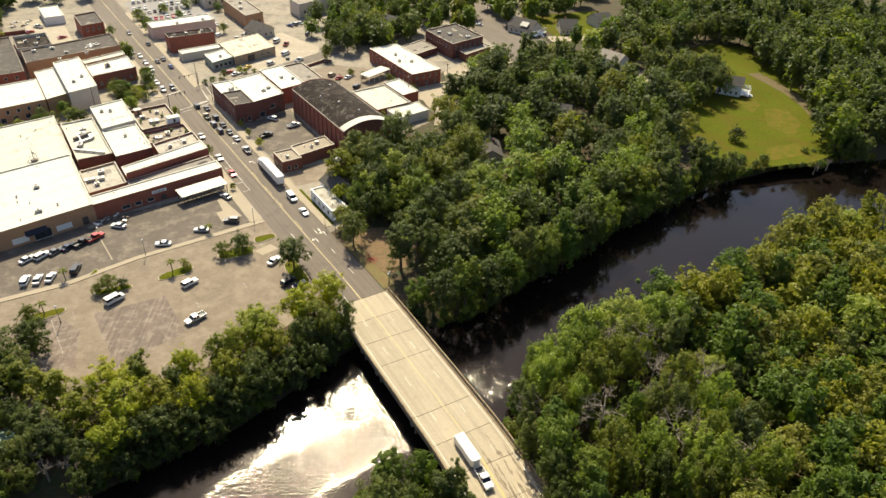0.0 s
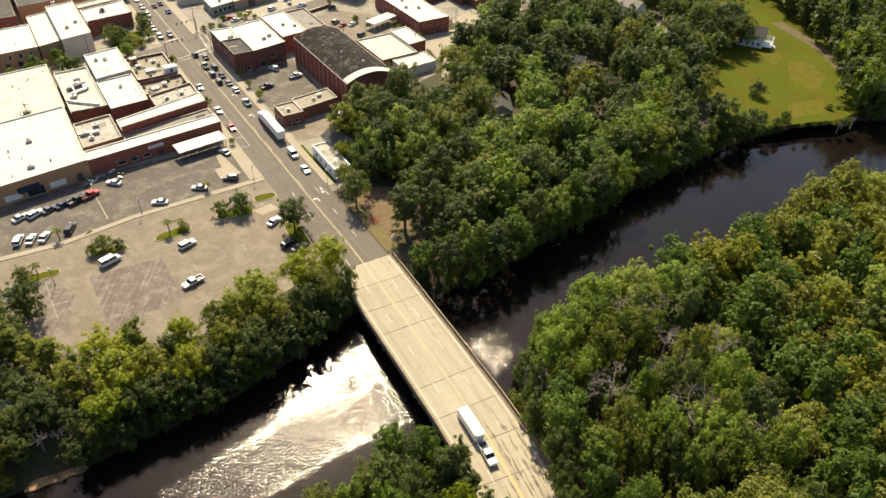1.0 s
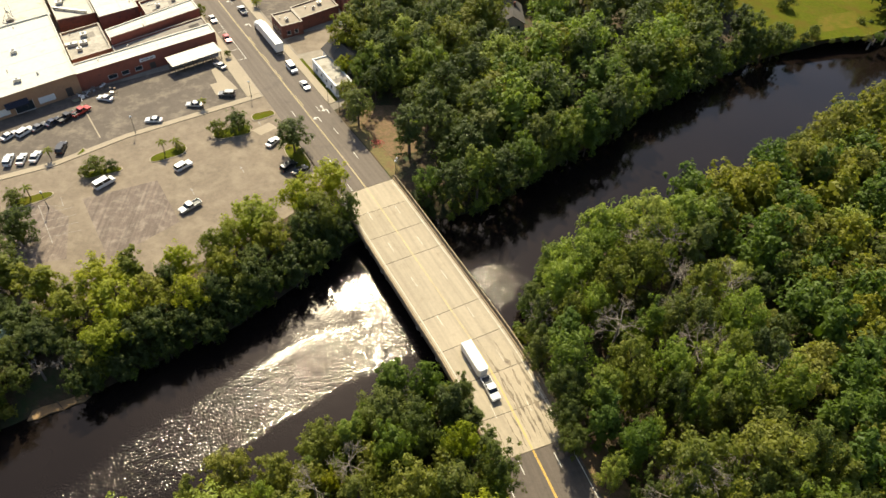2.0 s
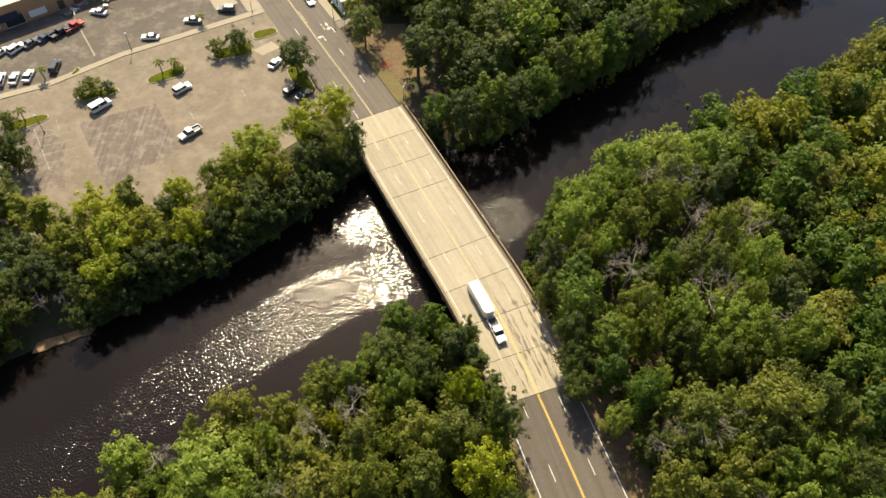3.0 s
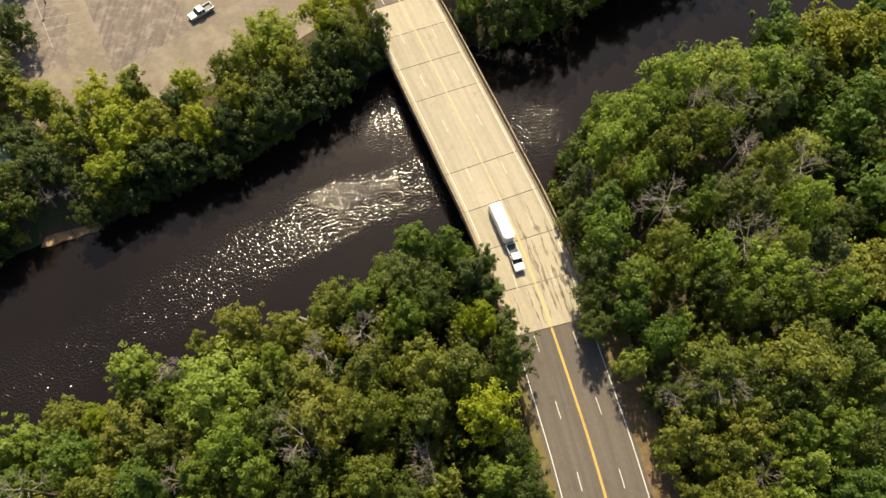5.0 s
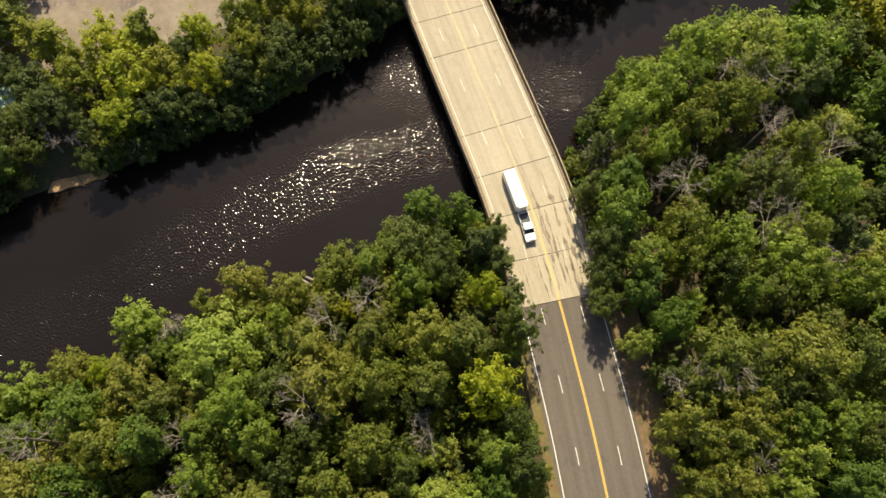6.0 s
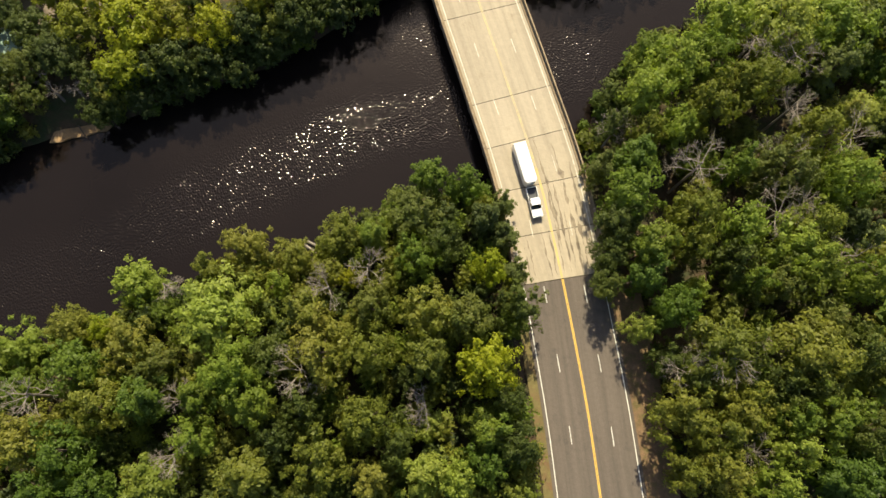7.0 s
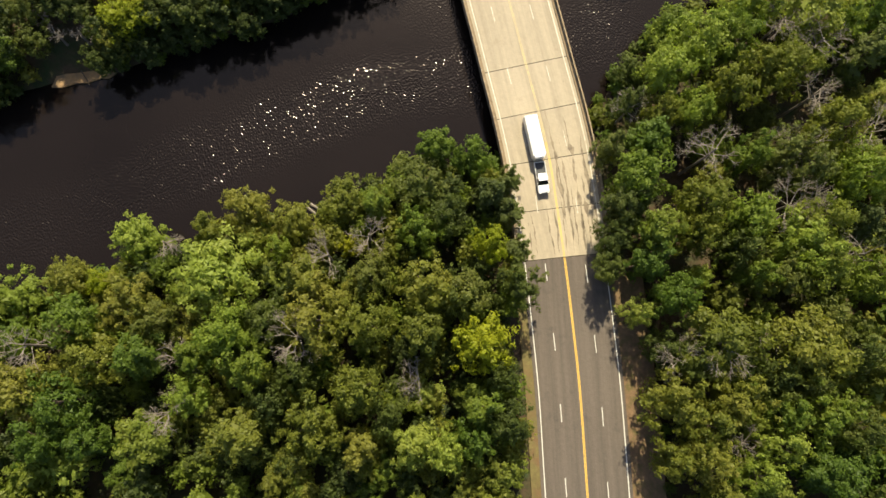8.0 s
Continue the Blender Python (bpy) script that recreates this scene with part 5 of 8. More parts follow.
def roof_mast(b, a, z, h=5.0):
    """A guyed aerial mast with a small dish on a flat roof."""
    root = thing("roof_mast", town_pose(b, a, z, 20), "dark aerial mast with stays on a flat roof", "mast")
    part("pole", tube(bmesh.new(), (0, 0, 0), (0, 0, h), 0.09, 0.05, 7), M_POLE, root)
    for i in range(3):
        k = 2.1 * i + 0.4
        part("stay", tube(bmesh.new(), (2.1 * math.cos(k), 2.1 * math.sin(k), 0.02), (0, 0, h * 0.7), 0.05, 0.04, 5), M_POLE, root)
    part("base_box", box(bmesh.new(), -0.9, 0.9, -0.7, 0.7, 0, 0.9, 0.04), M_COPING_DARK, root, "dark equipment box")
    part("dish", tube(bmesh.new(), (0.1, 0, h * 0.6), (0.45, 0, h * 0.63), 0.15, 0.5, 12), M_GALV, root, "small grey dish")


def scrap_pile(b, a, seed, size=1.6):
    """Boards, crates and a drum left in a heap beside a wall."""
    r = random.Random(seed)
    root = thing("scrap_pile", town_pose(b, a, 0.03, r.uniform(0, 90)), "heap of grey boards and crates beside a brick wall", "scrap pile", "scrap piles")
    for i in range(4):
        x, y, h = r.uniform(-size, size), r.uniform(-0.6, 0.6), r.uniform(0.35, 0.9)
        part("crate", box(bmesh.new(), x - 0.45, x + 0.45, y - 0.35, y + 0.35, 0, h, 0.02), r.choice((M_WOODPOLE, M_GALV, M_SIDING, M_COPING_DARK)), root)
    for i in range(7):
        bm = box(bmesh.new(), -1.1, 1.1, -0.09, 0.09, 0, 0.05)
        bmesh.ops.transform(bm, matrix=pose(r.uniform(-size, size), r.uniform(-1, 1), 0.05 + 0.07 * i, 0, r.uniform(-4, 4), r.uniform(0, 180)), verts=bm.verts)
        part("board", bm, r.choice((M_DEADWOOD, M_WOODPOLE, M_SIDING)), root)
    part("drum", tube(bmesh.new(), (size * 0.7, 0.5, 0), (size * 0.7, 0.5, 0.9), 0.29, 0.29, 10), M_COPING_DARK, root)


def dumpster(b, a, turn):
    root = thing("dumpster", town_pose(b, a, 0.03, turn), "dark green steel dumpster with a black lid", "dumpster", "dumpsters")
    bm = bmesh.new()
    lo = [bm.verts.new(q) for q in ((-0.85, -0.55, 0.12), (0.85, -0.55, 0.12), (0.85, 0.55, 0.12), (-0.85, 0.55, 0.12))]
    hi = [bm.verts.new(q) for q in ((-0.95, -0.75, 1.15), (0.95, -0.75, 1.15), (0.95, 0.7, 1.4), (-0.95, 0.7, 1.4))]
    bm.faces.new(lo[::-1])
    bm.faces.new(hi)
    for i in range(4):
        bm.faces.new((lo[i], lo[(i + 1) % 4], hi[(i + 1) % 4], hi[i]))
    part("bin", bm, M_GREENISH, root)
    bm = box(bmesh.new(), -0.98, 0.98, -0.76, 0.72, 0.0, 0.05)
    bmesh.ops.transform(bm, matrix=pose(0, 0, 1.29, 9.8, 0, 0), verts=bm.verts)
    part("lid", bm, M_DOOR, root, "black plastic lid")
    for x in (-0.7, 0.7):
        for y in (-0.4, 0.4):
            part("caster", tube(bmesh.new(), (x - 0.04, y, 0.06), (x + 0.04, y, 0.06), 0.06, 0.06, 8), M_POLE, root)


roof_mast(-63.9, 90.4, 5.7)
for n, (b, a) in enumerate(((-50.6, 49.4), (-47.4, 49.8), (-45.2, 46.4), (-53.4, 47.9), (-26.5, 121.9), (31.5, 148.5))):
    scrap_pile(b, a, 60 + n)
for n, (b, a) in enumerate(((-50.2, 283.4), (-46.0, 277.0), (-52.0, 276.0), (-43.5, 283.0), (-40.0, 250.0))):
    scrap_pile(b, a, 80 + n, 2.6)


def yard_wall(b0, a0, b1, a1, h=1.9):
    d = Vector((b1 - b0, a1 - a0))
    root = thing("yard_wall", town_pose(b0, a0, 0.0, math.degrees(math.atan2(d.y, d.x))), "weathered red-brick yard wall with a pale cap", "wall", "yard walls")
    part("wall", box(bmesh.new(), 0, d.length, -0.15, 0.15, 0, h), M_BRICK, root)
    part("cap", box(bmesh.new(), -0.05, d.length + 0.05, -0.2, 0.2, h, h + 0.08), M_COPING, root)
    for i in range(int(d.length / 4) + 1):
        part("pier", box(bmesh.new(), 4 * i - 0.25, 4 * i + 0.25, -0.25, -0.152, 0, h - 0.01), M_BRICK_DARK, root)


yard_wall(-60.5, 238.5, -39.0, 236.6)
yard_wall(-60.5, 262.0, -47.0, 262.5)
yard_wall(60.0, 147.5, 74.0, 152.0, 1.4)
for b, a, turn in ((-55.4, 46.6, 8), (60.5, 101.5, 10), (34.6, 66.0, 80), (-9.9, 234.0, 0), (58.0, 163.0, -30)):
    dumpster(b, a, turn)
for b0, a0, b1, a1 in ((-27, 204, -20, 207), (-26, 206.6, -21, 208.4), (-24.6, 203.4, -24.0, 209.0)):
    roof_duct(b0, a0, b1, a1, 6.0, 0.5, 0.4)
parapet_steps(-39.8, -10.3, 64.1, 6.08, 0.26, M_BRICK, 9, 0.9)
parapet_steps(-51.3, -39.8, 85.3, 4.98, 0.05, M_BRICK_DARK, 4, 0.5)
parapet_steps(-31.3, -12.4, 163.2, 5.78, 0.28, M_BRICK, 6, 0.7)
parapet_steps(-53.7, -12.2, 190.1, 6.68, 0.24, M_BRICK_TAN, 9, 1.0)
roof_duct(-51.0, 95.6, -42.0, 88.0, 4.4)
roof_duct(-49.5, 104.2, -43.0, 107.0, 4.4, 1.0, 0.9)
roof_duct(-48.6, 100.2, -43.4, 102.2, 4.4, 0.8, 0.7)
roof_duct(-47.4, 98.5, -47.6, 108.0, 4.4, 0.5, 1.0)
roof_pipe(-63.0, 119.0, -62.6, 90.5, 5.7)
roof_pipe(-66.0, 90.5, -63.8, 88.2, 5.7)
roof_pipe(-36.5, 112.5, -28.0, 114.0, 6.25)
roof_pipe(-24, 83.5, -13, 86.0, 4.8)
roof_hut(-13.6, 104.4, 4.0, 4.6, 2.8, 2.5, M_SIDING, "small white roof hut with a flat lid")
roof_hut(-23.6, 118.5, 4.0, 2.4, 2.0, 2.2, M_BRICK_TAN, "tan roof hut over a stair")
roof_hut(-23, 176, 5.35, 2.0, 2.0, 1.6, M_STUCCO, "pale roof hut over a stair")


def patio_table(b, a, z, i):
    root = thing("patio_table", town_pose(b, a, z, 37 * i), "round dark patio table on the roof terrace", "table", "patio tables")
    part("tabletop", tube(bmesh.new(), (0, 0, 0.70), (0, 0, 0.75), 0.6, 0.6, 12), M_DOOR, root)
    part("post", tube(bmesh.new(), (0, 0, 0), (0, 0, 0.7), 0.05, 0.05, 6), M_POLE, root)
    part("foot", tube(bmesh.new(), (0, 0, 0), (0, 0, 0.05), 0.3, 0.3, 10), M_POLE, root)


def planter(b, a, z, i):
    root = thing("planter_box", town_pose(b, a, z, 11 * i), "dark planter box with a green shrub", "planter", "planters")
    part("trough", box(bmesh.new(), -0.5, 0.5, -0.35, 0.35, 0, 0.55, 0.02), M_WOODPOLE, root)
    r_ = np.random.default_rng(i)
    c = np.c_[r_.normal(0, 0.35, (90, 2)), r_.uniform(0.5, 1.3, 90)]
    o = new("shrub", leaf_mesh("shrub", leaf_cards(r_, c, np.tile((0.0, 0.0, 1.0), (90, 1)), 0.32), M_LEAF))
    o.parent = root


for i, (b, a) in enumerate(((-23.2, 95.8), (-20.6, 92.6), (-17.8, 95.5), (-14.6, 93.6), (-13.0, 98.0), (-24.2, 92.2))):
    patio_table(b, a, 3.0, i)
for i, (b, a, z) in enumerate(((-25.3, 97.4, 3.0), (-24.6, 91.5, 3.0), (-16.2, 99.3, 3.0), (-11.7, 95.3, 3.0), (-21.0, 104.0, 4.0), (-16.0, 112.0, 4.0), (-24.6, 110.0, 4.0), (-18.8, 119.0, 4.0))):
    planter(b, a, z, i)
# ---------- town: west block, far rows ----------
building("store", "tall white-painted block with bulging side walls", -43.9, -32.7, 142.7, 182.8, 8.4, M_STUCCO, M_ROOF_WHITE, 0.28, 0.35, coping=M_ROOF_WHITE)
building("store", "narrow white-roofed brick block", -52.2, -44.1, 144.4, 179.4, 6.6, M_BRICK_TAN, M_ROOF_WHITE, 0.36, 0.3)
building("store", "brown-brick block with tall windows", -107.2, -52.7, 137.5, 163.5, 6.8, M_BRICK_TAN, M_ROOF_WHITE, 0.12, 0.3, open_s=fit_row(14, 54.54, 1.26, 3.65, 5.39) + fit_row(12, 54.54, 2.02, 0.52, 2.61))
building("store", "brick block with a white flat roof", -31.3, -12.4, 163.2, 180.7, 5.7, M_BRICK, M_ROOF_WHITE, 0.28, 0.35, open_s=fit_row(5, 18.89, 0.99, 1.74, 3.13))
building("store", "narrow tan block with parapet", -31.5, -12.8, 182.1, 187.9, 6.1, M_BRICK_TAN, M_ROOF_CREAM, 0.28, 0.4)
building("store", "long brick block with a dark flat roof", -53.7, -12.2, 190.1, 211.9, 6.6, M_BRICK_TAN, M_ROOF_DARK, 0.24, 0.6)
building("store", "block with a dark tar roof and high parapets", -54.8, -39.8, 213.6, 233.9, 7.1, M_STUCCO, M_ROOF_TAR, 0.04, 1.1)
building("store", "wide brick block with a grey roof", -108.6, -55.7, 180.7, 235.0, 6.3, M_BRICK, M_ROOF_DARK, 0.05, 0.5, open_s=fit_row(12, 52.49, 1.13, 3.31, 4.87))
building("store", "tall red-brick block with a dark roof", -22.9, -11.7, 236.0, 257.8, 7.8, M_BRICK, M_ROOF_DARK, 0.22, 0.6, open_s=fit_row(3, 10.84, 0.93, 4.35, 6.09))
building("store", "small shop with a white roof", -35.8, -26.0, 272.0, 294.7, 4.3, M_SIDING, M_ROOF_WHITE, 0.03, 0.3)
building("store", "small shop with a white roof", -85.4, -62.0, 248.8, 266.5, 4.3, M_BRICK, M_ROOF_WHITE, 0.03, 0.3)

# ---------- town: east side ----------
building("store", "corner brick building with a gravel front roof", 9.8, 17.7, 100.1, 115.1, 8.2, M_BRICK_DARK, M_ROOF_DARK, -0.04, 0.4, open_s=fit_row(2, 7.85, 1.37, 0.52, 2.44), open_w=fit_row(5, 14.61, 0.87, 4.52, 6.26) + fit_row(4, 14.61, 1.59, 0.43, 2.61))
building("store", "corner brick building with a white roof", 9.7, 17.4, 115.2, 128.7, 7.7, M_BRICK_DARK, M_ROOF_WHITE, -0.04, 0.3, open_w=fit_row(5, 13.05, 0.85, 4.52, 6.26))
building("store", "dark brick building with a white roof", 17.7, 32.2, 100.9, 128.4, 7.7, M_BRICK_DARK, M_ROOF_WHITE, 0.22, 0.3, open_s=[(2.53, 5.05, 0.26, 2.61, "win"), (7.58, 10.11, 2.78, 4.35, "win"), (10.95, 12.64, 0.09, 2.09, "door")])
building("store", "brick block with a white roof", 33.8, 45.3, 110.4, 136.2, 7.1, M_BRICK, M_ROOF_WHITE, 0.17, 0.3)
building("store", "brick block with a grey roof", 45.6, 55.8, 115.4, 138.6, 6.3, M_BRICK_DARK, M_ROOF_GRAVEL, 0.13, 0.5)
building("store", "low dark-brick office with a tan gravel roof", 9.9, 17.2, 51.8, 60.7, 4.4, M_BRICK_DARK, M_ROOF_TAN, 0.01, 0.35, open_s=fit_row(2, 7.24, 1.41, 0.87, 2.26), open_w=fit_row(4, 8.42, 1.25, 0.70, 2.44))
building("store", "low dark-brick office with a tan gravel roof", 17.3, 32.2, 53.9, 62.4, 4.4, M_BRICK_DARK, M_ROOF_TAN, 0.16, 0.35)
building("warehouse", "tan metal warehouse with skylight strips", 32.3, 55.5, 166.2, 190.1, 4.3, M_RUST_ROOF, M_RUST_ROOF, 0.27, 0.1, open_s=[(7.20, 11.20, 0.09, 3.31, "door"), (14.40, 16.00, 1.39, 2.44, "win"), (18.40, 20.00, 1.39, 2.44, "win")], category="warehouse")
for i in range(6):
    sk = thing("skylight", town_pose(35.0 + i * 3.6, 178.9 + i * 0.97, 4.215, 0), "long translucent skylight strip on the warehouse roof", "skylight", "skylights")
    part("strip", box(bmesh.new(), -0.55, 0.55, -10.2, 10.2, 0.004, 0.07), M_ROOF_CREAM, sk)
building("store", "low pale shop with a white roof", 12.0, 32.8, 182.9, 189.1, 3.8, M_STUCCO, M_ROOF_WHITE, 0.08, 0.3)
building("store", "small green-fronted office with a white roof", 21.1, 32.0, 164.0, 177.6, 4.0, M_GREENISH, M_ROOF_WHITE, 0.33, 0.3, open_s=fit_row(4, 10.92, 1.94, 0.70, 2.44, margin=0.6))
building("store", "red-brick block with a dark roof", 10.5, 33.1, 197.5, 205.7, 7.8, M_BRICK, M_ROOF_TAR, -0.00, 0.5)
building("store", "long faded pink block with a white roof", 8.4, 41.8, 222.3, 233.9, 6.3, M_PINK, M_ROOF_WHITE, 0.05, 0.3)
building("store", "tan-brick block with a grey roof", 57.5, 68.9, 219.3, 257.4, 7.4, M_BRICK_TAN, M_ROOF_GRAVEL, 0.31, 0.5)
building("hall", "red-brick two-storey hall with a white roof", 93.2, 109.0, 100.8, 142.0, 6.6, M_BRICK, M_ROOF_WHITE, 0.01, 0.2, open_s=fit_row(4, 15.83, 1.00, 3.83, 5.39) + fit_row(3, 15.83, 1.00, 0.87, 2.61), open_w=fit_row(10, 40.70, 0.85, 3.83, 5.39) + fit_row(9, 40.70, 0.85, 0.87, 2.61), category="hall")
building("garage", "brick garage with a worn white roof", 62.1, 78.8, 77.2, 100.3, 4.3, M_BRICK, M_ROOF_CREAM, 0.05, 0.5)
building("garage", "small brick block with a white roof", 78.9, 87.6, 84.9, 101.9, 4.9, M_BRICK, M_ROOF_WHITE, 0.14, 0.3)
building("garage", "long white garage with a white roof", 66.3, 82.1, 66.9, 76.7, 3.7, M_SIDING, M_ROOF_WHITE, 0.11, 0.2, open_s=[(8.62, 11.20, 0.09, 2.26, "garage"), (12.06, 14.65, 0.09, 2.26, "garage")])
building("hall", "dark red-brick two-storey building with a grey roof", 132.2, 153.9, 125.5, 151.5, 8.0, M_BRICK_DARK, M_ROOF_DARK, 0.17, 0.5, coping=M_COPING, open_s=fit_row(6, 21.67, 1.04, 4.70, 6.44) + fit_row(5, 21.67, 1.04, 1.22, 3.13), open_w=fit_row(8, 25.57, 0.89, 4.70, 6.44), category="hall")
building("hall", "low brick annex with a grey flat roof", 136.0, 155.2, 118.6, 125.4, 4.0, M_BRICK_DARK, M_ROOF_GRAVEL, 0.26, 0.4, open_s=fit_row(4, 19.2, 1.1, 0.9, 2.4), category="hall")
building("hall", "low block with a grey roof beside the halls", 114.8, 130.0, 132.5, 147.0, 3.2, M_BRICK_DARK, M_ROOF_GRAVEL, 0.28, 0.3, category="hall")
town_slab("drive", [(111, 98), (118, 112), (134, 118), (160, 120), (160, 108), (140, 104), (120, 97)], 0.018, M_CONC, "pale concrete drive between brick halls", "pavement")
town_slab("road_side", [(157, 100), (163, 122), (172, 166), (184, 196), (206, 240), (222, 236), (203, 190), (200, 150), (196, 122), (186, 104)], 0.03, M_ASPHALT_SHEEN, "pale worn side street among houses", "road")
town_slab("drive", [(199, 124), (212, 120), (236, 112), (240, 118), (214, 128), (202, 134)], 0.02, M_CONC, "pale concrete drive by the houses", "pavement")
town_slab("yard", [(-46, 236.5), (-28, 236), (-27, 288), (-46, 286)], 0.012, M_DIRT, "bare tan dirt yard", "yard")
town_slab("yard", [(36, 150), (66, 146), (80, 174), (72, 206), (58, 200), (57, 178), (38, 164)], 0.012, M_DIRT, "pale sandy yard beside the warehouse", "yard")
town_slab("garden_lawn", [(-28.2, 146), (-18.6, 163), (-11.4, 160), (-12.6, 150), (-20, 141.5)], 0.02, M_LAWN, "small green garden lawn beside the street", "lawn")
town_slab("drive", [(80, 61), (92, 59), (101, 72), (112, 88), (119, 98), (111, 101), (96, 104), (83, 103), (90, 86), (86, 70)], 0.016, M_CONC, "pale concrete drive behind the garages", "pavement")
town_slab("yard_lawn", [(206, 124), (262, 118), (268, 160), (214, 172)], 0.012, M_LAWN, "green grass yard round the houses", "lawn")
town_slab("yard_lawn", [(164, 102), (196, 96), (200, 118), (188, 104), (166, 108)], 0.012, M_LAWN, "green grass verge of the side street", "lawn")
for q in ((50, 76, 268, 290, 8.0), (92, 128, 226, 240, 8.0), (112, 140, 262, 276, 7.0)):
    building("store", "pale far block with a grey flat roof", *q, M_STUCCO, M_ROOF_GRAVEL, 0.25, 0.5, open_s=fit_row(6, q[1] - q[0], 1.5, 2.0, 4.0))


def theatre():
    """The hall with a barrel roof of black tar and an arched white front parapet."""
    b0, b1, a0, a1, h, rise = 35.0, 55.2, 54.0, 102.0, 9.2, 2.8
    w, d = b1 - b0, a1 - a0
    root = thing("theatre", town_pose(b0, a0), "dark red-brick theatre with a black barrel roof", "theatre", "town buildings")
    ops = [(9.0, 13.0, 0.2, 4.4, "red")]
    part("wall", wall_boxes(bmesh.new(), w, h, ops), M_BRICK_DARK, root)
    part("door", box(bmesh.new(), 9.05, 12.95, 0.1, 0.18, 0.2, 4.38), M_RED_PAINT, root, "large red stage door")
    arch = [(w * i / 24, h + rise * math.sin(math.pi * i / 24) ** 0.8) for i in range(25)]
    for y, t in ((0.0, 0.5), (d - 0.4, 0.4)):
        bm = bmesh.new()
        f0 = [bm.verts.new((x, y, z + 0.35)) for x, z in arch] + [bm.verts.new((w, y, h)), bm.verts.new((0, y, h))]
        f1 = [bm.verts.new((x, y + t, z + 0.35)) for x, z in arch] + [bm.verts.new((w, y + t, h)), bm.verts.new((0, y + t, h))]
        bm.faces.new(f0)
        bm.faces.new(f1[::-1])
        for i in range(len(f0)):
            j = (i + 1) % len(f0)
            bm.faces.new((f0[j], f0[i], f1[i], f1[j]))
        part("gable", bm, M_BRICK_DARK, root)
    bm = bmesh.new()
    for (x0, z0), (x1, z1) in zip(arch, arch[1:]):
        vs = [bm.verts.new(q) for q in ((x0, -0.15, z0 + 0.36), (x1, -0.15, z1 + 0.36), (x1, 3.6, z1 + 0.40), (x0, 3.6, z0 + 0.40), (x0, -0.15, z0 + 0.2), (x1, -0.15, z1 + 0.2))]
        bm.faces.new((vs[0], vs[1], vs[2], vs[3]))
        bm.faces.new((vs[4], vs[5], vs[1], vs[0]))
    part("front_flashing", bm, M_ROOF_WHITE, root, "white curved membrane behind the front gable")
    bm = bmesh.new()
    for (x0, z0), (x1, z1) in zip(arch, arch[1:]):
        bm.faces.new([bm.verts.new(q) for q in ((x0, 0.5, z0 + 0.2), (x1, 0.5, z1 + 0.2), (x1, d - 0.4, z1 + 0.2), (x0, d - 0.4, z0 + 0.2))])
    bmesh.ops.remove_doubles(bm, verts=bm.verts, dist=0.001)
    bmesh.ops.solidify(bm, geom=bm.faces[:], thickness=0.2)
    part("roof", bm, M_ROOF_TAR, root, "black patched barrel roof")
    for x in (0.0, w - T):
        bm = box(bmesh.new(), x, x + T, T, d - T, 0, h + 0.5)
        part("wall", bm, M_BRICK, root)
        part("coping", box(bmesh.new(), x - 0.08, x + T + 0.08, T, d - T, h + 0.5, h + 0.62), M_COPING_DARK, root)
        for i in range(12):
            y = 2.5 + i * (d - 5) / 11
            o = -0.22 if x == 0 else T
            part("pilaster", box(bmesh.new(), x + o, x + o + 0.22, y - 0.35, y + 0.35, 0, h), M_BRICK_DARK, root)
    part("wall", box(bmesh.new(), 0, w, d - T, d, 0, h), M_BRICK_DARK, root)
    part("downpipe", tube(bmesh.new(), (w + 0.1, -0.08, 0), (w + 0.1, -0.08, h), 0.08, 0.08, 6), M_SIDING, root)
    for x, y in ((5, 30), (8, 20), (11.5, 9), (13, 38)):
        roof_vent(b0 + x, a0 + y, h + rise * math.sin(math.pi * x / w) ** 0.8 + 0.2, 0.45)


theatre()


def canopy(b0, b1, a0, a1, h, skew):
    root = thing("canopy", town_pose(b0, a0, 0, math.degrees(math.atan(skew))), "white flat canopy on slim posts beside the hall", "canopy")
    w, d = (b1 - b0) * math.hypot(1, skew), a1 - a0
    part("roof", box(bmesh.new(), 0, w, 0, d, h - 0.35, h, 0.03), M_ROOF_WHITE, root)
    for i in range(5):
        for y in (0.4, d - 0.4):
            x = 0.5 + (w - 1) * i / 4
            part("post", tube(bmesh.new(), (x, y, 0), (x, y, h - 0.35), 0.12, 0.12, 8), M_SIDING, root)


canopy(78.2, 92.6, 114.5, 120.6, 3.4, 0.36)


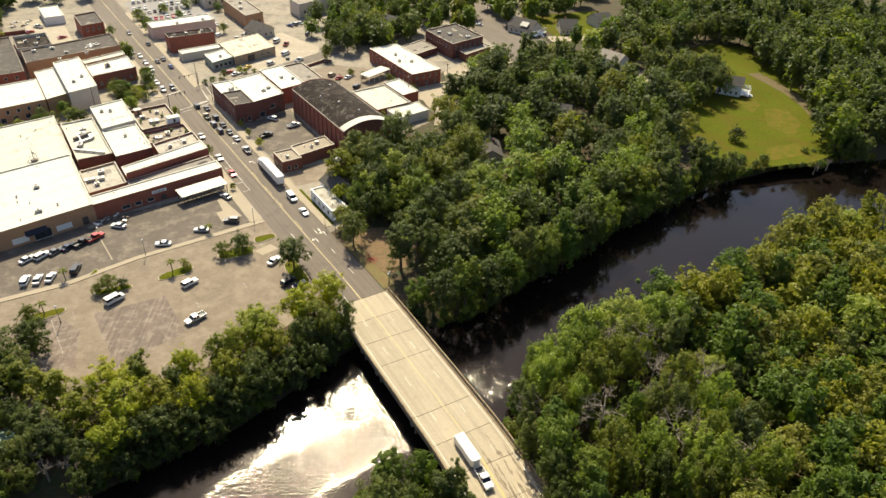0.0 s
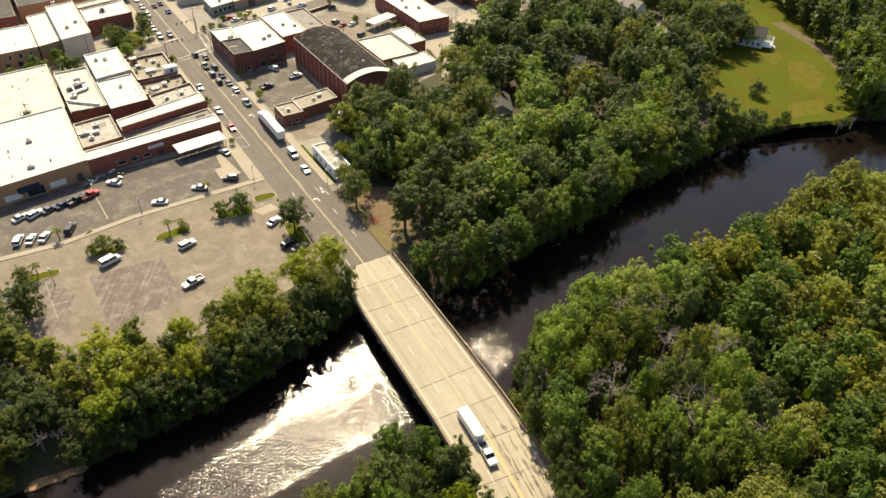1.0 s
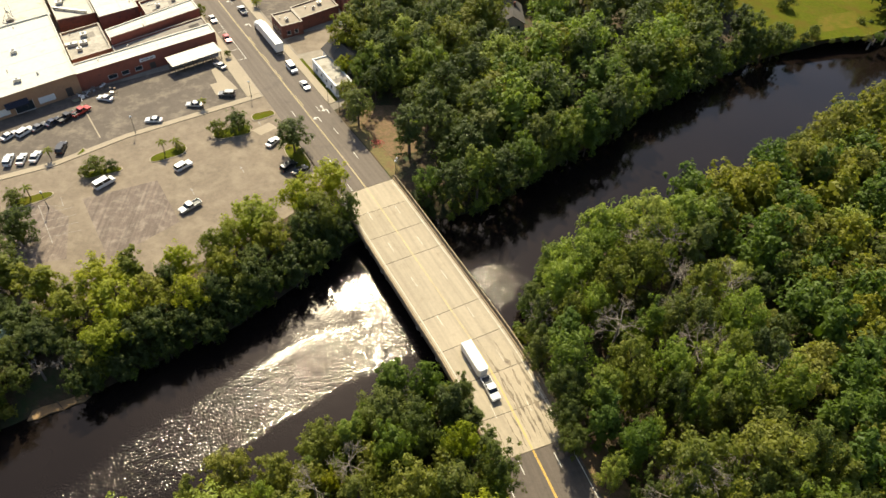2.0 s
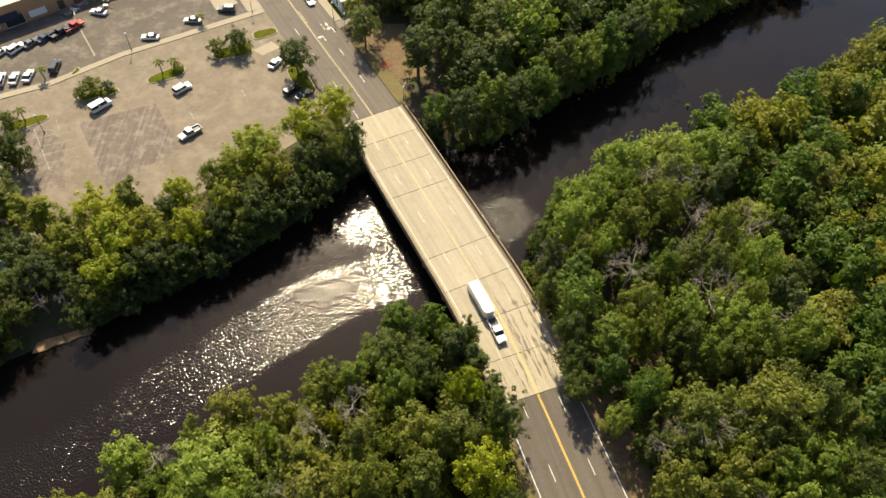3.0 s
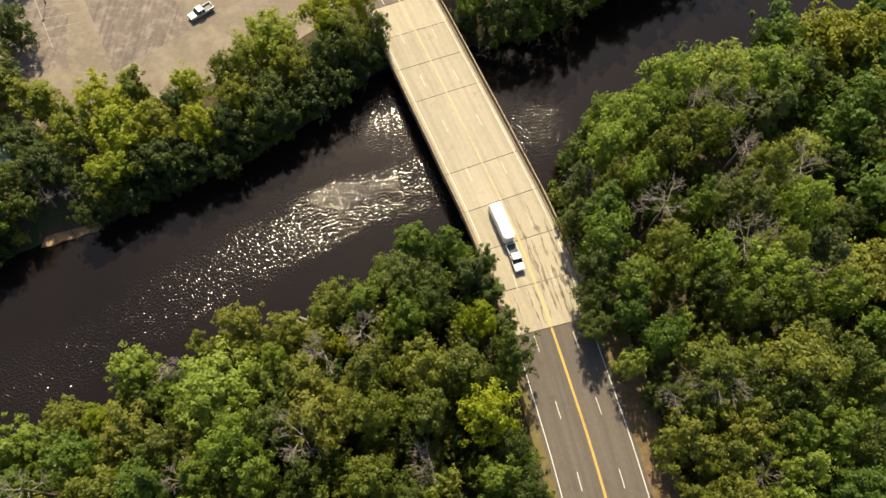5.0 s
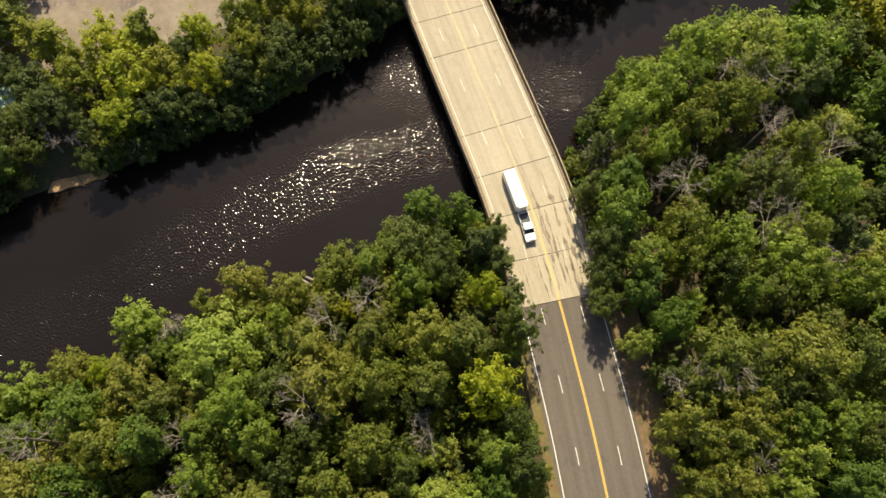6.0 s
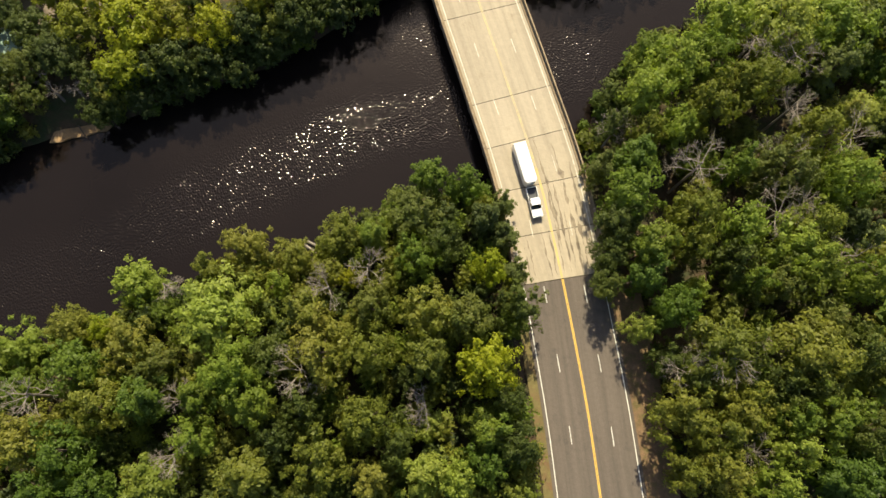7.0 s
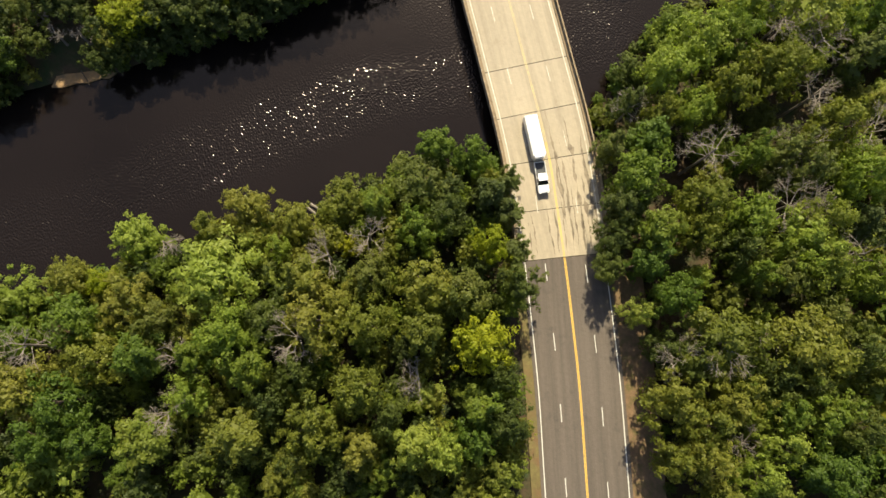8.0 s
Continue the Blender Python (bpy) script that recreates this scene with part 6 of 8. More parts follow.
def gable_house(b, a, w, d, h, turn, wall, roof, label, porch=False, chimney=True):
    root = thing("house", town_pose(b, a, 0, turn), label, "house", "houses")
    rise = w * 0.3
    for x0, x1, y0, y1 in ((-w / 2, w / 2, -d / 2, -d / 2 + 0.25), (-w / 2, w / 2, d / 2 - 0.25, d / 2), (-w / 2, -w / 2 + 0.25, -d / 2 + 0.25, d / 2 - 0.25), (w / 2 - 0.25, w / 2, -d / 2 + 0.25, d / 2 - 0.25)):
        part("wall", box(bmesh.new(), x0, x1, y0, y1, 0, h), wall, root)
    for y in (-d / 2, d / 2 - 0.25):
        bm = bmesh.new()
        tri = [(-w / 2, h), (w / 2, h), (0, h + rise)]
        f0 = [bm.verts.new((x, y, z)) for x, z in tri]
        f1 = [bm.verts.new((x, y + 0.25, z)) for x, z in tri]
        bm.faces.new(f0)
        bm.faces.new(f1[::-1])
        for i in range(3):
            bm.faces.new((f0[(i + 1) % 3], f0[i], f1[i], f1[(i + 1) % 3]))
        part("gable", bm, wall, root)
    for s in (-1, 1):
        bm = bmesh.new()
        e = 0.5
        p = [(0, h + rise + 0.05), (s * (w / 2 + e), h - rise * e / (w / 2) + 0.05)]
        lo = [bm.verts.new((x, y, z)) for x, z in p for y in (-d / 2 - e, d / 2 + e)]
        hi = [bm.verts.new((x, y, z + 0.16)) for x, z in p for y in (-d / 2 - e, d / 2 + e)]
        for f in ((hi[0], hi[1], hi[3], hi[2]), (lo[2], lo[3], lo[1], lo[0]), (lo[0], hi[0], hi[2], lo[2]), (lo[3], hi[3], hi[1], lo[1]), (lo[2], hi[2], hi[3], lo[3])):
            bm.faces.new(f)
        bmesh.ops.recalc_face_normals(bm, faces=bm.faces)
        part("roof", bm, roof, root)
    for i in range(3):
        x = -w * 0.3 + w * 0.3 * i
        wn_ = part("window", box(bmesh.new(), x - 0.55, x + 0.55, -d / 2 - 0.05, -d / 2, 0.9, 2.4), M_FRAME, root)
        part("pane", box(bmesh.new(), x - 0.46, x + 0.46, -d / 2 - 0.07, -d / 2 - 0.052, 1.0, 2.3), M_PANE, wn_)
    for i in range(4):
        y = -d * 0.33 + d * 0.22 * i
        wn_ = part("window", box(bmesh.new(), -w / 2 - 0.05, -w / 2, y - 0.5, y + 0.5, 0.9, 2.4), M_FRAME, root)
        part("pane", box(bmesh.new(), -w / 2 - 0.07, -w / 2 - 0.052, y - 0.42, y + 0.42, 1.0, 2.3), M_PANE, wn_)
    if chimney:
        part("chimney", box(bmesh.new(), w * 0.12, w * 0.12 + 0.7, d * 0.1, d * 0.1 + 0.7, h, h + rise + 0.9), M_BRICK_DARK, root)
    if porch:
        part("deck", box(bmesh.new(), -w / 2, w / 2, -d / 2 - 4, -d / 2 - 0.01, 1.0, 1.2), M_SIDING, root, "white-painted raised deck")
        for i in range(6):
            x = -w / 2 + 0.1 + (w - 0.2) * i / 5
            part("post", box(bmesh.new(), x - 0.07, x + 0.07, -d / 2 - 3.95, -d / 2 - 3.81, 0, 3.3), M_SIDING, root)
            part("pergola_beam", box(bmesh.new(), x - 0.05, x + 0.05, -d / 2 - 4.3, -d / 2 - 0.02, 3.32, 3.5), M_SIDING, root)
        for y in (-3.9, -2.0):
            part("pergola_beam", box(bmesh.new(), -w / 2 - 0.3, w / 2 + 0.3, -d / 2 + y, -d / 2 + y + 0.12, 3.16, 3.3), M_SIDING, root)
        part("rail", box(bmesh.new(), -w / 2, w / 2, -d / 2 - 3.93, -d / 2 - 3.83, 2.0, 2.1), M_SIDING, root)
        for i in range(6):
            part("step", box(bmesh.new(), -1.2, 1.2, -d / 2 - 4.3 - 0.3 * i, -d / 2 - 4.0 - 0.3 * i, 0, 1.0 - 0.17 * i), M_SIDING, root)
    return root


building("shop", "low white-boarded shop with a pale grey flat roof", 10.9, 16.4, 14.0, 30.5, 3.6, M_SIDING, M_ROOF_PATCHED, 0.0, 0.3, open_s=[(1.0, 2.2, 0.1, 2.2, "door"), (3.0, 4.6, 0.9, 2.2, "win")], open_w=fit_row(4, 15.9, 1.2, 0.9, 2.2), coping=M_SIDING, category="shop")
gable_house(20.6, 28.5, 8.4, 11, 4.2, 4, M_SIDING, M_SHINGLE, "white house with a dark gable roof behind the shop", chimney=False)
# ---------- vehicles ----------
M_TYRE = gloss("tyre_rubber", (0.02, 0.02, 0.02), 0.85)
M_RIM = gloss("steel_rim", (0.45, 0.45, 0.45), 0.35, 0.9)
M_CARGLASS = gloss("car_glass", (0.012, 0.014, 0.016), 0.05)
M_LAMP = gloss("headlamp_lens", (0.75, 0.75, 0.72), 0.1)
M_TAIL = gloss("tail_lamp_red", (0.35, 0.02, 0.02), 0.2)
M_TRIM = gloss("dark_trim", (0.03, 0.03, 0.03), 0.5)
PAINT = {k: gloss(f"{k}_car_paint", c, 0.28, 0.0 if k == "white" else 0.2, 0.6) for k, c in dict(white=(0.72, 0.71, 0.68), black=(0.018, 0.018, 0.02), grey=(0.12, 0.12, 0.125), silver=(0.42, 0.42, 0.41), red=(0.38, 0.02, 0.018), blue=(0.03, 0.06, 0.2), tan=(0.35, 0.29, 0.2), yellow=(0.6, 0.4, 0.03), navy=(0.02, 0.03, 0.06)).items()}
# side outlines (y forward, z up): lower body, glass house
SHAPES = {
    "sedan": dict(l=4.7, w=1.8, body=[(-2.35, 0.35), (2.3, 0.32), (2.35, 0.62), (2.2, 0.78), (0.95, 0.92), (-1.5, 0.95), (-2.3, 0.92), (-2.36, 0.6)], glass=[(1.0, 0.92), (0.25, 1.4), (-0.95, 1.42), (-1.75, 0.95)], inset=0.2),
    "suv": dict(l=4.8, w=1.9, body=[(-2.4, 0.4), (2.35, 0.38), (2.4, 0.8), (2.25, 0.98), (1.05, 1.08), (-2.3, 1.1), (-2.42, 0.7)], glass=[(1.1, 1.08), (0.45, 1.66), (-2.0, 1.7), (-2.32, 1.1)], inset=0.16),
    "pickup": dict(l=5.7, w=1.95, body=[(-2.85, 0.5), (2.8, 0.45), (2.85, 0.9), (2.7, 1.08), (1.35, 1.16), (-0.75, 1.16), (-0.76, 0.72), (-2.8, 0.72), (-2.86, 0.68)], glass=[(1.4, 1.16), (0.75, 1.8), (-0.5, 1.82), (-0.72, 1.16)], inset=0.17),
    "van": dict(l=5.4, w=2.0, body=[(-2.7, 0.4), (2.65, 0.38), (2.7, 0.85), (2.45, 1.08), (1.75, 1.2), (-2.65, 1.25), (-2.72, 0.7)], glass=[(1.8, 1.2), (1.05, 2.0), (-2.5, 2.06), (-2.66, 1.25)], inset=0.12),
}
CAR_CACHE = {}


def car_parts(kind, colour):
    sh = SHAPES[kind]
    w = sh["w"] / 2
    out = []

    def keep(name, bm, mt, parent=None, at=None, label=""):
        me = bpy.data.meshes.new(name)
        bm.to_mesh(me)
        bm.free()
        me.materials.append(mt)
        out.append((name, me, parent, at or (0, 0, 0), label))
        return len(out) - 1

    bm = bmesh.new()
    a = [bm.verts.new((-w, y, z)) for y, z in sh["body"]]
    b = [bm.verts.new((w, y, z)) for y, z in sh["body"]]
    n = len(a)
    bm.faces.new(a)
    bm.faces.new(b[::-1])
    for i in range(n):
        bm.faces.new((a[(i + 1) % n], a[i], b[i], b[(i + 1) % n]))
    bmesh.ops.recalc_face_normals(bm, faces=bm.faces)
    bmesh.ops.bevel(bm, geom=bm.edges[:], offset=0.07, segments=2, affect="EDGES")
    keep("body", bm, PAINT[colour])
    if kind == "pickup":
        keep("cargo_bed", box(box(box(bmesh.new(), -w, -w + 0.1, -2.82, -0.78, 0.72, 1.14), w - 0.1, w, -2.82, -0.78, 0.72, 1.14), -w + 0.1, w - 0.1, -2.86, -2.76, 0.72, 1.14), PAINT[colour])
        keep("bed_floor", box(bmesh.new(), -w + 0.1, w - 0.1, -2.76, -0.78, 0.72, 0.76), M_TRIM)
    g, t = sh["glass"], sh["inset"]
    bm = bmesh.new()
    lo = [(-w + 0.05, g[3][0], g[3][1]), (w - 0.05, g[3][0], g[3][1]), (w - 0.05, g[0][0], g[0][1]), (-w + 0.05, g[0][0], g[0][1])]
    hi = [(-w + t, g[2][0], g[2][1]), (w - t, g[2][0], g[2][1]), (w - t, g[1][0], g[1][1]), (-w + t, g[1][0], g[1][1])]
    lv, hv = [bm.verts.new(q) for q in lo], [bm.verts.new(q) for q in hi]
    for i in range(4):
        j = (i + 1) % 4
        bm.faces.new((lv[i], lv[j], hv[j], hv[i]))
    bm.faces.new(hv)
    bm.faces.new(lv[::-1])
    keep("glasshouse", bm, M_CARGLASS, label="dark car glass")
    bm = bmesh.new()
    prism(bm, [(-w + t - 0.02, g[2][0] - 0.05), (w - t + 0.02, g[2][0] - 0.05), (w - t + 0.02, g[1][0] + 0.05), (-w + t - 0.02, g[1][0] + 0.05)], g[2][1] - 0.02, g[2][1] + 0.06)
    bmesh.ops.bevel(bm, geom=bm.edges[:], offset=0.03, segments=1, affect="EDGES")
    keep("roof", bm, PAINT[colour])
    for s in (-1, 1):
        k = [(x, y, z) for (x, y, z) in (lo[0], lo[3], hi[3], hi[0])]
        bm = bmesh.new()
        for q in (0.42, 0.5):
            y = g[2][0] * q + g[1][0] * (1 - q)
            box(bm, *sorted((s * (w - 0.045), s * (w - t + 0.0))), y - 0.05, y + 0.05, g[0][1], g[1][1])
        keep("door_pillar", bm, PAINT[colour])
    yf, yb = sh["l"] / 2 - 0.95, -sh["l"] / 2 + 0.95
    for x in (-w + 0.02, w - 0.02):
        for y in (yf, yb):
            s = 1 if x > 0 else -1
            i = keep("wheel", tube(bmesh.new(), (x - s * 0.22, y, 0.34), (x, y, 0.34), 0.34, 0.34, 14), M_TYRE)
            keep("rim", tube(bmesh.new(), (x, y, 0.34), (x + s * 0.015, y, 0.34), 0.21, 0.2, 10), M_RIM, i)
    zf = sh["body"][2][1]
    for s in (-1, 1):
        keep("headlight", box(bmesh.new(), *sorted((s * (w - 0.5), s * (w - 0.1))), sh["l"] / 2 - 0.12, sh["l"] / 2 + 0.01, zf - 0.02, zf + 0.1), M_LAMP)
        keep("tail_light", box(bmesh.new(), *sorted((s * (w - 0.35), s * (w - 0.08))), -sh["l"] / 2 - 0.02, -sh["l"] / 2 + 0.08, 0.62, 0.88), M_TAIL)
        keep("mirror", box(bmesh.new(), *sorted((s * w, s * (w + 0.16))), g[0][0] - 0.35, g[0][0] - 0.22, g[0][1] + 0.02, g[0][1] + 0.16), PAINT[colour])
    return out


KIND_WORD = {"sedan": "sedan car", "suv": "sport utility car", "pickup": "pickup truck", "van": "panel van"}


def vehicle(kind, colour, m, where, group=""):
    if (kind, colour) not in CAR_CACHE:
        CAR_CACHE[(kind, colour)] = car_parts(kind, colour)
    root = thing({"sedan": "car", "suv": "car", "pickup": "pickup_truck", "van": "van"}[kind], m, f"{colour} {KIND_WORD[kind]} {where}", "van" if kind == "van" else "pickup" if kind == "pickup" else "car", group)
    made = []
    for name, me, parent, at, label in CAR_CACHE[(kind, colour)]:
        o = new(name, me)
        o.parent = root if parent is None else made[parent]
        if label:
            o["label"] = label
        made.append(o)
    return root


LOT_Z, LOT2_Z, ROAD_Z = 0.0, 0.022, 0.022
for b, a, k, c, r in ((-74.1, 37.5, "sedan", "white", -62), (-70.3, 37.3, "suv", "white", -60), (-66.6, 37.9, "sedan", "grey", -60), (-63.0, 38.5, "sedan", "navy", -58), (-59.2, 38.9, "pickup", "black", -60), (-55.4, 39.8, "pickup", "red", -62)):
    vehicle(k, c, town_pose(b, a, LOT2_Z, r), "parked in the old lot", "cars parked in the old lot")
for b, a, k, c, r in ((-75.9, 26.6, "suv", "white", -22), (-73.0, 25.6, "sedan", "white", -24), (-69.8, 25.0, "sedan", "white", -30), (-63.3, 25.6, "suv", "black", -28), (-48.0, 43.4, "sedan", "white", 48), (-38.9, 26.6, "sedan", "white", 62), (-26.8, 28.6, "sedan", "silver", 60), (-17.0, 29.2, "suv", "grey", 62), (-13.6, 45.0, "sedan", "silver", 20)):
    vehicle(k, c, town_pose(b, a, LOT2_Z, r), "parked beside the sidewalk", "cars parked in the old lot")
for b, a, k, c, r in ((-57.0, 6.0, "van", "white", -70), (-37.9, 3.2, "suv", "white", -72), (-41.1, -12.7, "pickup", "silver", 106), (-13.8, 1.8, "sedan", "white", -60), (-14.2, -9.9, "suv", "black", -70), (-12.2, -12.8, "sedan", "black", -70)):
    vehicle(k, c, town_pose(b, a, LOT_Z, r), "standing in the parking lot", "cars in the parking lot")
for b, a, k, c, r in ((5.1, 33.3, "van", "white", 180), (4.9, 22.8, "sedan", "white", 180), (4.6, 74.6, "pickup", "silver", 0), (4.7, 86.4, "sedan", "white", 0), (4.3, 93.3, "sedan", "grey", 0), (4.3, 101.1, "sedan", "black", 0), (1.4, 96.0, "suv", "black", 0), (1.2, 103.4, "suv", "grey", 0), (4.0, 109.4, "suv", "black", 0), (1.2, 112.0, "pickup", "tan", 0), (3.9, 120.4, "sedan", "grey", 0), (0.9, 124.5, "suv", "black", 0),
                      (0.9, 187.4, "sedan", "grey", 0), (-4.4, 198.9, "sedan", "white", 180), (-4.4, 188.1, "sedan", "silver", 180), (-4.4, 177.0, "suv", "white", 180), (-2.2, 149.7, "suv", "grey", 180), (-0.6, 238.1, "sedan", "grey", 180), (3.7, 215.8, "sedan", "black", 0), (4.2, 189.4, "sedan", "grey", 0), (4.6, 177.4, "sedan", "blue", 0)):
    vehicle(k, c, town_pose(b, a, ROAD_Z, r), "on the main street", "cars on the main street")
for b, a, k, c in ((-6.2, 59.4, "sedan", "red"), (-6.3, 94.7, "sedan", "silver"), (-6.2, 73.5, "sedan", "white"), (-6.5, 159.6, "sedan", "white"), (-6.4, 149.4, "suv", "silver"), (-6.3, 216.8, "sedan", "white"), (-6.4, 168.0, "sedan", "silver"), (-6.4, 206.0, "sedan", "grey")):
    vehicle(k, c, town_pose(b, a, ROAD_Z, 180), "parked at the kerb", "cars on the main street")
for b, a, k, c, r in ((24.0, 97.6, "suv", "white", 30), (28.9, 87.2, "pickup", "white", -80), (15.8, 83.6, "pickup", "black", -75), (31.5, 54.3 - 3.6, "sedan", "white", 40), (26.2, 157.6, "sedan", "red", -70), (28.2, 154.0, "sedan", "white", -70), (68.8, 127.1, "sedan", "red", -60), (71.0, 113.2, "suv", "black", -60), (48, 160, "suv", "white", -60), (60, 170, "van", "white", -60), (47, 205, "sedan", "silver", 0), (52, 209, "sedan", "white", 0), (40, 214, "suv", "white", -60), (36.5, 160.4, "sedan", "yellow", -50), (-45, 262, "sedan", "red", -60), (60, 140, "sedan", "grey", -60), (74, 150, "sedan", "black", -60), (63.6, 190.9, "van", "white", -50), (80.7, 214, "sedan", "blue", 20), (84.0, 215, "suv", "silver", 20), (87.6, 216, "sedan", "white", 20), (83.3, 195.3, "suv", "grey", -40), (39.6, 187.5 + 8, "pickup", "silver", -60), (45, 227.7 + 6, "sedan", "white", 0), (49, 229, "sedan", "silver", 0), (185, 120, "suv", "white", -70), (179.5, 167.6, "sedan", "white", 20), (-32, 245.8, "sedan", "red", -70), (66, 184, "pickup", "red", -40), (62, 158, "pickup", "white", -60), (73, 126, "sedan", "white", -60), (117, 150, "suv", "white", 20), (121, 152, "sedan", "red", 20), (67.5, 132, "suv", "tan", -60), (-40, 270, "pickup", "white", 40)):
    vehicle(k, c, town_pose(b, a, 0.004, r), "parked in a town yard", "cars parked in town yards")
rng = np.random.default_rng(9)
for row, a in enumerate((247, 257, 272, 282, 297)):
    for i in range(10):
        if rng.random() < 0.2:
            continue
        vehicle(["sedan", "suv", "sedan", "pickup"][int(rng.integers(4))], ["white", "grey", "black", "silver", "white", "grey", "red"][int(rng.integers(7))], town_pose(12 + i * 3.3, a + i * 0.6, 0.004, -8 + 180 * (row % 2)), "parked in the far lot", "cars in the far lot")


def semi_truck():
    root = thing("semi_truck", town_pose(5.4, 42.9, ROAD_Z, 0), "white box semi-trailer truck waiting on the street", "truck")
    part("trailer_box", box(bmesh.new(), -1.27, 1.27, 0, 15.2, 1.15, 4.05, 0.05), PAINT["white"], root, "white box trailer")
    for x in (-0.62, 0.62):
        part("rear_door", box(bmesh.new(), x - 0.58, x + 0.58, -0.05, -0.005, 1.25, 3.95), PAINT["white"], root)
    part("chassis", box(bmesh.new(), -0.5, 0.5, 0.3, 15.0, 0.85, 1.14), M_TRIM, root)
    part("cab", box(bmesh.new(), -1.2, 1.2, 16.2, 18.4, 0.7, 3.2, 0.12), PAINT["white"], root)
    part("hood", box(bmesh.new(), -1.0, 1.0, 18.4, 20.0, 0.7, 1.9, 0.12), PAINT["white"], root)
    part("windscreen", box(bmesh.new(), -1.05, 1.05, 18.41, 18.46, 2.0, 2.95), M_CARGLASS, root)
    part("tractor_frame", box(bmesh.new(), -0.45, 0.45, 14.0, 19.6, 0.6, 0.84), M_TRIM, root)
    for y in (1.6, 2.8, 14.2, 15.4, 19.0):
        for x in (-1.22, 0.82):
            wh = part("wheel", tube(bmesh.new(), (x, y, 0.5), (x + 0.4, y, 0.5), 0.5, 0.5, 14), M_TYRE, root)
            part("rim", tube(bmesh.new(), (x - 0.01, y, 0.5), (x + 0.41, y, 0.5), 0.26, 0.26, 10), M_RIM, wh)
    part("bumper_bar", box(bmesh.new(), -1.2, 1.2, -0.1, -0.02, 0.5, 0.65), M_GALV, root)


semi_truck()


def truck_and_trailer():
    """The white pickup that draws a covered trailer over the bridge."""
    s = station(12.2, 97.2)
    m = Matrix.Translation(on_road(s - 2.6, -2.15, 0.015)) @ pose(0, 0, 0, 0, 0, heading(s - 2.6) + 180)
    vehicle("pickup", "white", m, "towing a trailer over the bridge")
    m = Matrix.Translation(on_road(s + 4.6, -2.2, 0.015)) @ pose(0, 0, 0, 0, 0, heading(s + 4.6) + 180)
    root = thing("cargo_trailer", m, "long white enclosed trailer hitched to a pickup", "trailer")
    bm = prism(bmesh.new(), [(-1.15, -4.0), (1.15, -4.0), (1.15, 3.3), (0.75, 3.9), (-0.75, 3.9), (-1.15, 3.3)], 0.55, 2.55)
    bmesh.ops.bevel(bm, geom=[e for e in bm.edges if all(v.co.z > 2 for v in e.verts)], offset=0.12, segments=2, affect="EDGES")
    part("box", bm, PAINT["white"], root, "white trailer box")
    part("drawbar", box(bmesh.new(), -0.08, 0.08, 3.8, 4.7, 0.5, 0.6), M_TRIM, root)
    part("lower_trim", box(bmesh.new(), -1.17, 1.17, -4.02, 3.28, 0.5, 0.72), M_GALV, root)
    for x in (-1.2, 0.98):
        part("fender", box(bmesh.new(), x, x + 0.22, -1.7, 0.7, 0.72, 0.86), M_GALV, root)
        for y in (-1.05, 0.05):
            wh = part("wheel", tube(bmesh.new(), (x, y, 0.36), (x + 0.22, y, 0.36), 0.36, 0.36, 14), M_TYRE, root)
            part("rim", tube(bmesh.new(), (x - 0.01, y, 0.36), (x + 0.23, y, 0.36), 0.2, 0.2, 10), M_RIM, wh)
    for x in (-1.0, 0.85):
        part("tail_light", box(bmesh.new(), x, x + 0.15, -4.03, -4.0, 0.9, 1.1), M_TAIL, root)


truck_and_trailer()


# ---------- street furniture ----------
def lamp_post(m, h=5.5, label="dark lamp post with a white globe"):
    root = thing("street_lamp", m, label, "street lamp", "lamp posts")
    part("pole", tube(tube(bmesh.new(), (0, 0, 0), (0, 0, 0.9), 0.16, 0.1, 10), (0, 0, 0.9), (0, 0, h - 0.5), 0.075, 0.055, 8), M_POLE, root)
    bm = bmesh.new()
    bmesh.ops.create_uvsphere(bm, u_segments=12, v_segments=8, radius=0.3, matrix=Matrix.Translation((0, 0, h - 0.25)))
    part("globe", bm, PAINT["white"], root, "white glass globe", True)
    part("collar", tube(bmesh.new(), (0, 0, h - 0.62), (0, 0, h - 0.5), 0.14, 0.2, 8), M_POLE, root)


for b, a in ((-44.7, 23.9), (-11.1, 25.2), (7.6, 12.4), (-70.7, 3.6), (8.4, 6.5)):
    lamp_post(town_pose(b, a, 0.0), 5.6)
lamp_post(Matrix.Translation(on_road(S_NORTH + 1.5, 9.4, -0.1)), 4.6)
lamp_post(Matrix.Translation(on_road(S_NORTH + 2.4, 10.3, -0.1)), 4.4)


def signal_mast(b, a, turn, arm):
    root = thing("traffic_signal", town_pose(b, a, 0.1, turn), "dark traffic signal mast arm with hanging heads", "traffic signal", "traffic signals")
    part("pole", tube(bmesh.new(), (0, 0, 0), (0, 0, 6.6), 0.16, 0.12, 10), M_POLE, root)
    part("arm", tube(bmesh.new(), (0, 0, 6.2), (arm, 0, 6.5), 0.1, 0.06, 8), M_POLE, root)
    for k in (0.45, 0.7, 0.97):
        head = part("signal_head", box(bmesh.new(), arm * k - 0.18, arm * k + 0.18, -0.2, 0.12, 5.45, 6.45, 0.03), M_POLE, root)
        for i, c in enumerate((M_TAIL, PAINT["yellow"], PAINT["blue"])):
            part("lens", tube(bmesh.new(), (arm * k, -0.2, 6.25 - i * 0.31), (arm * k, -0.24, 6.25 - i * 0.31), 0.11, 0.11, 10), c, head)


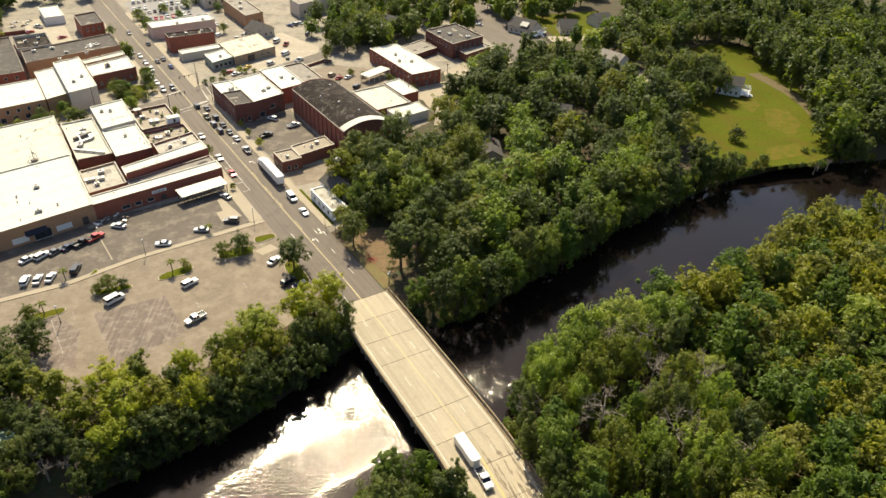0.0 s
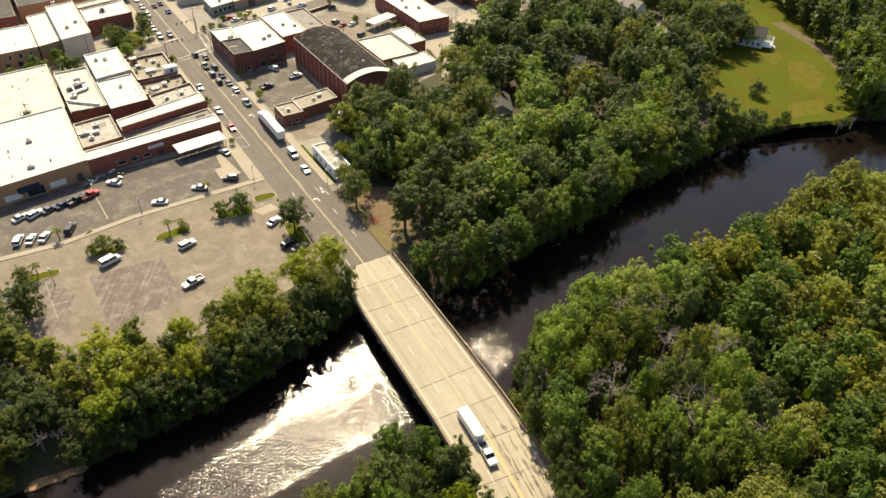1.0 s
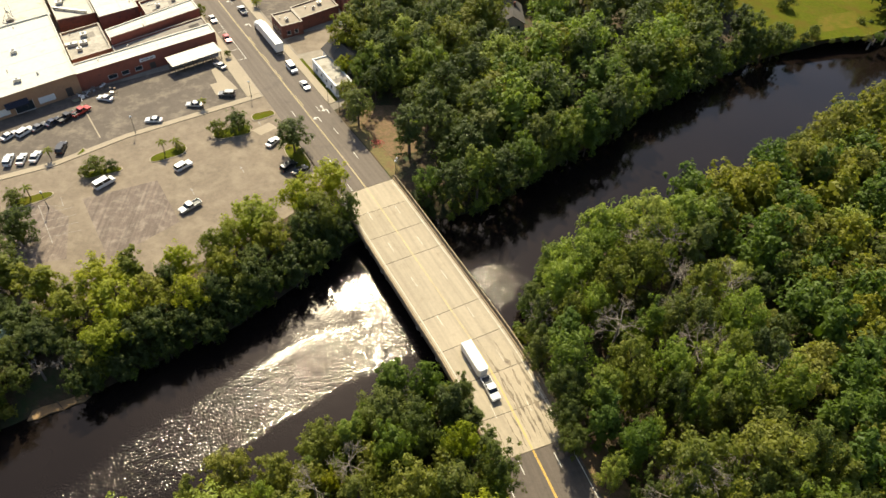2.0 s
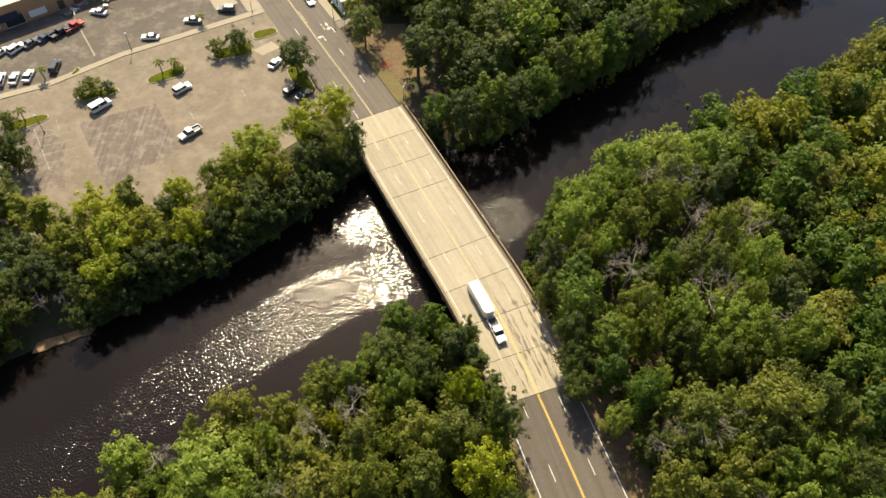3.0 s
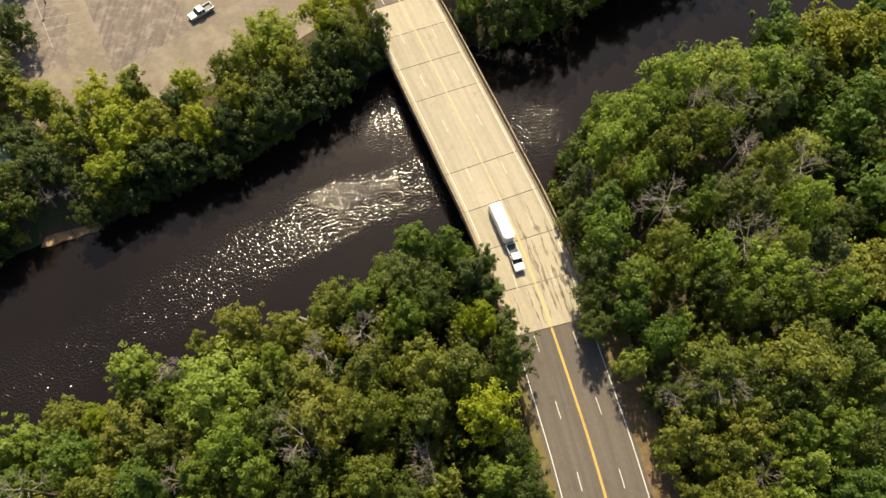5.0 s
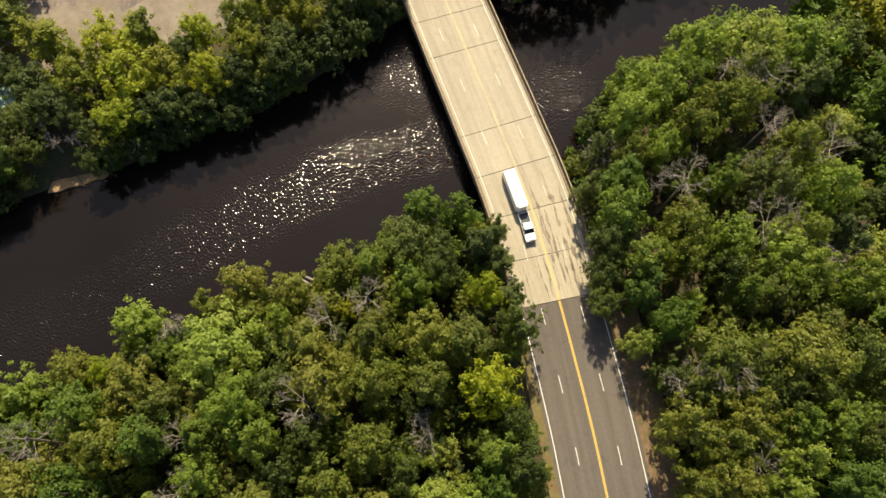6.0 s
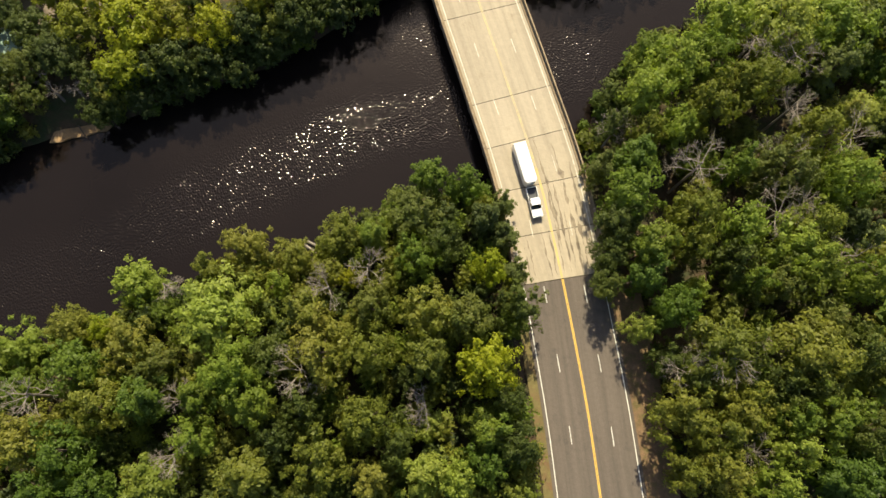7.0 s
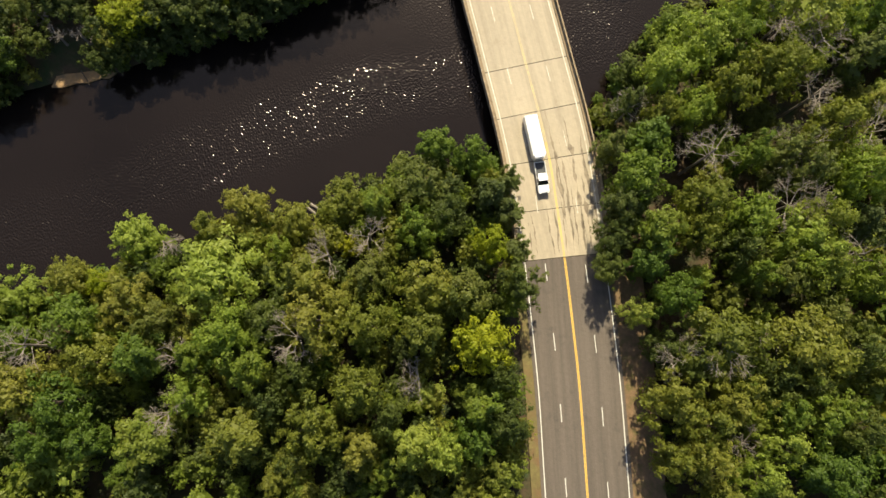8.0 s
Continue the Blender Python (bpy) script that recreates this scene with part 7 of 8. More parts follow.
signal_mast(-9.4, 127.0, 8, 7.5)
signal_mast(8.8, 147.0, 190, 8.5)
signal_mast(8.8, 127.5, 98, 8.0)


def utility_pole(b, a, turn=0, h=10.5):
    root = thing("utility_pole", town_pose(b, a, 0, turn), "weathered wooden utility pole with a crossarm", "utility pole", "utility poles")
    part("pole", tube(bmesh.new(), (0, 0, -0.3), (0, 0, h), 0.17, 0.11, 8), M_WOODPOLE, root)
    part("crossarm", box(bmesh.new(), -1.2, 1.2, -0.06, 0.06, h - 0.9, h - 0.76), M_WOODPOLE, root)
    for x in (-1.1, -0.4, 0.4, 1.1):
        part("insulator", tube(bmesh.new(), (x, 0, h - 0.76), (x, 0, h - 0.58), 0.05, 0.035, 6), M_SIDING, root)


for b, a, r in ((9.2, 150.5, 0), (86, 92, 10), (60, 108, 0), (-36, 139, 80), (33, 196, 0), (110, 97, 0)):
    utility_pole(b, a, r)

# ---------- painted marks in town ----------
M_WORN_LINE = surface("worn_white_paint", (0.30, 0.27, 0.23), 0.8, 0.5, 3.0, 0.2, (0.15, 0.125, 0.10), 0.5, bump=0)


def paint(name, pts_list, z, label, mt=None):
    bm = bmesh.new()
    for pts in pts_list:
        prism(bm, pts, z - 0.012, z)
    ob = obj(name, bm, mt or M_WHITE_LINE)
    ob.matrix_world = TOWN
    return tagged(ob, label, "road marking", kind="structure")


def bar(x0, y0, x1, y1, w):
    d = Vector((x1 - x0, y1 - y0)).normalized()
    n = Vector((-d.y, d.x)) * w / 2
    return [(x0 - n.x, y0 - n.y), (x1 - n.x, y1 - n.y), (x1 + n.x, y1 + n.y), (x0 + n.x, y0 + n.y)]


paint("stop_bar", [bar(0.4, 127.6, 7.0, 129.6, 0.5), bar(-6.8, 143.6, -0.4, 145.6, 0.5)], 0.034, "white stop bars at the crossing")
paint("crosswalk", [bar(-7, 124.6, 7, 128.4 + 0.4, 0.22) if k == 0 else bar(-7, 121.9 + 0.0, 7, 126.0, 0.22) for k in (0, 1)] + [bar(7.8, 131, 8.8, 144, 0.22), bar(10.4, 131.5, 11.4, 145, 0.22)], 0.036, "white crosswalk lines")
arrow = [(-0.1, 0), (0.1, 0), (0.1, 1.9), (0.4, 1.9), (0, 3.0), (-0.4, 1.9), (-0.1, 1.9)]
hook = [(-0.1, 0), (0.1, 0), (0.1, 2.2), (-0.7, 2.2), (-0.7, 2.5), (-1.6, 1.95), (-0.7, 1.4), (-0.7, 1.95), (-0.1, 1.95)]
paint("turn_arrow", [[(x + 4.9, y * 1.1 + 9.0) for x, y in arrow], [(x + 5.6, y * 1.1 + 7.2) for x, y in hook], [(x + 1.9, y * 1.1 + 4.8) for x, y in hook], [(x + 3.6, y + 64) for x, y in hook], [(x + 3.6, y + 82) for x, y in hook]], 0.036, "white turn arrows on the lanes")
paint("parking_bay_line", [bar(-4.9, 46, -4.9, 78, 0.12), bar(-7.4, 46, -4.9, 46.0, 0.12), bar(-7.4, 52.4, -4.9, 52.4, 0.12), bar(-7.4, 58, -4.9, 58, 0.12), bar(-7.4, 65, -4.9, 65, 0.12)], 0.036, "white kerb parking bay lines")
paint("street_centre_dash", [bar(0.5, q, 0.5, q + 6, 0.16) for q in (14, 30, 40, 52)], 0.04, "broken yellow turn lane line", M_FADED_YELLOW)
town_slab("lot_patch", [(-63.0, 3.4), (-45.2, 1.6), (-44.8, -16.0), (-62.4, -20.4)][::-1], -0.001, M_LOT_PATCH, "worn pinkish asphalt patch in the lot", "parking lot", 0.1)
town_slab("lot_patch", [(-79.5, 8.6), (-71.4, 7.6), (-67.2, -1.8), (-70.5, -15.6), (-83.5, -11.5)][::-1], -0.001, M_LOT_PATCH, "worn brown asphalt patch with stall lines", "parking lot", 0.1)
stalls = [bar(-67.4, 6.7, -67.5, 2.9, 0.14), bar(-67.5, 2.9, -72.7, 6.0, 0.14), bar(-72.6, 6.0, -72.2, -9.0, 0.2)] + [bar(-72.3, 2.5 - 3.0 * i, -65.5, 1.4 - 3.0 * i, 0.1) for i in range(4)] + [bar(-79.3, 2.5 - 3.0 * i, -73, 3.2 - 3.0 * i, 0.1) for i in range(4)]
paint("stall_line", stalls, 0.006, "worn white parking stall lines", M_WORN_LINE)
paint("lot_arrow", [[(x - 38.8, y - 8.2) for x, y in arrow], [(x - 25.0, y - 6.0) for x, y in arrow], [(x - 13.7, y + 10.2) for x, y in arrow]], 0.006, "worn white arrows in the lot", M_WORN_LINE)
town_slab("concrete_pad", [(-19.6, 31.0), (-13.0, 31.2), (-14.2, 40.2), (-14.6, 45.6), (-16.6, 44.5), (-17.2, 37.2), (-19.5, 37.1)], 0.045, M_CONC, "pale concrete pad in the old lot", "pavement", 0.2)
town_slab("concrete_pad", [(-15.4, 6.8), (-10.1, 7.9), (-11.2, 11.3), (-16.8, 10.0)], 0.02, M_CONC, "pale concrete pad by the lot entrance", "pavement", 0.2)
paint("stall_line", [bar(-53.5, 26.2, -54.4, 44, 0.35)], 0.034, "pale seam across the old lot", M_CONC)


# ---------- planted islands ----------
def island(name, pts, label):
    pts = [Vector(p) for p in pts]
    c = sum(pts, Vector((0, 0))) / len(pts)
    root = thing(name, town_pose(c.x, c.y), label, "planting island", "planted islands")
    rim = []
    for i in range(len(pts)):
        p, q = pts[i], pts[(i + 1) % len(pts)]
        for k in range(4):
            a, b = p.lerp(q, k / 4), p.lerp(q, (k + 1) / 4)
            rim.append(a * 0.5 + b * 0.5 if False else a)
    # round the corners
    for _ in range(2):
        rim = [rim[i - 1] * 0.25 + rim[i] * 0.5 + rim[(i + 1) % len(rim)] * 0.25 for i in range(len(rim))]
    rim = [r - c for r in rim]
    part("kerb", prism(bmesh.new(), [tuple(r) for r in rim], -0.1, 0.15), M_CONC, root)
    part("turf", prism(bmesh.new(), [tuple(r * (1 - 0.35 / max(0.8, r.length))) for r in rim], 0.1, 0.2), M_LAWN, root)


island("planting_island", [(-61.5, 10.4), (-51.5, 9.2), (-51.4, 11.5), (-60.8, 13.5)], "kerbed grass island with shrubs")
island("planting_island", [(-45.0, 8.8), (-36.0, 8.3), (-34.2, 11.2), (-36.0, 13.0), (-44.5, 11.8)], "kerbed grass island in the lot")
island("planting_island", [(-27.4, 10.4), (-17.0, 8.2), (-16.0, 13.8), (-26.8, 14.4)], "kerbed grass island with trees")
island("planting_island", [(-15.2, 13.2), (-7.9, 13.6), (-8.0, 16.6), (-14.6, 17.4)], "kerbed mulched island at the entrance")
island("planting_island", [(-78.6, 6.8), (-68.6, 7.4), (-68.4, 10.0), (-78.4, 11.2)], "kerbed grass island with palms")
island("planting_island", [(-13.0, -14.0), (-8.2, -13.4), (-8.0, 1.0), (-12.6, -0.5)], "roadside grass island under a tree")
island("planting_island", [(-61.2, 20.8), (-58.2, 24.2), (-57.8, 21.6)], "small kerbed corner island")


def town_tree(b, a, key, mt, s, where="in a planted island", i=0, stretch=1.0, z=0.1):
    p = tw(b, a, z)
    tree(p.x, p.y, p.z, key, i, mt, s, (b * 37 + a * 11) % 360, "town trees", where, stretch)


for b, a, key, mt, s, i in ((-20.0, 11.4, "small", M_LEAF_DARK, 1.05, 0), (-25.4, 12.4, "small", M_LEAF_OLIVE, 0.75, 1), (-57.2, 11.6, "small", M_LEAF_OLIVE, 0.8, 1), (-60.0, 11.6, "small", M_LEAF_OLIVE, 0.55, 0), (-53.8, 10.9, "small", M_LEAF_DARK, 0.5, 1), (-77.0, 9.2, "small", M_LEAF_OLIVE, 0.7, 0), (-36.4, 10.6, "small", M_LEAF_OLIVE, 0.42, 1), (-10.2, -4.6, "broad", M_LEAF_GREY_HAZE, 0.86, 2)):
    town_tree(b, a, key, mt, s * (1.25 if key == "small" else 1.0), "in a lot island", i, 0.85, -0.7 * s)
for b, a, key, mt, s, i in ((10.4, -1.8, "broad", M_LEAF_GREY_HAZE, 0.78, 0), (12.2, 8.6, "small", M_LEAF_OLIVE, 1.2, 1), (20.5, 14.5, "broad", M_LEAF, 0.72, 0), (17.6, 22.0, "broad", M_LEAF_YELLOW, 0.5, 1), (25.5, 20.0, "broad", M_LEAF_DARK, 0.85, 2), (20.5, 7.0, "broad", M_LEAF_DARK, 0.75, 3), (27.0, 10.0, "feathery", M_LEAF_DARK, 1.0, 1), (31.0, 24.0, "feathery", M_LEAF_DARK, 1.05, 2), (28.0, 33.0, "broad", M_LEAF, 0.8, 4), (-8.8, 201.8, "small", M_LEAF_OLIVE, 1.0, 0), (-9.4, 166.2, "small", M_LEAF, 0.9, 1), (-9.8, 236, "small", M_LEAF, 1.0, 0), (9.4, 236, "small", M_LEAF, 1.1, 1), (-22, 154.6, "small", M_LEAF, 1.0, 0), (-23, 134, "small", M_LEAF, 0.9, 1), (-47.5, 141, "small", M_LEAF, 1.0, 0), (-56, 139, "small", M_LEAF_DARK, 0.9, 1), (-9.4, 119, "small", M_LEAF_OLIVE, 0.7, 0), (-9.0, 76.9, "small", M_LEAF_OLIVE, 0.75, 1), (-9.6, 49, "small", M_LEAF_OLIVE, 0.4, 0), (10.2, 76, "small", M_LEAF_YELLOW, 0.6, 0), (9.9, 87, "small", M_LEAF_OLIVE, 0.5, 1), (10.0, 96, "small", M_LEAF_OLIVE, 0.5, 0)):
    town_tree(b, a, key, mt, s, "beside the street", i)
for b, a, key, mt, s, i in ((75, 153, "broad", M_LEAF_OLIVE, 0.55, 1), (22, 151.5, "small", M_LEAF_DARK, 0.7, 1), (36, 150, "small", M_LEAF_OLIVE, 0.5, 1), (57.5, 56, "small", M_LEAF, 1.0, 1), (34.2, 52.4, "small", M_LEAF_DARK, 0.5, 0), (88, 100.5, "small", M_LEAF_OLIVE, 0.7, 0), (44, 218, "small", M_LEAF_OLIVE, 0.9, 0), (38, 232, "small", M_LEAF, 0.9, 1), (30, 252, "small", M_LEAF, 0.9, 0), (-32, 165, "small", M_LEAF, 0.8, 1)):
    town_tree(b, a, key, mt, s, "beside the street", i)

for i, (a, b, key, mt, sc) in enumerate(((156.3, -24.9, "small", M_LEAF, 1.2), (150.6, -23.7, "small", M_LEAF_DARK, 1.2), (153.8, -19.9, "small", M_LEAF, 1.0), (145.9, -18.9, "small", M_LEAF_OLIVE, 1.0), (160.1, -10.3, "small", M_LEAF_DARK, 1.3), (166.5, -8.6, "small", M_LEAF, 1.2), (137.0, -22.2, "small", M_LEAF_LIGHT, 1.0), (143.7, -21.3, "small", M_LEAF, 0.9), (142.9, -15.5, "small", M_LEAF_DARK, 0.8), (150, -10.5, "small", M_LEAF_OLIVE, 0.9),
                                        (262.7, 10.4, "small", M_LEAF, 1.3), (250.6, 10.4, "small", M_LEAF_OLIVE, 1.2), (271.3, 26.3, "small", M_LEAF, 1.1), (275.1, 40.8, "small", M_LEAF, 1.1), (280.3, 47.2, "small", M_LEAF_DARK, 1.1), (260.3, 54.8, "small", M_LEAF, 1.1), (210.9, -9.4, "small", M_LEAF_LIGHT, 1.1), (200.9, -9.4, "small", M_LEAF, 1.2), (204, -9.6, "small", M_LEAF_OLIVE, 1.0),
                                        (136.0, -57.5, "small", M_LEAF, 0.9), (134.5, -53.0, "small", M_LEAF_DARK, 1.1), (132.0, -45.8, "small", M_LEAF, 1.3), (130.6, -43.0, "small", M_LEAF_DARK, 1.2), (134.3, -64.5, "small", M_LEAF_OLIVE, 0.9), (133.5, -70.5, "small", M_LEAF, 0.8),
                                        (148.9, 12.3, "small", M_LEAF_DARK, 0.5), (148.5, 19.5, "small", M_LEAF_OLIVE, 0.5), (149.2, 16.0, "small", M_LEAF, 0.6), (156.7, 31.3, "small", M_LEAF_YELLOW, 0.6), (154.0, 33.1, "small", M_LEAF, 0.5), (116, 89.5, "small", M_LEAF_OLIVE, 0.6), (112, 90.0, "small", M_LEAF, 0.5), (129, 76, "small", M_LEAF_OLIVE, 0.7), (124, 80, "small", M_LEAF, 0.6), (97, 91, "small", M_LEAF_DARK, 0.8))):
    town_tree(b, a, key, mt, sc, "in the town", i % 2, 0.9, -0.9 * sc)


def palm(b, a, h=3.6, z=0.15):
    root = thing("palm_tree", town_pose(b, a, z, b * 29 % 360), "short palm with a thin trunk and drooping fronds", "palm", "palms")
    part("trunk", tube(tube(bmesh.new(), (0, 0, -0.1), (0.05, 0, h * 0.6), 0.16, 0.12, 7), (0.05, 0, h * 0.6), (0, 0, h), 0.12, 0.14, 7), M_WOODPOLE, root)
    me = None
    for i in range(14):
        if me is None:
            bm = bmesh.new()
            prev = None
            for k in range(6):
                r, w = 1.5 * k / 5, 0.22 * math.sin(math.pi * (k + 0.6) / 6) + 0.02
                zz = 0.55 * (k / 5) - 1.1 * (k / 5) ** 2
                row = [bm.verts.new((r, -w, zz - 0.08)), bm.verts.new((r, 0, zz)), bm.verts.new((r, w, zz - 0.08))]
                if prev:
                    for q in (0, 1):
                        bm.faces.new((prev[q], row[q], row[q + 1], prev[q + 1]))
                prev = row
            o = part("frond", bm, M_LEAF_OLIVE, root)
            me = o.data
        else:
            o = new("frond", me)
            o.parent = root
        o.matrix_basis = pose(0, 0, h, 0, -18 + 34 * ((i * 5) % 7) / 7, i * 360 / 14 * 1.0 + 9 * (i % 3))


for b, a, h in ((-40.4, 11.2, 4.0), (-73.7, 9.2, 3.8), (-66.5, 22.6, 3.2), (-37.0, 12.2, 2.6), (-25.0, 26.6, 2.6)):
    palm(b, a, h)
for b, a, z in ((-100, 52, 6.05), (-72, 66, 6.05), (-62, 55, 6.05), (-78, 92, 5.7)):
    roof_vent(b, a, z, 0.4)
for b, a, z, w, d in ((-46, 108, 4.4, 2.6, 1.6), (-45, 112, 4.4, 2.2, 1.4), (-43.5, 104, 4.4, 1.6, 3.0), (-48.5, 98, 4.4, 2.0, 1.5), (-33, 121, 6.25, 1.2, 1.0), (-36, 122, 6.25, 1.2, 1.0), (-33, 97, 5.35, 1.0, 1.0), (-20, 108, 4.0, 3.4, 2.2), (-23, 114, 4.0, 1.6, 1.4), (-17, 116, 4.0, 1.4, 1.2), (-22, 94, 3.0, 2.4, 1.8), (-18, 97, 3.0, 1.6, 1.6), (-47, 70, 3.75, 2.2, 1.4), (-46, 75, 3.75, 1.8, 1.8)):
    roof_unit(b, a, z, w, d)
for b, a, z, w, d in ((-15.5, 83, 4.8, 1.2, 1.0), (-21, 81.5, 4.8, 1.2, 1.0), (26, 111, 7.4, 1.6, 1.4), (29, 113, 7.4, 1.6, 1.4), (14, 118, 7.4, 1.0, 1.0), (15.4, 118.6, 7.4, 1.0, 1.0), (13, 55, 4.05, 1.0, 1.0), (27, 60.5, 4.05, 1.4, 1.2), (24, 58.4, 4.05, 0.8, 0.8), (39, 123, 6.8, 1.2, 1.0), (43, 120, 6.8, 1.2, 1.0), (102, 116, 6.4, 1.4, 1.2), (97, 119, 6.4, 1.4, 1.2), (140, 140, 7.5, 2.0, 2.0)):
    roof_unit(b, a, z, w, d)
for b, a, z, w, d in ((-28, 195, 6.0, 1.4, 1.2), (-40, 192, 6.0, 1.4, 1.2), (-36, 160, 8.05, 1.4, 1.2), (-40, 155, 8.05, 1.4, 1.2), (20, 201, 7.3, 1.4, 1.2), (-57, 56.5, 5.0 - 0.75, 2.2, 1.6), (27, 171, 3.7, 1.2, 1.0), (-48.5, 209, 6.0, 1.6, 1.4), (-40.6, 210, 6.0, 1.6, 1.4), (-35.9, 200.6, 6.0, 1.4, 1.2), (-46, 220, 6.0, 1.6, 1.4), (-50, 226, 6.0, 1.4, 1.2), (-44, 228, 6.0, 1.2, 1.0), (-65.9, 69.7, 6.05, 1.6, 1.4)):
    roof_unit(b, a, z, w, d)
for b, a, z, w, d in ((-67.5, 53.4, 6.05, 2.0, 0.9), (-84, 104, 5.7, 1.4, 1.2), (-92, 96, 5.7, 1.2, 1.2), (-50.4, 70.5, 3.75, 3.4, 1.2), (-48.8, 66.8, 3.75, 1.4, 1.2), (36, 226, 6.0, 1.6, 1.2), (22, 225, 6.0, 1.4, 1.2), (28, 201, 7.3, 1.2, 1.0), (14, 200.6, 7.3, 1.0, 1.0), (100, 128, 6.4, 1.2, 1.2), (146, 132, 7.5, 2.2, 1.6), (136.5, 145, 7.5, 1.6, 1.4), (60.5, 235, 6.9, 2.0, 1.6), (64, 246, 6.9, 1.6, 1.4)):
    roof_unit(b, a, z, w, d)
M_LITTER = surface("brown_leaf_verge", (0.150, 0.092, 0.048), 0.95, 0.25, 1.4, 0.35, (0.085, 0.072, 0.022), 0.55, bump=0.06)
# ---------- lawn, houses in the trees, woods beyond ----------
town_slab("lawn", [(154, -24), (160, -29), (170, -33), (182, -36), (191, -40), (208, -40), (226, -26), (244, -8), (258, 6), (270, 24), (282, 44), (294, 66), (280, 80), (258, 80), (238, 68), (222, 56), (206, 46), (196, 30), (184, 18), (170, 6), (158, -12)], 0.02, M_LAWN, "sunlit yellow-green mown lawn by the river", "lawn", 0.4)
for q in ([(206, -22), (224, -14), (232, 0), (222, 4), (208, -8)], [(176, -30), (196, -34), (204, -26), (188, -22)], [(214, 4), (226, 8), (230, 18), (218, 16)]):
    town_slab("worn_grass", q, 0.026, M_WORN_GRASS, "dry brownish worn grass on the lawn", "lawn", 0.1)
town_slab("path", [(194, 55.5), (209, 45), (214, 47.5), (203, 57.5), (206, 63), (238, 66), (238, 69), (203, 66.5)], 0.035, M_CONC, "pale sandy drive beside the lawn", "path", 0.3)
gable_house(225, 26, 9, 11, 5.4, 34, M_SIDING, M_SHINGLE, "white two-storey house with raised decks above the lawn", True)
gable_house(196, 146, 12, 15, 4.0, 20, M_STUCCO, M_SHINGLE, "cream house with a dark gable roof", True)
gable_house(219, 135, 12, 10, 3.6, 60, M_STUCCO, M_SHINGLE, "pale house with a dark shingle roof")
gable_house(246, 136, 13, 10, 3.6, 80, M_STUCCO, M_SHINGLE, "pale house with a grey shingle roof")
gable_house(200, 79, 9, 13, 5.0, 10, M_SIDING, M_ROOF_GRAVEL, "white house with a pale grey roof in the trees")
gable_house(83, 26.5, 8, 13, 3.4, -30, M_STUCCO, M_SHINGLE, "grey-roofed house among the trees")
gable_house(130, 42, 11, 12, 3.6, 40, M_STUCCO, M_SHINGLE, "dark-roofed house among the trees")
gable_house(127, 181, 10, 16, 6.0, 20, M_SIDING, M_SHINGLE, "tall white-gabled house behind the trees")
gable_house(60, 206, 12, 10, 3.6, 20, M_STUCCO, M_SHINGLE, "pale shed with a grey gable roof")
HOUSES = [tuple(tw(*q)[:2]) + (10.0,) for q in ((230, 23), (192, 141), (219, 135), (246, 136), (200, 79), (127, 181), (140, 140), (105, 233), (124, 270), (205, 215), (196, 190), (186, 176), (182, 160), (180, 146), (178, 132), (176, 118), (190, 112), (205, 122), (222, 118), (236, 116), (214, 228), (190, 198), (145, 115), (133, 112))]
HOUSES += [tuple(tw(*q)[:2]) + (6.5,) for q in ((83, 24), (130, 39), (80, 16), (127, 33))]

panel = thing("roof_panel", town_pose(192.6, 142.0, 5.9, 20) @ pose(0, 0, 0, 0, -31, 0), "white skylight panel on a dark house roof", "skylight")
part("sheet", box(bmesh.new(), -1.7, 1.7, -2.4, 2.4, 0.0, 0.08), M_ROOF_WHITE, panel)


def away(pts):
    keep = np.ones(len(pts), bool)
    for x, y, r in HOUSES:
        keep &= (pts[:, 0] - x) ** 2 + (pts[:, 1] - y) ** 2 > r * r
    return pts[keep]


def town_poly(*q):
    return [tuple(tw(*p)[:2]) for p in q]


# mostly the greyer leaves, whose colour holds the distance haze
FARMIX = [("broad", M_LEAF, 1.2), ("broad", M_LEAF_GREY_HAZE, 5), ("broad", M_LEAF_DARK, 4), ("broad", M_LEAF_OLIVE, 2), ("feathery", M_LEAF, 1), ("broad", M_LEAF_LIGHT, 0.5)]
town_slab("dirt_strip", [(256, 38), (252.5, 24), (248, 10), (241.5, -2), (233.5, -12.5), (238, -14), (246, -5), (254, 8), (259, 22), (263, 36)], 0.035, M_DIRT_DARK, "bare brown dirt along the lawn edge", "verge")
for n, (cb, ca, sc) in enumerate(((215, 24.5, 1.0), (212, 35, 1.25), (200, 37, 1.25), (206, 27, 1.05), (192, 27, 1.0), (221, 43, 0.85), (231, 56, 0.6), (183, 32, 0.95), (219, 33, 1.15), (212, 66, 0.9), (222, 62, 0.8))):
    town_tree(cb, ca, "broad", (M_LEAF_DARK, M_LEAF_GREY_HAZE)[n % 2], sc, "beside the white house", n % 5, 1.0, 0.0)
for n, (cb, ca, sc) in enumerate(((256, 84, 0.85), (264, 93, 1.0), (276, 82, 1.0), (287, 75, 1.1), (272, 94, 1.1), (246, 80, 0.8), (252, 92, 0.95), (240, 88, 0.9), (228, 92, 1.0), (281, 91, 1.1), (272, 104, 1.1), (288, 86, 1.0), (266, 84, 0.9))):
    town_tree(cb, ca, "broad", (M_LEAF_DARK, M_LEAF, M_LEAF_GREY_HAZE)[n % 3], sc, "behind the lawn", n % 5, 1.0, 0.0)
rng = np.random.default_rng(31)
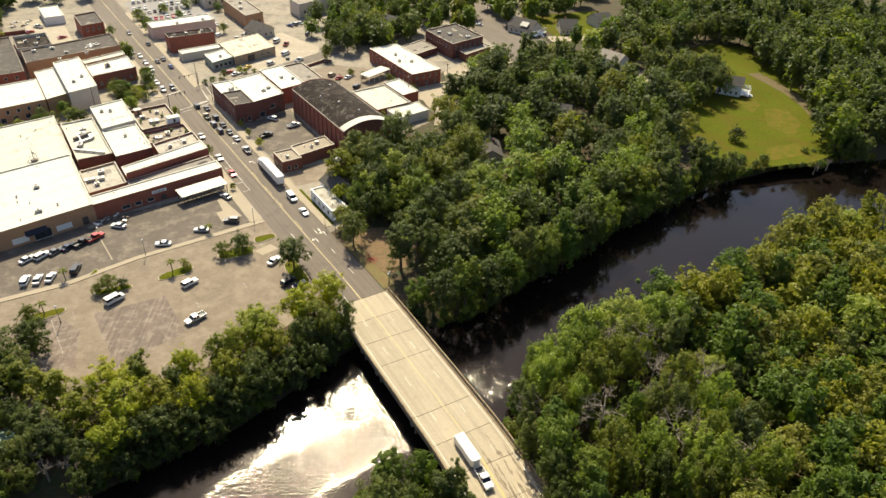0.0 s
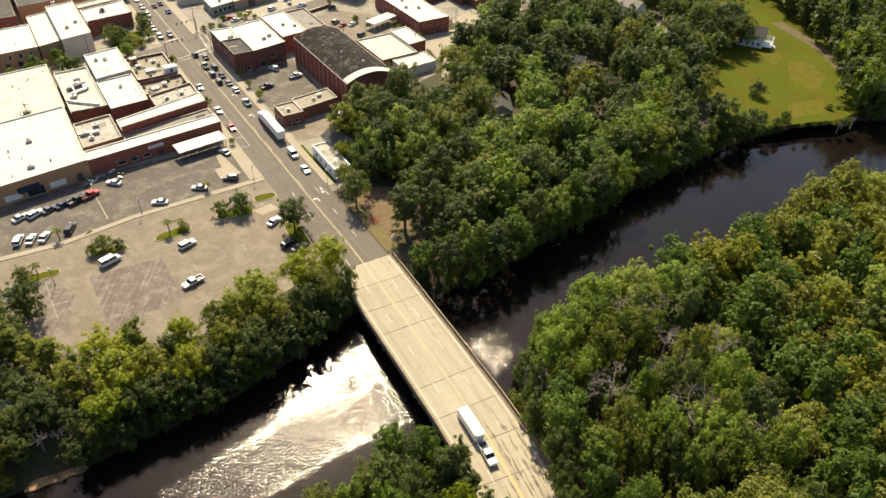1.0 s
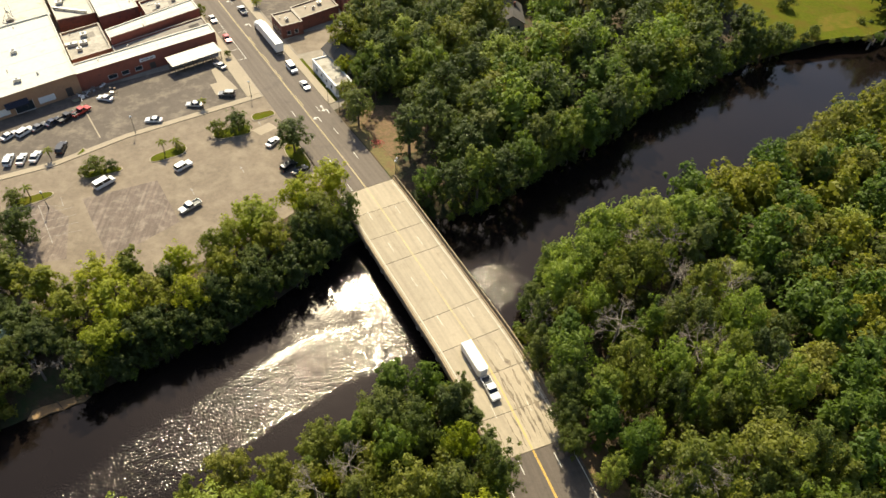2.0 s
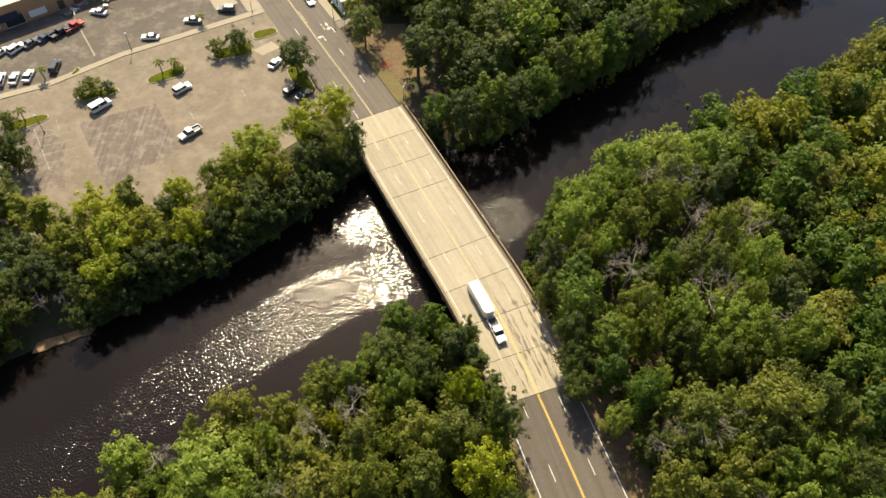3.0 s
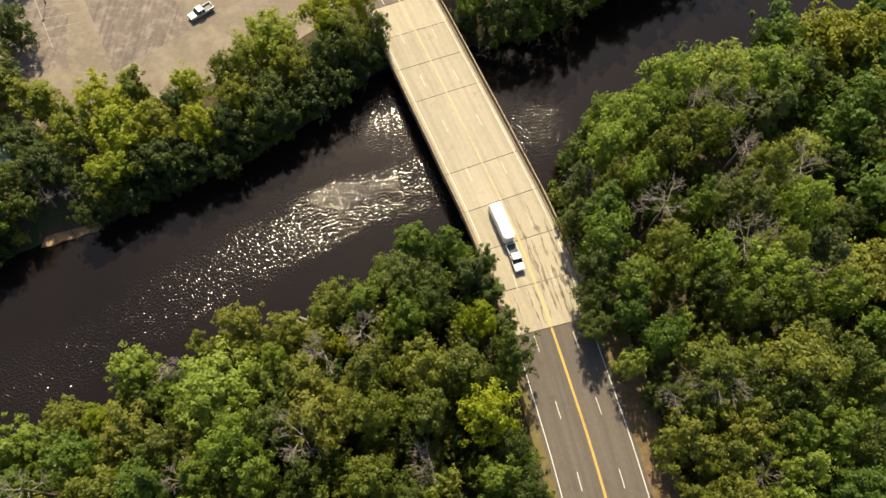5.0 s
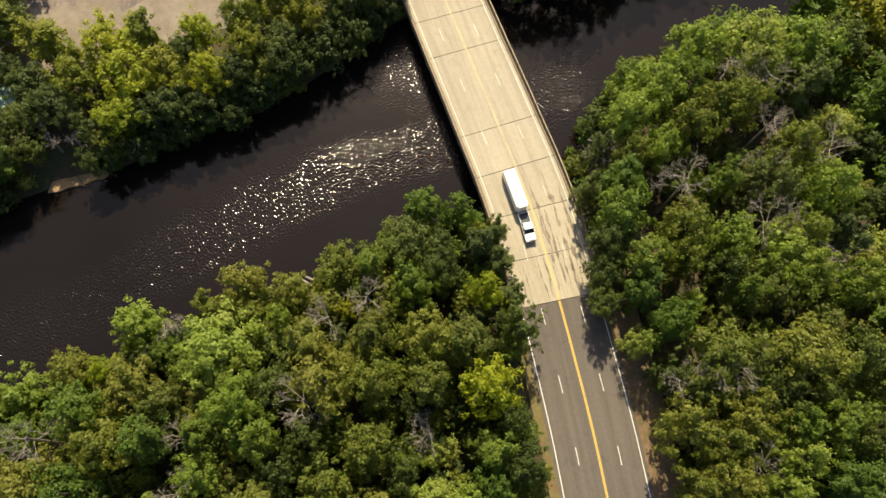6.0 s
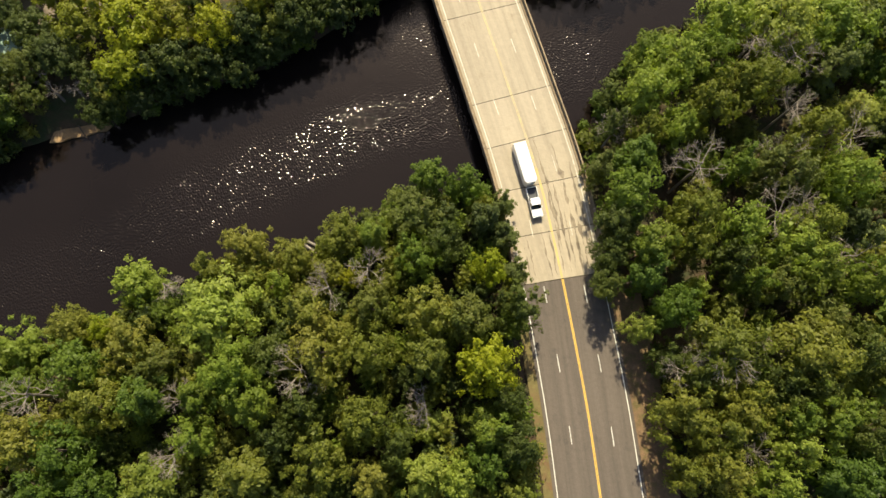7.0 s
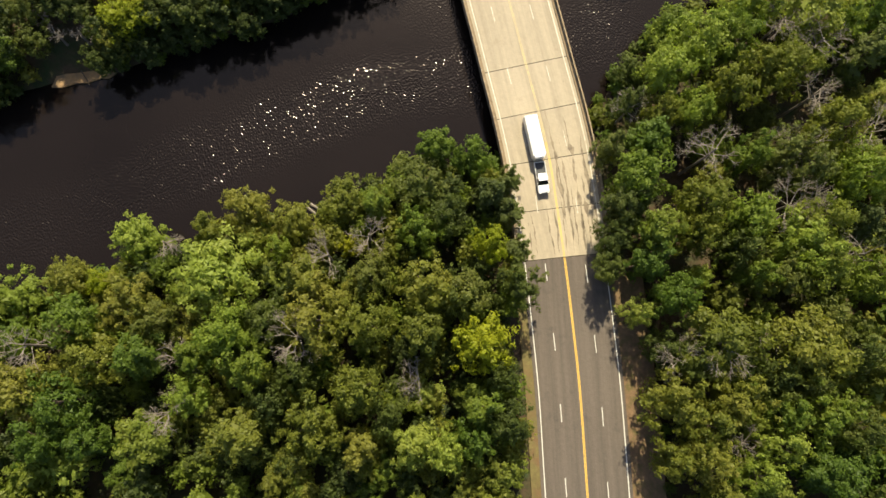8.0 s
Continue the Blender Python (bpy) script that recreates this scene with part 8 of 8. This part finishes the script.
# woods behind and beside the lawn
E1 = scatter(rng, town_poly((186, -42), (203, -36), (224, -22), (242, -4), (254, 12), (265, 30), (284, 58), (290, 90), (360, 160), (400, 60), (330, -50), (250, -70)), 10.4, 0, 0.3)
woods("woodland", 41, away(E1), [("broad", M_LEAF_DARK, 6), ("broad", M_LEAF_GREY_HAZE, 2.5), ("pine", M_LEAF_DARK, 1), ("broad", M_LEAF, 0.6)], "deep green woodland beyond the lawn", (0.9, 1.4), 0.16, 2.25)
E2 = scatter(rng, town_poly((262, 84), (232, 74), (205, 72), (196, 92), (200, 112), (262, 128), (300, 170), (400, 260), (440, 190)), 11.2, 0, 0.3)
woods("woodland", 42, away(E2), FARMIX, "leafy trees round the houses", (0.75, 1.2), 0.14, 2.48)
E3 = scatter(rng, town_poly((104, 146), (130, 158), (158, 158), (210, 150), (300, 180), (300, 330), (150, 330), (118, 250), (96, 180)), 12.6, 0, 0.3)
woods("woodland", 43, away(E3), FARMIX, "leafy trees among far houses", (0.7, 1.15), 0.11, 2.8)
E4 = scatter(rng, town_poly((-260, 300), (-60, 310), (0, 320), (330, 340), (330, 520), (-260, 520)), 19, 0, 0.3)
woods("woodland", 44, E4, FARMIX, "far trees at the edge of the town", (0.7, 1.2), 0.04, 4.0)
E5 = scatter(rng, town_poly((-125, 272), (-85, 268), (-78, 240), (-60, 238), (-60, 262), (-85, 300), (-130, 310)), 10, 0, 0.3)
woods("woodland", 45, E5, FARMIX, "leafy trees behind the west block", (0.6, 0.9), 0.25, 1.86)

E8 = scatter(rng, town_poly((-92, 270), (-54, 268), (-50, 300), (-46, 332), (-98, 332)), 9.5, 0, 0.3)
woods("woodland", 48, E8, FARMIX, "leafy trees at the far west edge of town", (0.6, 0.9), 0.25, 1.86)
E6 = scatter(rng, town_poly((178, 6), (198, 22), (212, 32), (216, 44), (236, 62), (226, 68), (206, 66), (206, 60), (212, 48), (206, 40), (190, 52), (170, 26)), 9.2, 0, 0.3)
qx = tw(199, 47)
E6 = E6[(E6[:, 0] - qx.x) ** 2 + (E6[:, 1] - qx.y) ** 2 > 81.0]
woods("woodland", 46, away(E6), FARMIX, "leafy trees along the edge of the lawn", (0.6, 1.0), 0.19, 2.11)
for cb, ca, sc in ((181, -11.5, 1.25), (173.4, -30.5, 0.8), (167, -31.5, 0.7)):
    town_tree(cb, ca, "small", M_LEAF_DARK, sc, "standing on the lawn", 0, 1.0, -1.2 * sc)

E7 = scatter(rng, town_poly((84, 162), (104, 150), (128, 156), (132, 178), (118, 214), (96, 214), (82, 190)), 9.4, 0, 0.3)
woods("woodland", 47, away(E7), FARMIX, "dense leafy trees in the middle of town", (0.65, 0.95), 0.25, 1.9)

town_slab("bare_earth", [(11.6, -20), (11.6, 4), (16, 6), (24, 2), (25, -12), (19, -20)], 0.0, M_LITTER, "bare red-brown earth under trees by the bridge", "ground", 0.9)
# ---------- undergrowth on the banks and verges ----------
def bank_points(rng, bank, x0, x1, side, rows, step):
    p = np.array([q for q in bank if x0 - 40 < q[0] < x1 + 40], float)
    s, c = resample([tuple(q) for q in p], step)
    n = np.gradient(c, axis=0)
    n = np.c_[-n[:, 1], n[:, 0]] / np.linalg.norm(n, axis=1)[:, None] * side
    pts = np.concatenate([c + n * (r + rng.uniform(-0.8, 0.8, (len(c), 1))) + rng.uniform(-1, 1, (len(c), 2)) for r in rows])
    pts = pts[(pts[:, 0] > x0) & (pts[:, 0] < x1)]
    return pts[edge_distance(pts, CL_P[::4], closed=False)[0] > 9.6]


FILL = scatter(rng, town_poly((17, -34), (27, -16), (26, 3), (19, 11), (23, 36), (36, 44), (62, 44), (78, 20), (64, -38)), 5.2, 12.5, 1.0)
woods("undergrowth", 56, away(FILL), [("small", M_LEAF_DARK, 3), ("small", M_LEAF_GREY_HAZE, 2), ("small", M_LEAF, 2)], "dark leafy undergrowth below the north bank wood", (0.8, 1.3), 0.3, 1.7)
SHRUB = [("small", M_LEAF, 4), ("small", M_LEAF_DARK, 3), ("small", M_LEAF_OLIVE, 3)]
u1 = bank_points(rng, BANK_S, -110, 160, -1, (0.6, 3.6), 3.0)
u2 = bank_points(rng, BANK_N, -120, 175, 1, (0.4, 3.6), 3.2)
lawn_gap = edge_distance(u2, np.array(town_poly((167, -16), (169, -44), (198, -44), (196, -20))))[1]
woods("undergrowth", 51, u1, SHRUB, "leafy shrubs overhanging the south bank", (0.45, 0.85), 0.14, 2.4)
lawn_gap |= (u2[:, 0] + 74.0) ** 2 + (u2[:, 1] - 88.0) ** 2 < 36.0
woods("undergrowth", 52, u2[~lawn_gap], SHRUB, "leafy shrubs overhanging the north bank", (0.4, 0.8), 0.16, 2.3)
u3 = bank_points(rng, BANK_N, 20, 172, 1, (-0.6,), 6.6)
gap3 = edge_distance(u3, np.array(town_poly((160, -12), (160, -48), (206, -48), (204, -12))))[1]
OVERHANG = [("broad", M_LEAF_DARK, 3), ("broad", M_LEAF_GREY_HAZE, 2), ("broad", M_LEAF, 1.5), ("feathery", M_LEAF_DARK, 1)]
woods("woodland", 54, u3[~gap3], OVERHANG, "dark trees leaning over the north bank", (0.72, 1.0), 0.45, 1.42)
# shade on the bank's near side is put into the dark leaf colours
u4 = bank_points(rng, BANK_N, -112, -24, 1, (0.2, 3.4), 4.6)
u4 = u4[(np.abs(u4[:, 0] + 75.5) > 6.0)]
woods("woodland", 55, u4, [("broad", M_LEAF_DARK, 5), ("broad", M_LEAF_GREY_HAZE, 2)], "trees leaning over the bank below the lot, leaves darkened as shade", (0.45, 0.7), 0.5, 1.35, 1.1)
v1 = np.array([tuple(on_road(s, o + rng.uniform(-0.7, 0.7))[:2]) for s in np.arange(station(46, 15), S_SOUTH - 2, 3.2) for o in (-12.0, 14.6)])
woods("undergrowth", 53, v1, SHRUB, "leafy shrubs along the road verge", (0.3, 0.5), 0.31, 1.61)
for o0, o1, mt in ((-9.4, -7.75, M_VERGE), (7.75, 13.4, M_LITTER)):
    tagged(obj("verge", strip(bmesh.new(), 0, S_SOUTH - 1.3, o0, o1, -0.6, -0.03), mt), "dry brown grass verge beside the road", "verge", kind="structure")
tagged(obj("verge", strip(bmesh.new(), S_NORTH + 1.3, S_NORTH + 26, 7.76, 11.5, -0.6, -0.02), M_VERGE), "grass verge beside the bridge end", "verge", kind="structure")


def flower_patch(x, y):
    root = thing("flower_patch", pose(x, y, 0.0), "patch of bright red flowers in grass", "flowers")
    r = np.random.default_rng(4)
    c = np.c_[r.normal(0, 0.9, (120, 2)), r.uniform(0.1, 0.4, 120)]
    o = new("bloom", leaf_mesh("bloom", leaf_cards(r, c, np.tile((0.0, 0.0, 1.0), (120, 1)), 0.3), M_RED_PAINT))
    o.parent, o["kind"] = root, "stuff"


flower_patch(-20.6, 171.1)


# ---------- bare trees, drift logs ----------
def bare_tree(x, y, z, h, seed, label):
    r = np.random.default_rng(seed)
    root = thing("bare_tree", pose(x, y, z), label, "dead tree", "bare trees")
    part("trunk", tube(tube(bmesh.new(), (0, 0, -0.5), (0.1, 0.1, h * 0.5), 0.28, 0.2, 7), (0.1, 0.1, h * 0.5), (0, 0.2, h * 0.72), 0.2, 0.13, 7), M_DEADWOOD, root)
    for _ in range(7):
        bm = bmesh.new()

        def limb(p, d, length, rad, depth):
            q = p + d * length
            tube(bm, p, q, rad, rad * 0.62, 4, False)
            if depth:
                for _ in range(4):
                    e = (d + Vector(r.normal(0, 0.6, 3)) + Vector((0, 0, 0.12))).normalized()
                    limb(p.lerp(q, r.uniform(0.5, 1.0)), e, length * r.uniform(0.5, 0.75), rad * 0.55, depth - 1)

        a = r.uniform(0, 2 * math.pi)
        limb(Vector((0, 0.1, h * r.uniform(0.5, 0.72))), Vector((math.cos(a), math.sin(a), r.uniform(0.2, 0.9))).normalized(), h * 0.14, 0.085, 3)
        part("branch", bm, M_DEADWOOD, root)


for sd, (x, y, h) in enumerate(BARE + [(64, 96, 18), (40, 70, 17), (-33, 38, 16), (56, 76, 18)]):
    bare_tree(x, y, -2.7, h * 1.12, sd + 1, "leafless grey tree with forked branches")
for x, y, turn, ln in ((-25.6, 76.4, -20, 3.2), (-25.0, 77.3, -14, 3.4)):
    lg = thing("driftwood_log", pose(x, y, WATER_Z + 0.1, 0, 0, turn), "grey driftwood log at the water's edge", "log", "drift logs")
    part("log", tube(bmesh.new(), (-ln / 2, 0, 0), (ln / 2, 0.1, 0.15), 0.26, 0.18, 8), M_DEADWOOD, lg)


# ---------- sandy landing and green shed on the north-west bank ----------
M_SAND = surface("bank_sand", (0.27, 0.165, 0.075), 0.95, 0.2, 1.5, 0.25, (0.16, 0.11, 0.065), 0.56)
bm = prism(bmesh.new(), [(-78.0, 83.0), (-76.2, 83.6), (-74.5, 85.0), (-72.4, 85.9), (-70.5, 87.4), (-69.0, 88.0), (-68.2, 89.4), (-70.4, 89.6), (-72.6, 88.2), (-74.8, 87.0), (-78.0, 85.6)], WATER_Z - 0.6, WATER_Z + 0.3)
tagged(obj("sand_bank", bm, M_SAND), "small bare sandy landing at the water's edge", "bank", kind="structure")
lg = thing("driftwood_log", pose(-73.0, 86.6, WATER_Z + 0.35, 0, 0, -40), "dark fallen branch lying on the sandy landing", "log", "drift logs")
part("log", tube(bmesh.new(), (-1.6, 0, 0), (1.6, 0.1, 0.1), 0.14, 0.08, 7), M_BARK, lg)
M_GREEN_PAINT = surface("pale_green_paint", (0.24, 0.32, 0.255), 0.7, 0.3, 2.0, 0.15, (0.13, 0.22, 0.16), 0.6)
shed = thing("shed", pose(-88.6, 97.4, -0.15, 0, 0, 36), "shed with a pale green roof and white edge", "shed")
part("body", box(bmesh.new(), -3.2, 3.2, -2.2, 2.2, -1.0, 2.8), M_SIDING, shed)
part("roof", box(bmesh.new(), -3.5, 3.5, -2.5, 2.5, 2.8, 2.95), M_GREEN_PAINT, shed, "pale green metal roof")
part("fascia", box(bmesh.new(), -3.52, 3.52, 2.505, 2.62, 2.72, 3.05), M_SIDING, shed)
part("door", box(bmesh.new(), -0.5, 0.5, -2.24, -2.203, 0.0, 2.05), M_DOOR, shed)
for x, y, mt, sc, i in ((-84.5, 84.0, M_LEAF, 0.72, 0), (-89.0, 86.5, M_LEAF_YELLOW, 0.72, 1), (-92.5, 82.0, M_LEAF, 0.72, 2), (-80.5, 88.5, M_LEAF_DARK, 0.5, 3)):
    tree(x, y, -2.0, "broad", i, mt, sc, x * 40 % 360, "trees along the parking lot bank", "on the bank below the lot")

for n, (x, y, h) in enumerate(((-77.0, 90.8, 7.0), (-73.6, 92.4, 6.5), (-80.2, 92.6, 7.5), (-70.8, 93.0, 6.0))):
    bare_tree(x, y, -2.2, h, 41 + n, "grey leafless brush on the bank")
for n, (x, y, sc) in enumerate(((-79.4, 97.4, 0.62), (-75.2, 96.2, 0.55), (-82.4, 93.4, 0.6), (-86.4, 90.6, 0.66), (-92.2, 97.6, 0.7), (-95.0, 104.0, 0.8), (-93.0, 112.5, 0.85), (-100.0, 118.0, 0.9), (-97.0, 125.0, 0.8))):
    tree(x, y, -1.6, "broad", n % 5, (M_LEAF_DARK, M_LEAF_GREY_HAZE)[n % 2], sc, x * 40 % 360, ROW, "on the shaded bank below the lot")
# low growth and bleached brush along the shore of the lawn
for i, (b, a, sc) in enumerate(((158, -29.5, 0.6), (163, -32.0, 0.45), (167.5, -34.0, 0.5), (176, -36.5, 0.4), (181, -38.0, 0.5), (185.5, -39.5, 0.45), (189, -41.5, 0.6), (193, -43.0, 0.7))):
    town_tree(b, a, "small", (M_LEAF_OLIVE, M_LEAF, M_LEAF_DARK)[i % 3], sc, "on the lawn shore", i % 2, 0.8, -1.6 * sc)
for b, a, h, sd in ((189, -43.0, 5.0, 31), (193.5, -42.0, 5.5, 32), (197, -43.5, 5.0, 33)):
    q = tw(b, a)
    bare_tree(q.x, q.y, -2.6, h, sd, "low bleached dead brush on the lawn shore")
